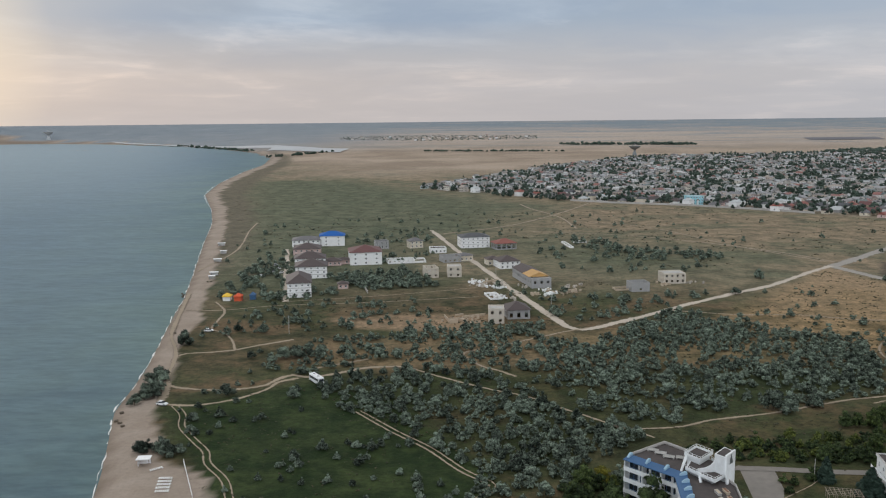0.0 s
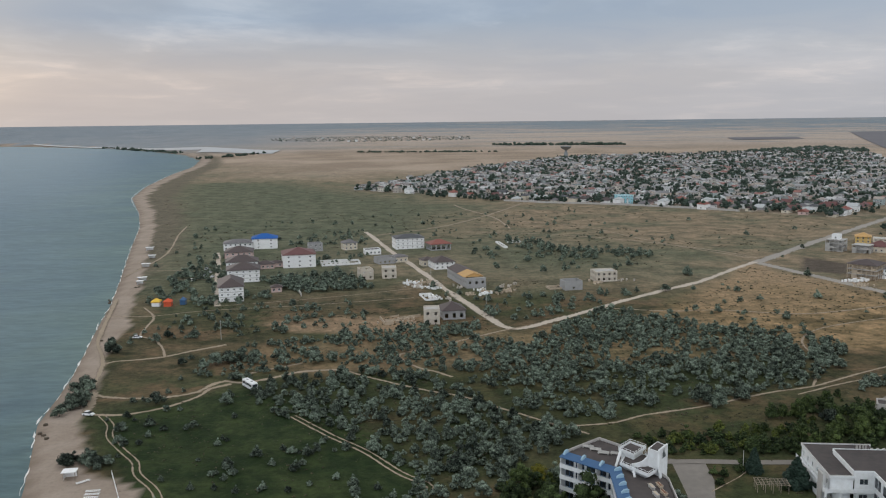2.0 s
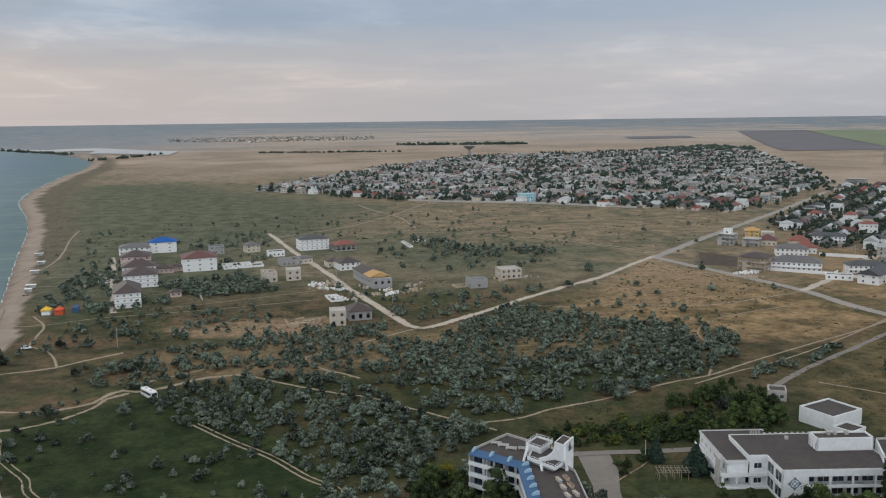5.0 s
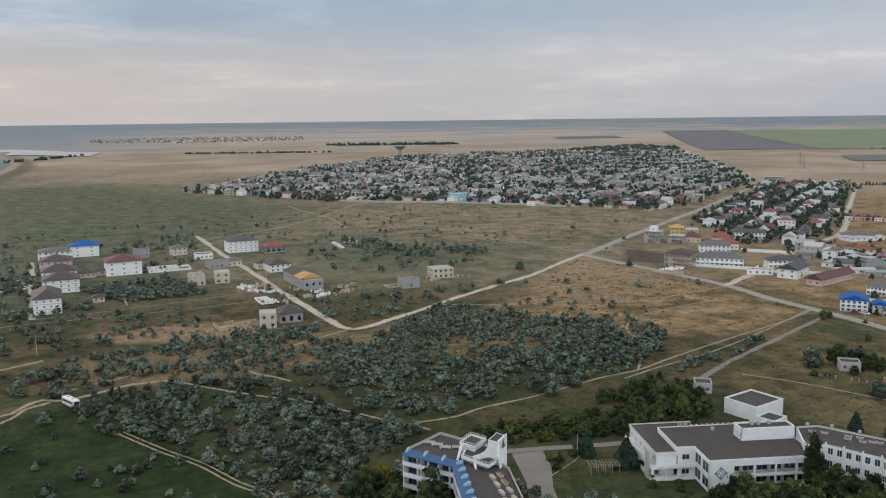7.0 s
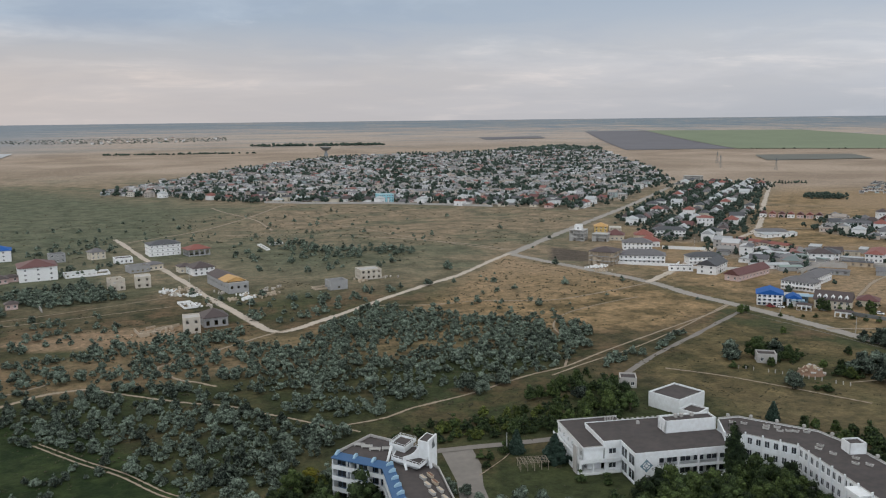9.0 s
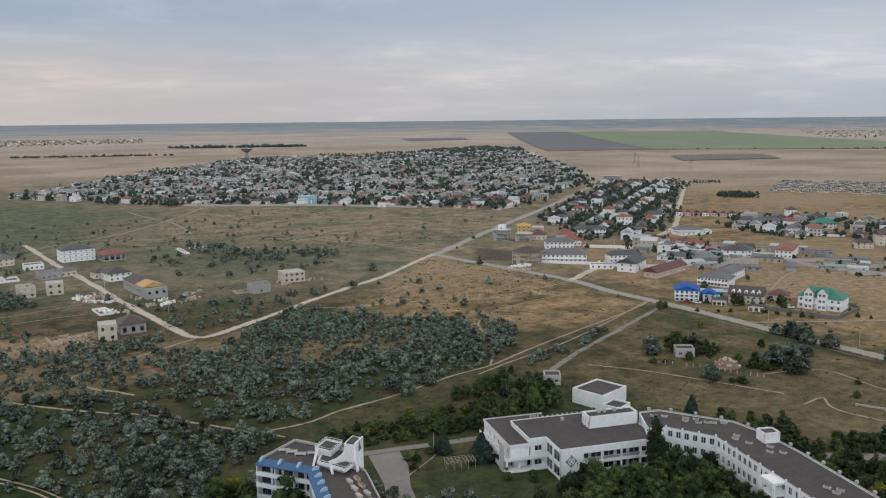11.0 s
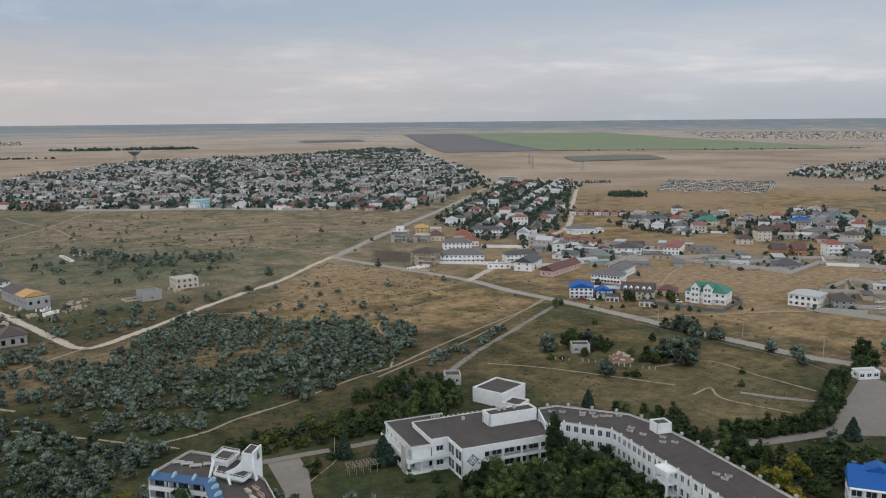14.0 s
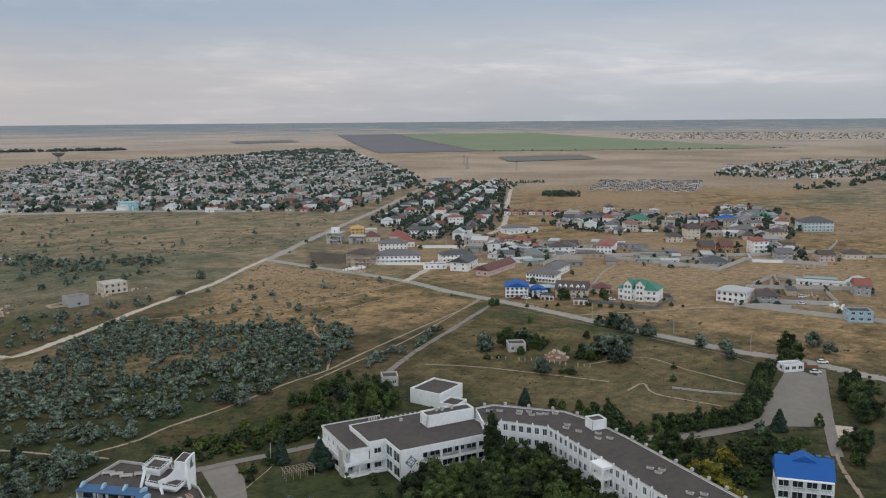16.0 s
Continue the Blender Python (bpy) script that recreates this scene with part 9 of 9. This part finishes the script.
for pts, h in (([(0.5, 421), (3, 408), (7, 409)], 1.5), ([(3, 415), (10, 416.5)], 1.1), ([(9, 411), (9.5, 418), (15, 421), (21, 424)], 1.3), ([(13, 408), (18, 409.5)], 0.9), ([(6, 424), (10, 426)], 0.8)):
    wall_line("broken limestone wall of a ruined house", pts, h, SHELL, "ruined_wall")
for i, (x, y, n) in enumerate(((5, 412, 7), (12, 415, 8), (17, 419, 6))):
    block_pile(x, y, 9, 6, n, SHELL, "broken limestone blocks strewn round the ruin", 160 + i)


def pole(x, y, h, label="grey utility pole with a crossarm"):
    ob = root("utility_pole", pose(x, y, float(land(x, y)), 0, 0, x * 13 % 90), label, "pole", "utility poles")
    s = Shape()
    s.tube((0, 0, -0.3), (0, 0, h), 0.14, 0.09, 7)
    part("mast", s, CONCRETE, ob)
    a = Shape()
    a.box(-0.9, 0.9, -0.06, 0.06, h - 0.5, h - 0.38)
    part("crossarm", a, STEEL, ob)


for x, y, h in ((-72.9, 389.8, 9), (313.5, 245.6, 8.5), (101.7, 221.7, 6.5), (300, 330, 8), (305, 288, 8), (312, 205, 8), (56, 432, 8), (34, 540, 8), (330, 470, 8), (395, 525, 8), (470, 575, 8)):
    pole(x, y, h)


def pylon(x, y, h):
    ob = root("pylon", pose(x, y, float(land(x, y))), "tall grey steel lattice pylon", "pylon")
    s = Shape()
    a = h * 0.09
    for i, j in ((-1, -1), (1, -1), (1, 1), (-1, 1)):
        s.tube((i * a, j * a, 0), (i * a * 0.12, j * a * 0.12, h), 0.22, 0.12, 4)
    for k in range(6):
        z0, z1 = h * k / 6, h * (k + 1) / 6
        b0, b1 = a * (1 - 0.88 * k / 6), a * (1 - 0.88 * (k + 1) / 6)
        for s_ in (-1, 1):
            s.tube((-b0, s_ * b0, z0), (b1, s_ * b1, z1), 0.1, 0.1, 4)
            s.tube((s_ * b0, b0, z0), (s_ * b1, -b1, z1), 0.1, 0.1, 4)
    part("lattice", s, STEEL, ob)
    for z in (0.72, 0.86):
        c = Shape()
        c.box(-h * 0.13, h * 0.13, -0.25, 0.25, h * z, h * z + 0.4)
        part("crossarm", c, STEEL, ob)


pylon(1033, 1300, 24)
pylon(1066, 1193, 22)
pylon(1120, 1420, 24)


def mound(x, y, r, h):
    rnd = random.Random(9)
    sh = Shape()
    n, m = 20, 6
    for k in range(m + 1):
        for i in range(n):
            t, q = 6.2832 * i / n, r * (1 - k / m)
            z = h * math.sin(1.5708 * k / m) * (1 + 0.25 * noise.noise((math.cos(t) * 2, math.sin(t) * 2, k * 0.5)))
            sh.v.append((q * math.cos(t) * (1 + 0.2 * noise.noise((t, k, 2))), q * math.sin(t), z - 0.1))
    for k in range(m):
        for i in range(n):
            sh.f.append((k * n + i, k * n + (i + 1) % n, (k + 1) * n + (i + 1) % n, (k + 1) * n + i))
            sh.k.append(0)
    me = sh.mesh("earth_mound", surface("brick_earth", (0.20, 0.125, 0.085), 0.25, 0.5, 2.5, 0.95, bump=0.6, dist=0.2))
    ob = new("earth_mound", me)
    ob.matrix_world = pose(x, y, 0)
    tagged(ob, "brown mound of earth and broken brick", "mound")


mound(242.8, 249.5, 5.4, 3.2)
wall_line("low broken concrete wall in the dry field", [(247.8, 194.6), (254, 184), (261.1, 174.4)], 0.6, FENCE, "low_wall", 2.0)
wall_line("low wall in front of the gatehouse", [(306, 182), (313, 176)], 1.0, RUST, "low_wall", 1.5)


def pergola():
    ob = root("pergola", pose(104.2, 209.5, 0, 0, 0, -12), "old wooden pergola in the lawn", "pergola")
    for i in range(5):
        for j in range(3):
            c = Shape()
            c.box(-0.06, 0.06, -0.06, 0.06, 0, 2.3)
            part("post", c, WOOD, ob, m=pose(-4 + 2 * i, -2 + 2 * j, 0))
    for i in range(9):
        c = Shape()
        c.box(-4.2 + 1.05 * i - 0.05, -4.2 + 1.05 * i + 0.05, -2.4, 2.4, 2.3, 2.42)
        part("rafter", c, WOOD, ob)
    for j in range(5):
        c = Shape()
        c.box(-4.4, 4.4, -2.2 + 1.1 * j - 0.04, -2.2 + 1.1 * j + 0.04, 2.423, 2.5)
        part("lath", c, WOOD, ob)


pergola()


def shore_stones():
    rnd = random.Random(77)
    for x, y in ((-111, 275), (-107, 270), (-150, 479), (-153, 488), (-151, 484), (-109, 273), (-128, 394), (-112, 283)):
        sh = Shape()
        n = 7
        top = [(math.cos(6.28 * i / n) * rnd.uniform(0.5, 1.0), math.sin(6.28 * i / n) * rnd.uniform(0.4, 0.9)) for i in range(n)]
        sh.prism(top, -0.4, rnd.uniform(0.3, 0.7))
        ob = new("shore_stone", sh.mesh("shore_stone", BARK))
        ob.matrix_world = pose(x, y, float(min(0, (float(inland(np.array(x), np.array(y))) - 6) * 0.05)), 0, 0, rnd.uniform(0, 90))
        tagged(ob, "dark wet stone at the waterline", "stone", "shore stones")


shore_stones()


def fence_posts():
    """Short concrete posts left from an old fence by the mound."""
    sh = Shape()
    sh.box(-0.14, 0.14, -0.14, 0.14, 0, 1.25)
    me = sh.mesh("fence_post", FENCE)
    line = smooth_line([(221.6, 265.3), (230.1, 254.6), (235.5, 245.9), (244, 231.8)], 2.3)
    for i, (x, y) in enumerate(line):
        if i % 5 != 3:
            ob = new("fence_post", me)
            ob.matrix_world = pose(x, y, 0, 0, 0, 7 * i)
            tagged(ob, "short pale concrete post of an old fence", "post", "old fence posts")


fence_posts()


def mound_rubble():
    rnd = random.Random(77)
    for i in range(26):
        a, r = rnd.random() * 6.28, 4.6 * rnd.random() ** 0.7
        x, y = 242.8 + r * math.cos(a), 249.5 + r * math.sin(a)
        z = 3.2 * math.sin(1.5708 * max(0.0, 1 - r / 5.4)) - 0.15
        sh = Shape()
        u, v, w = rnd.uniform(0.3, 0.9), rnd.uniform(0.25, 0.6), rnd.uniform(0.2, 0.45)
        sh.box(-u, u, -v, v, -0.2, w)
        ob = new("broken_block", sh.mesh("broken_block", SHELL if i % 3 else FENCE))
        ob.matrix_world = pose(x, y, z, rnd.uniform(-20, 20), rnd.uniform(-20, 20), rnd.random() * 180)
        tagged(ob, "broken pale limestone block on the earth mound", "rubble", "rubble on the mound")


mound_rubble()


def dormers(x, y, rot, rows, d, z, label):
    """White gabled dormers standing on a front roof slope."""
    for u in rows:
        sh = Shape()
        sh.box(-0.8, 0.8, -d / 2 + 0.9, -d / 2 + 4.0, z, z + 1.5)
        for s in (-1, 1):
            sh.face([(-0.0, -d / 2 + 0.7, z + 2.3), (s * 1.0, -d / 2 + 0.7, z + 1.45), (s * 1.0, -d / 2 + 4.6, z + 1.45), (0.0, -d / 2 + 4.6, z + 2.3)][::s])
        sh.face([(-0.8, -d / 2 + 0.9, z + 1.5), (0.8, -d / 2 + 0.9, z + 1.5), (0, -d / 2 + 0.9, z + 2.2)])
        sh.box(-0.45, 0.45, -d / 2 + 0.86, -d / 2 + 0.897, z + 0.3, z + 1.3, slot=1)
        part("dormer", sh, (WHITE, GLASS), [o for o in scene.objects if o.get("label") == label][0], m=pose(u, 0, 0))


def hotel_fronts():
    lab = "white hotel with brown mansard roof and dormers"
    if any(o.get("label") == lab for o in scene.objects):
        dormers(337, 333, -52, (-6.4, -3.4, 0.0, 3.4, 6.4), 13, 4.9, lab)
    for x, y, w, r in ((325, 314.5, 8, -52), (319, 334, 7, -52)):
        ob = root("gate_arcade", pose(x, y, 0, 0, 0, r), "low white arcade with brown roof before the hotel", "gate", "hotel gates")
        sh = Shape()
        wall_run(sh, (-w / 2, -1.5), (w / 2, -1.5), 0, 2.9, 1, 3, 1.8, 2.0, 0.05)
        part("wall", sh, WHITE, ob)
        part("roof", roof_shape("hip", w, 3.4, 2.903, 0.9, 0.3), R_BROWN, ob)
    # steel and sheet canopies over the terrace between the hotels
    for x, y, w, d, h, r in ((331, 345, 9, 7, 4.2, -42), (322, 342, 7, 5, 3.2, -42)):
        ob = root("terrace_canopy", pose(x, y, 0, 0, 0, r), "pale blue sheet canopy on posts beside the hotel", "canopy", "terrace canopies")
        sh = Shape()
        sh.box(-w / 2, w / 2, -d / 2, d / 2, h, h + 0.15)
        part("sheet", sh, PALE_BLUE, ob)
        for a in (-1, 1):
            for b in (-1, 1):
                q = Shape()
                q.box(-0.1, 0.1, -0.1, 0.1, 0, h - 0.003)
                part("post", q, BLUE_PAINT, ob, m=pose(a * (w / 2 - 0.3), b * (d / 2 - 0.3), 0))
    rnd = random.Random(95)
    for x, y, q in ((325.4, 329.6, 0.8), (327, 327, 0.6), (345.5, 317.6, 0.85), (285, 340.6, 0.55), (289, 341, 0.5), (334, 320, 0.5), (330, 322, 0.5), (316, 340, 0.4), (340, 311, 0.5), (275, 300, 0.4)):
        put(GREEN_KINDS, x, y, q, rnd)
    for x, y, q in ((298, 327.5, 0.7), (312, 319, 0.7), (307, 322, 0.5), (325, 309, 0.8), (328, 304, 0.8), (331, 299, 0.8), (334, 294, 0.8), (336, 290, 0.8), (340, 300, 0.6), (358, 282, 0.7), (365, 292, 0.6), (352, 286, 0.6), (361, 277, 0.5)):
        put(BUSH_KINDS, x, y, q, rnd)


hotel_fronts()
for x, y, w, d, h, r, lab in ((-70, 587, 9, 7, 3.0, 12, "low brown-roofed annexe beside the hotel"), (-60, 499, 6, 5, 3.0, 10, "small brick hut among the olive shrubs")):
    building("annex", lab, x, y, w, d, h, r, PINK, R_BROWN, rise=1.6, storeys=1, bays=2, side=1, cat="building")
wall_line("low pale wall among the olive shrubs", [(-49, 506), (-44, 483)], 1.6, FENCE)
wall_line("white terrace wall by the red-roofed hotel", [(-38, 597), (-14, 602), (-12, 588), (-36, 583)], 1.3, WHITE)
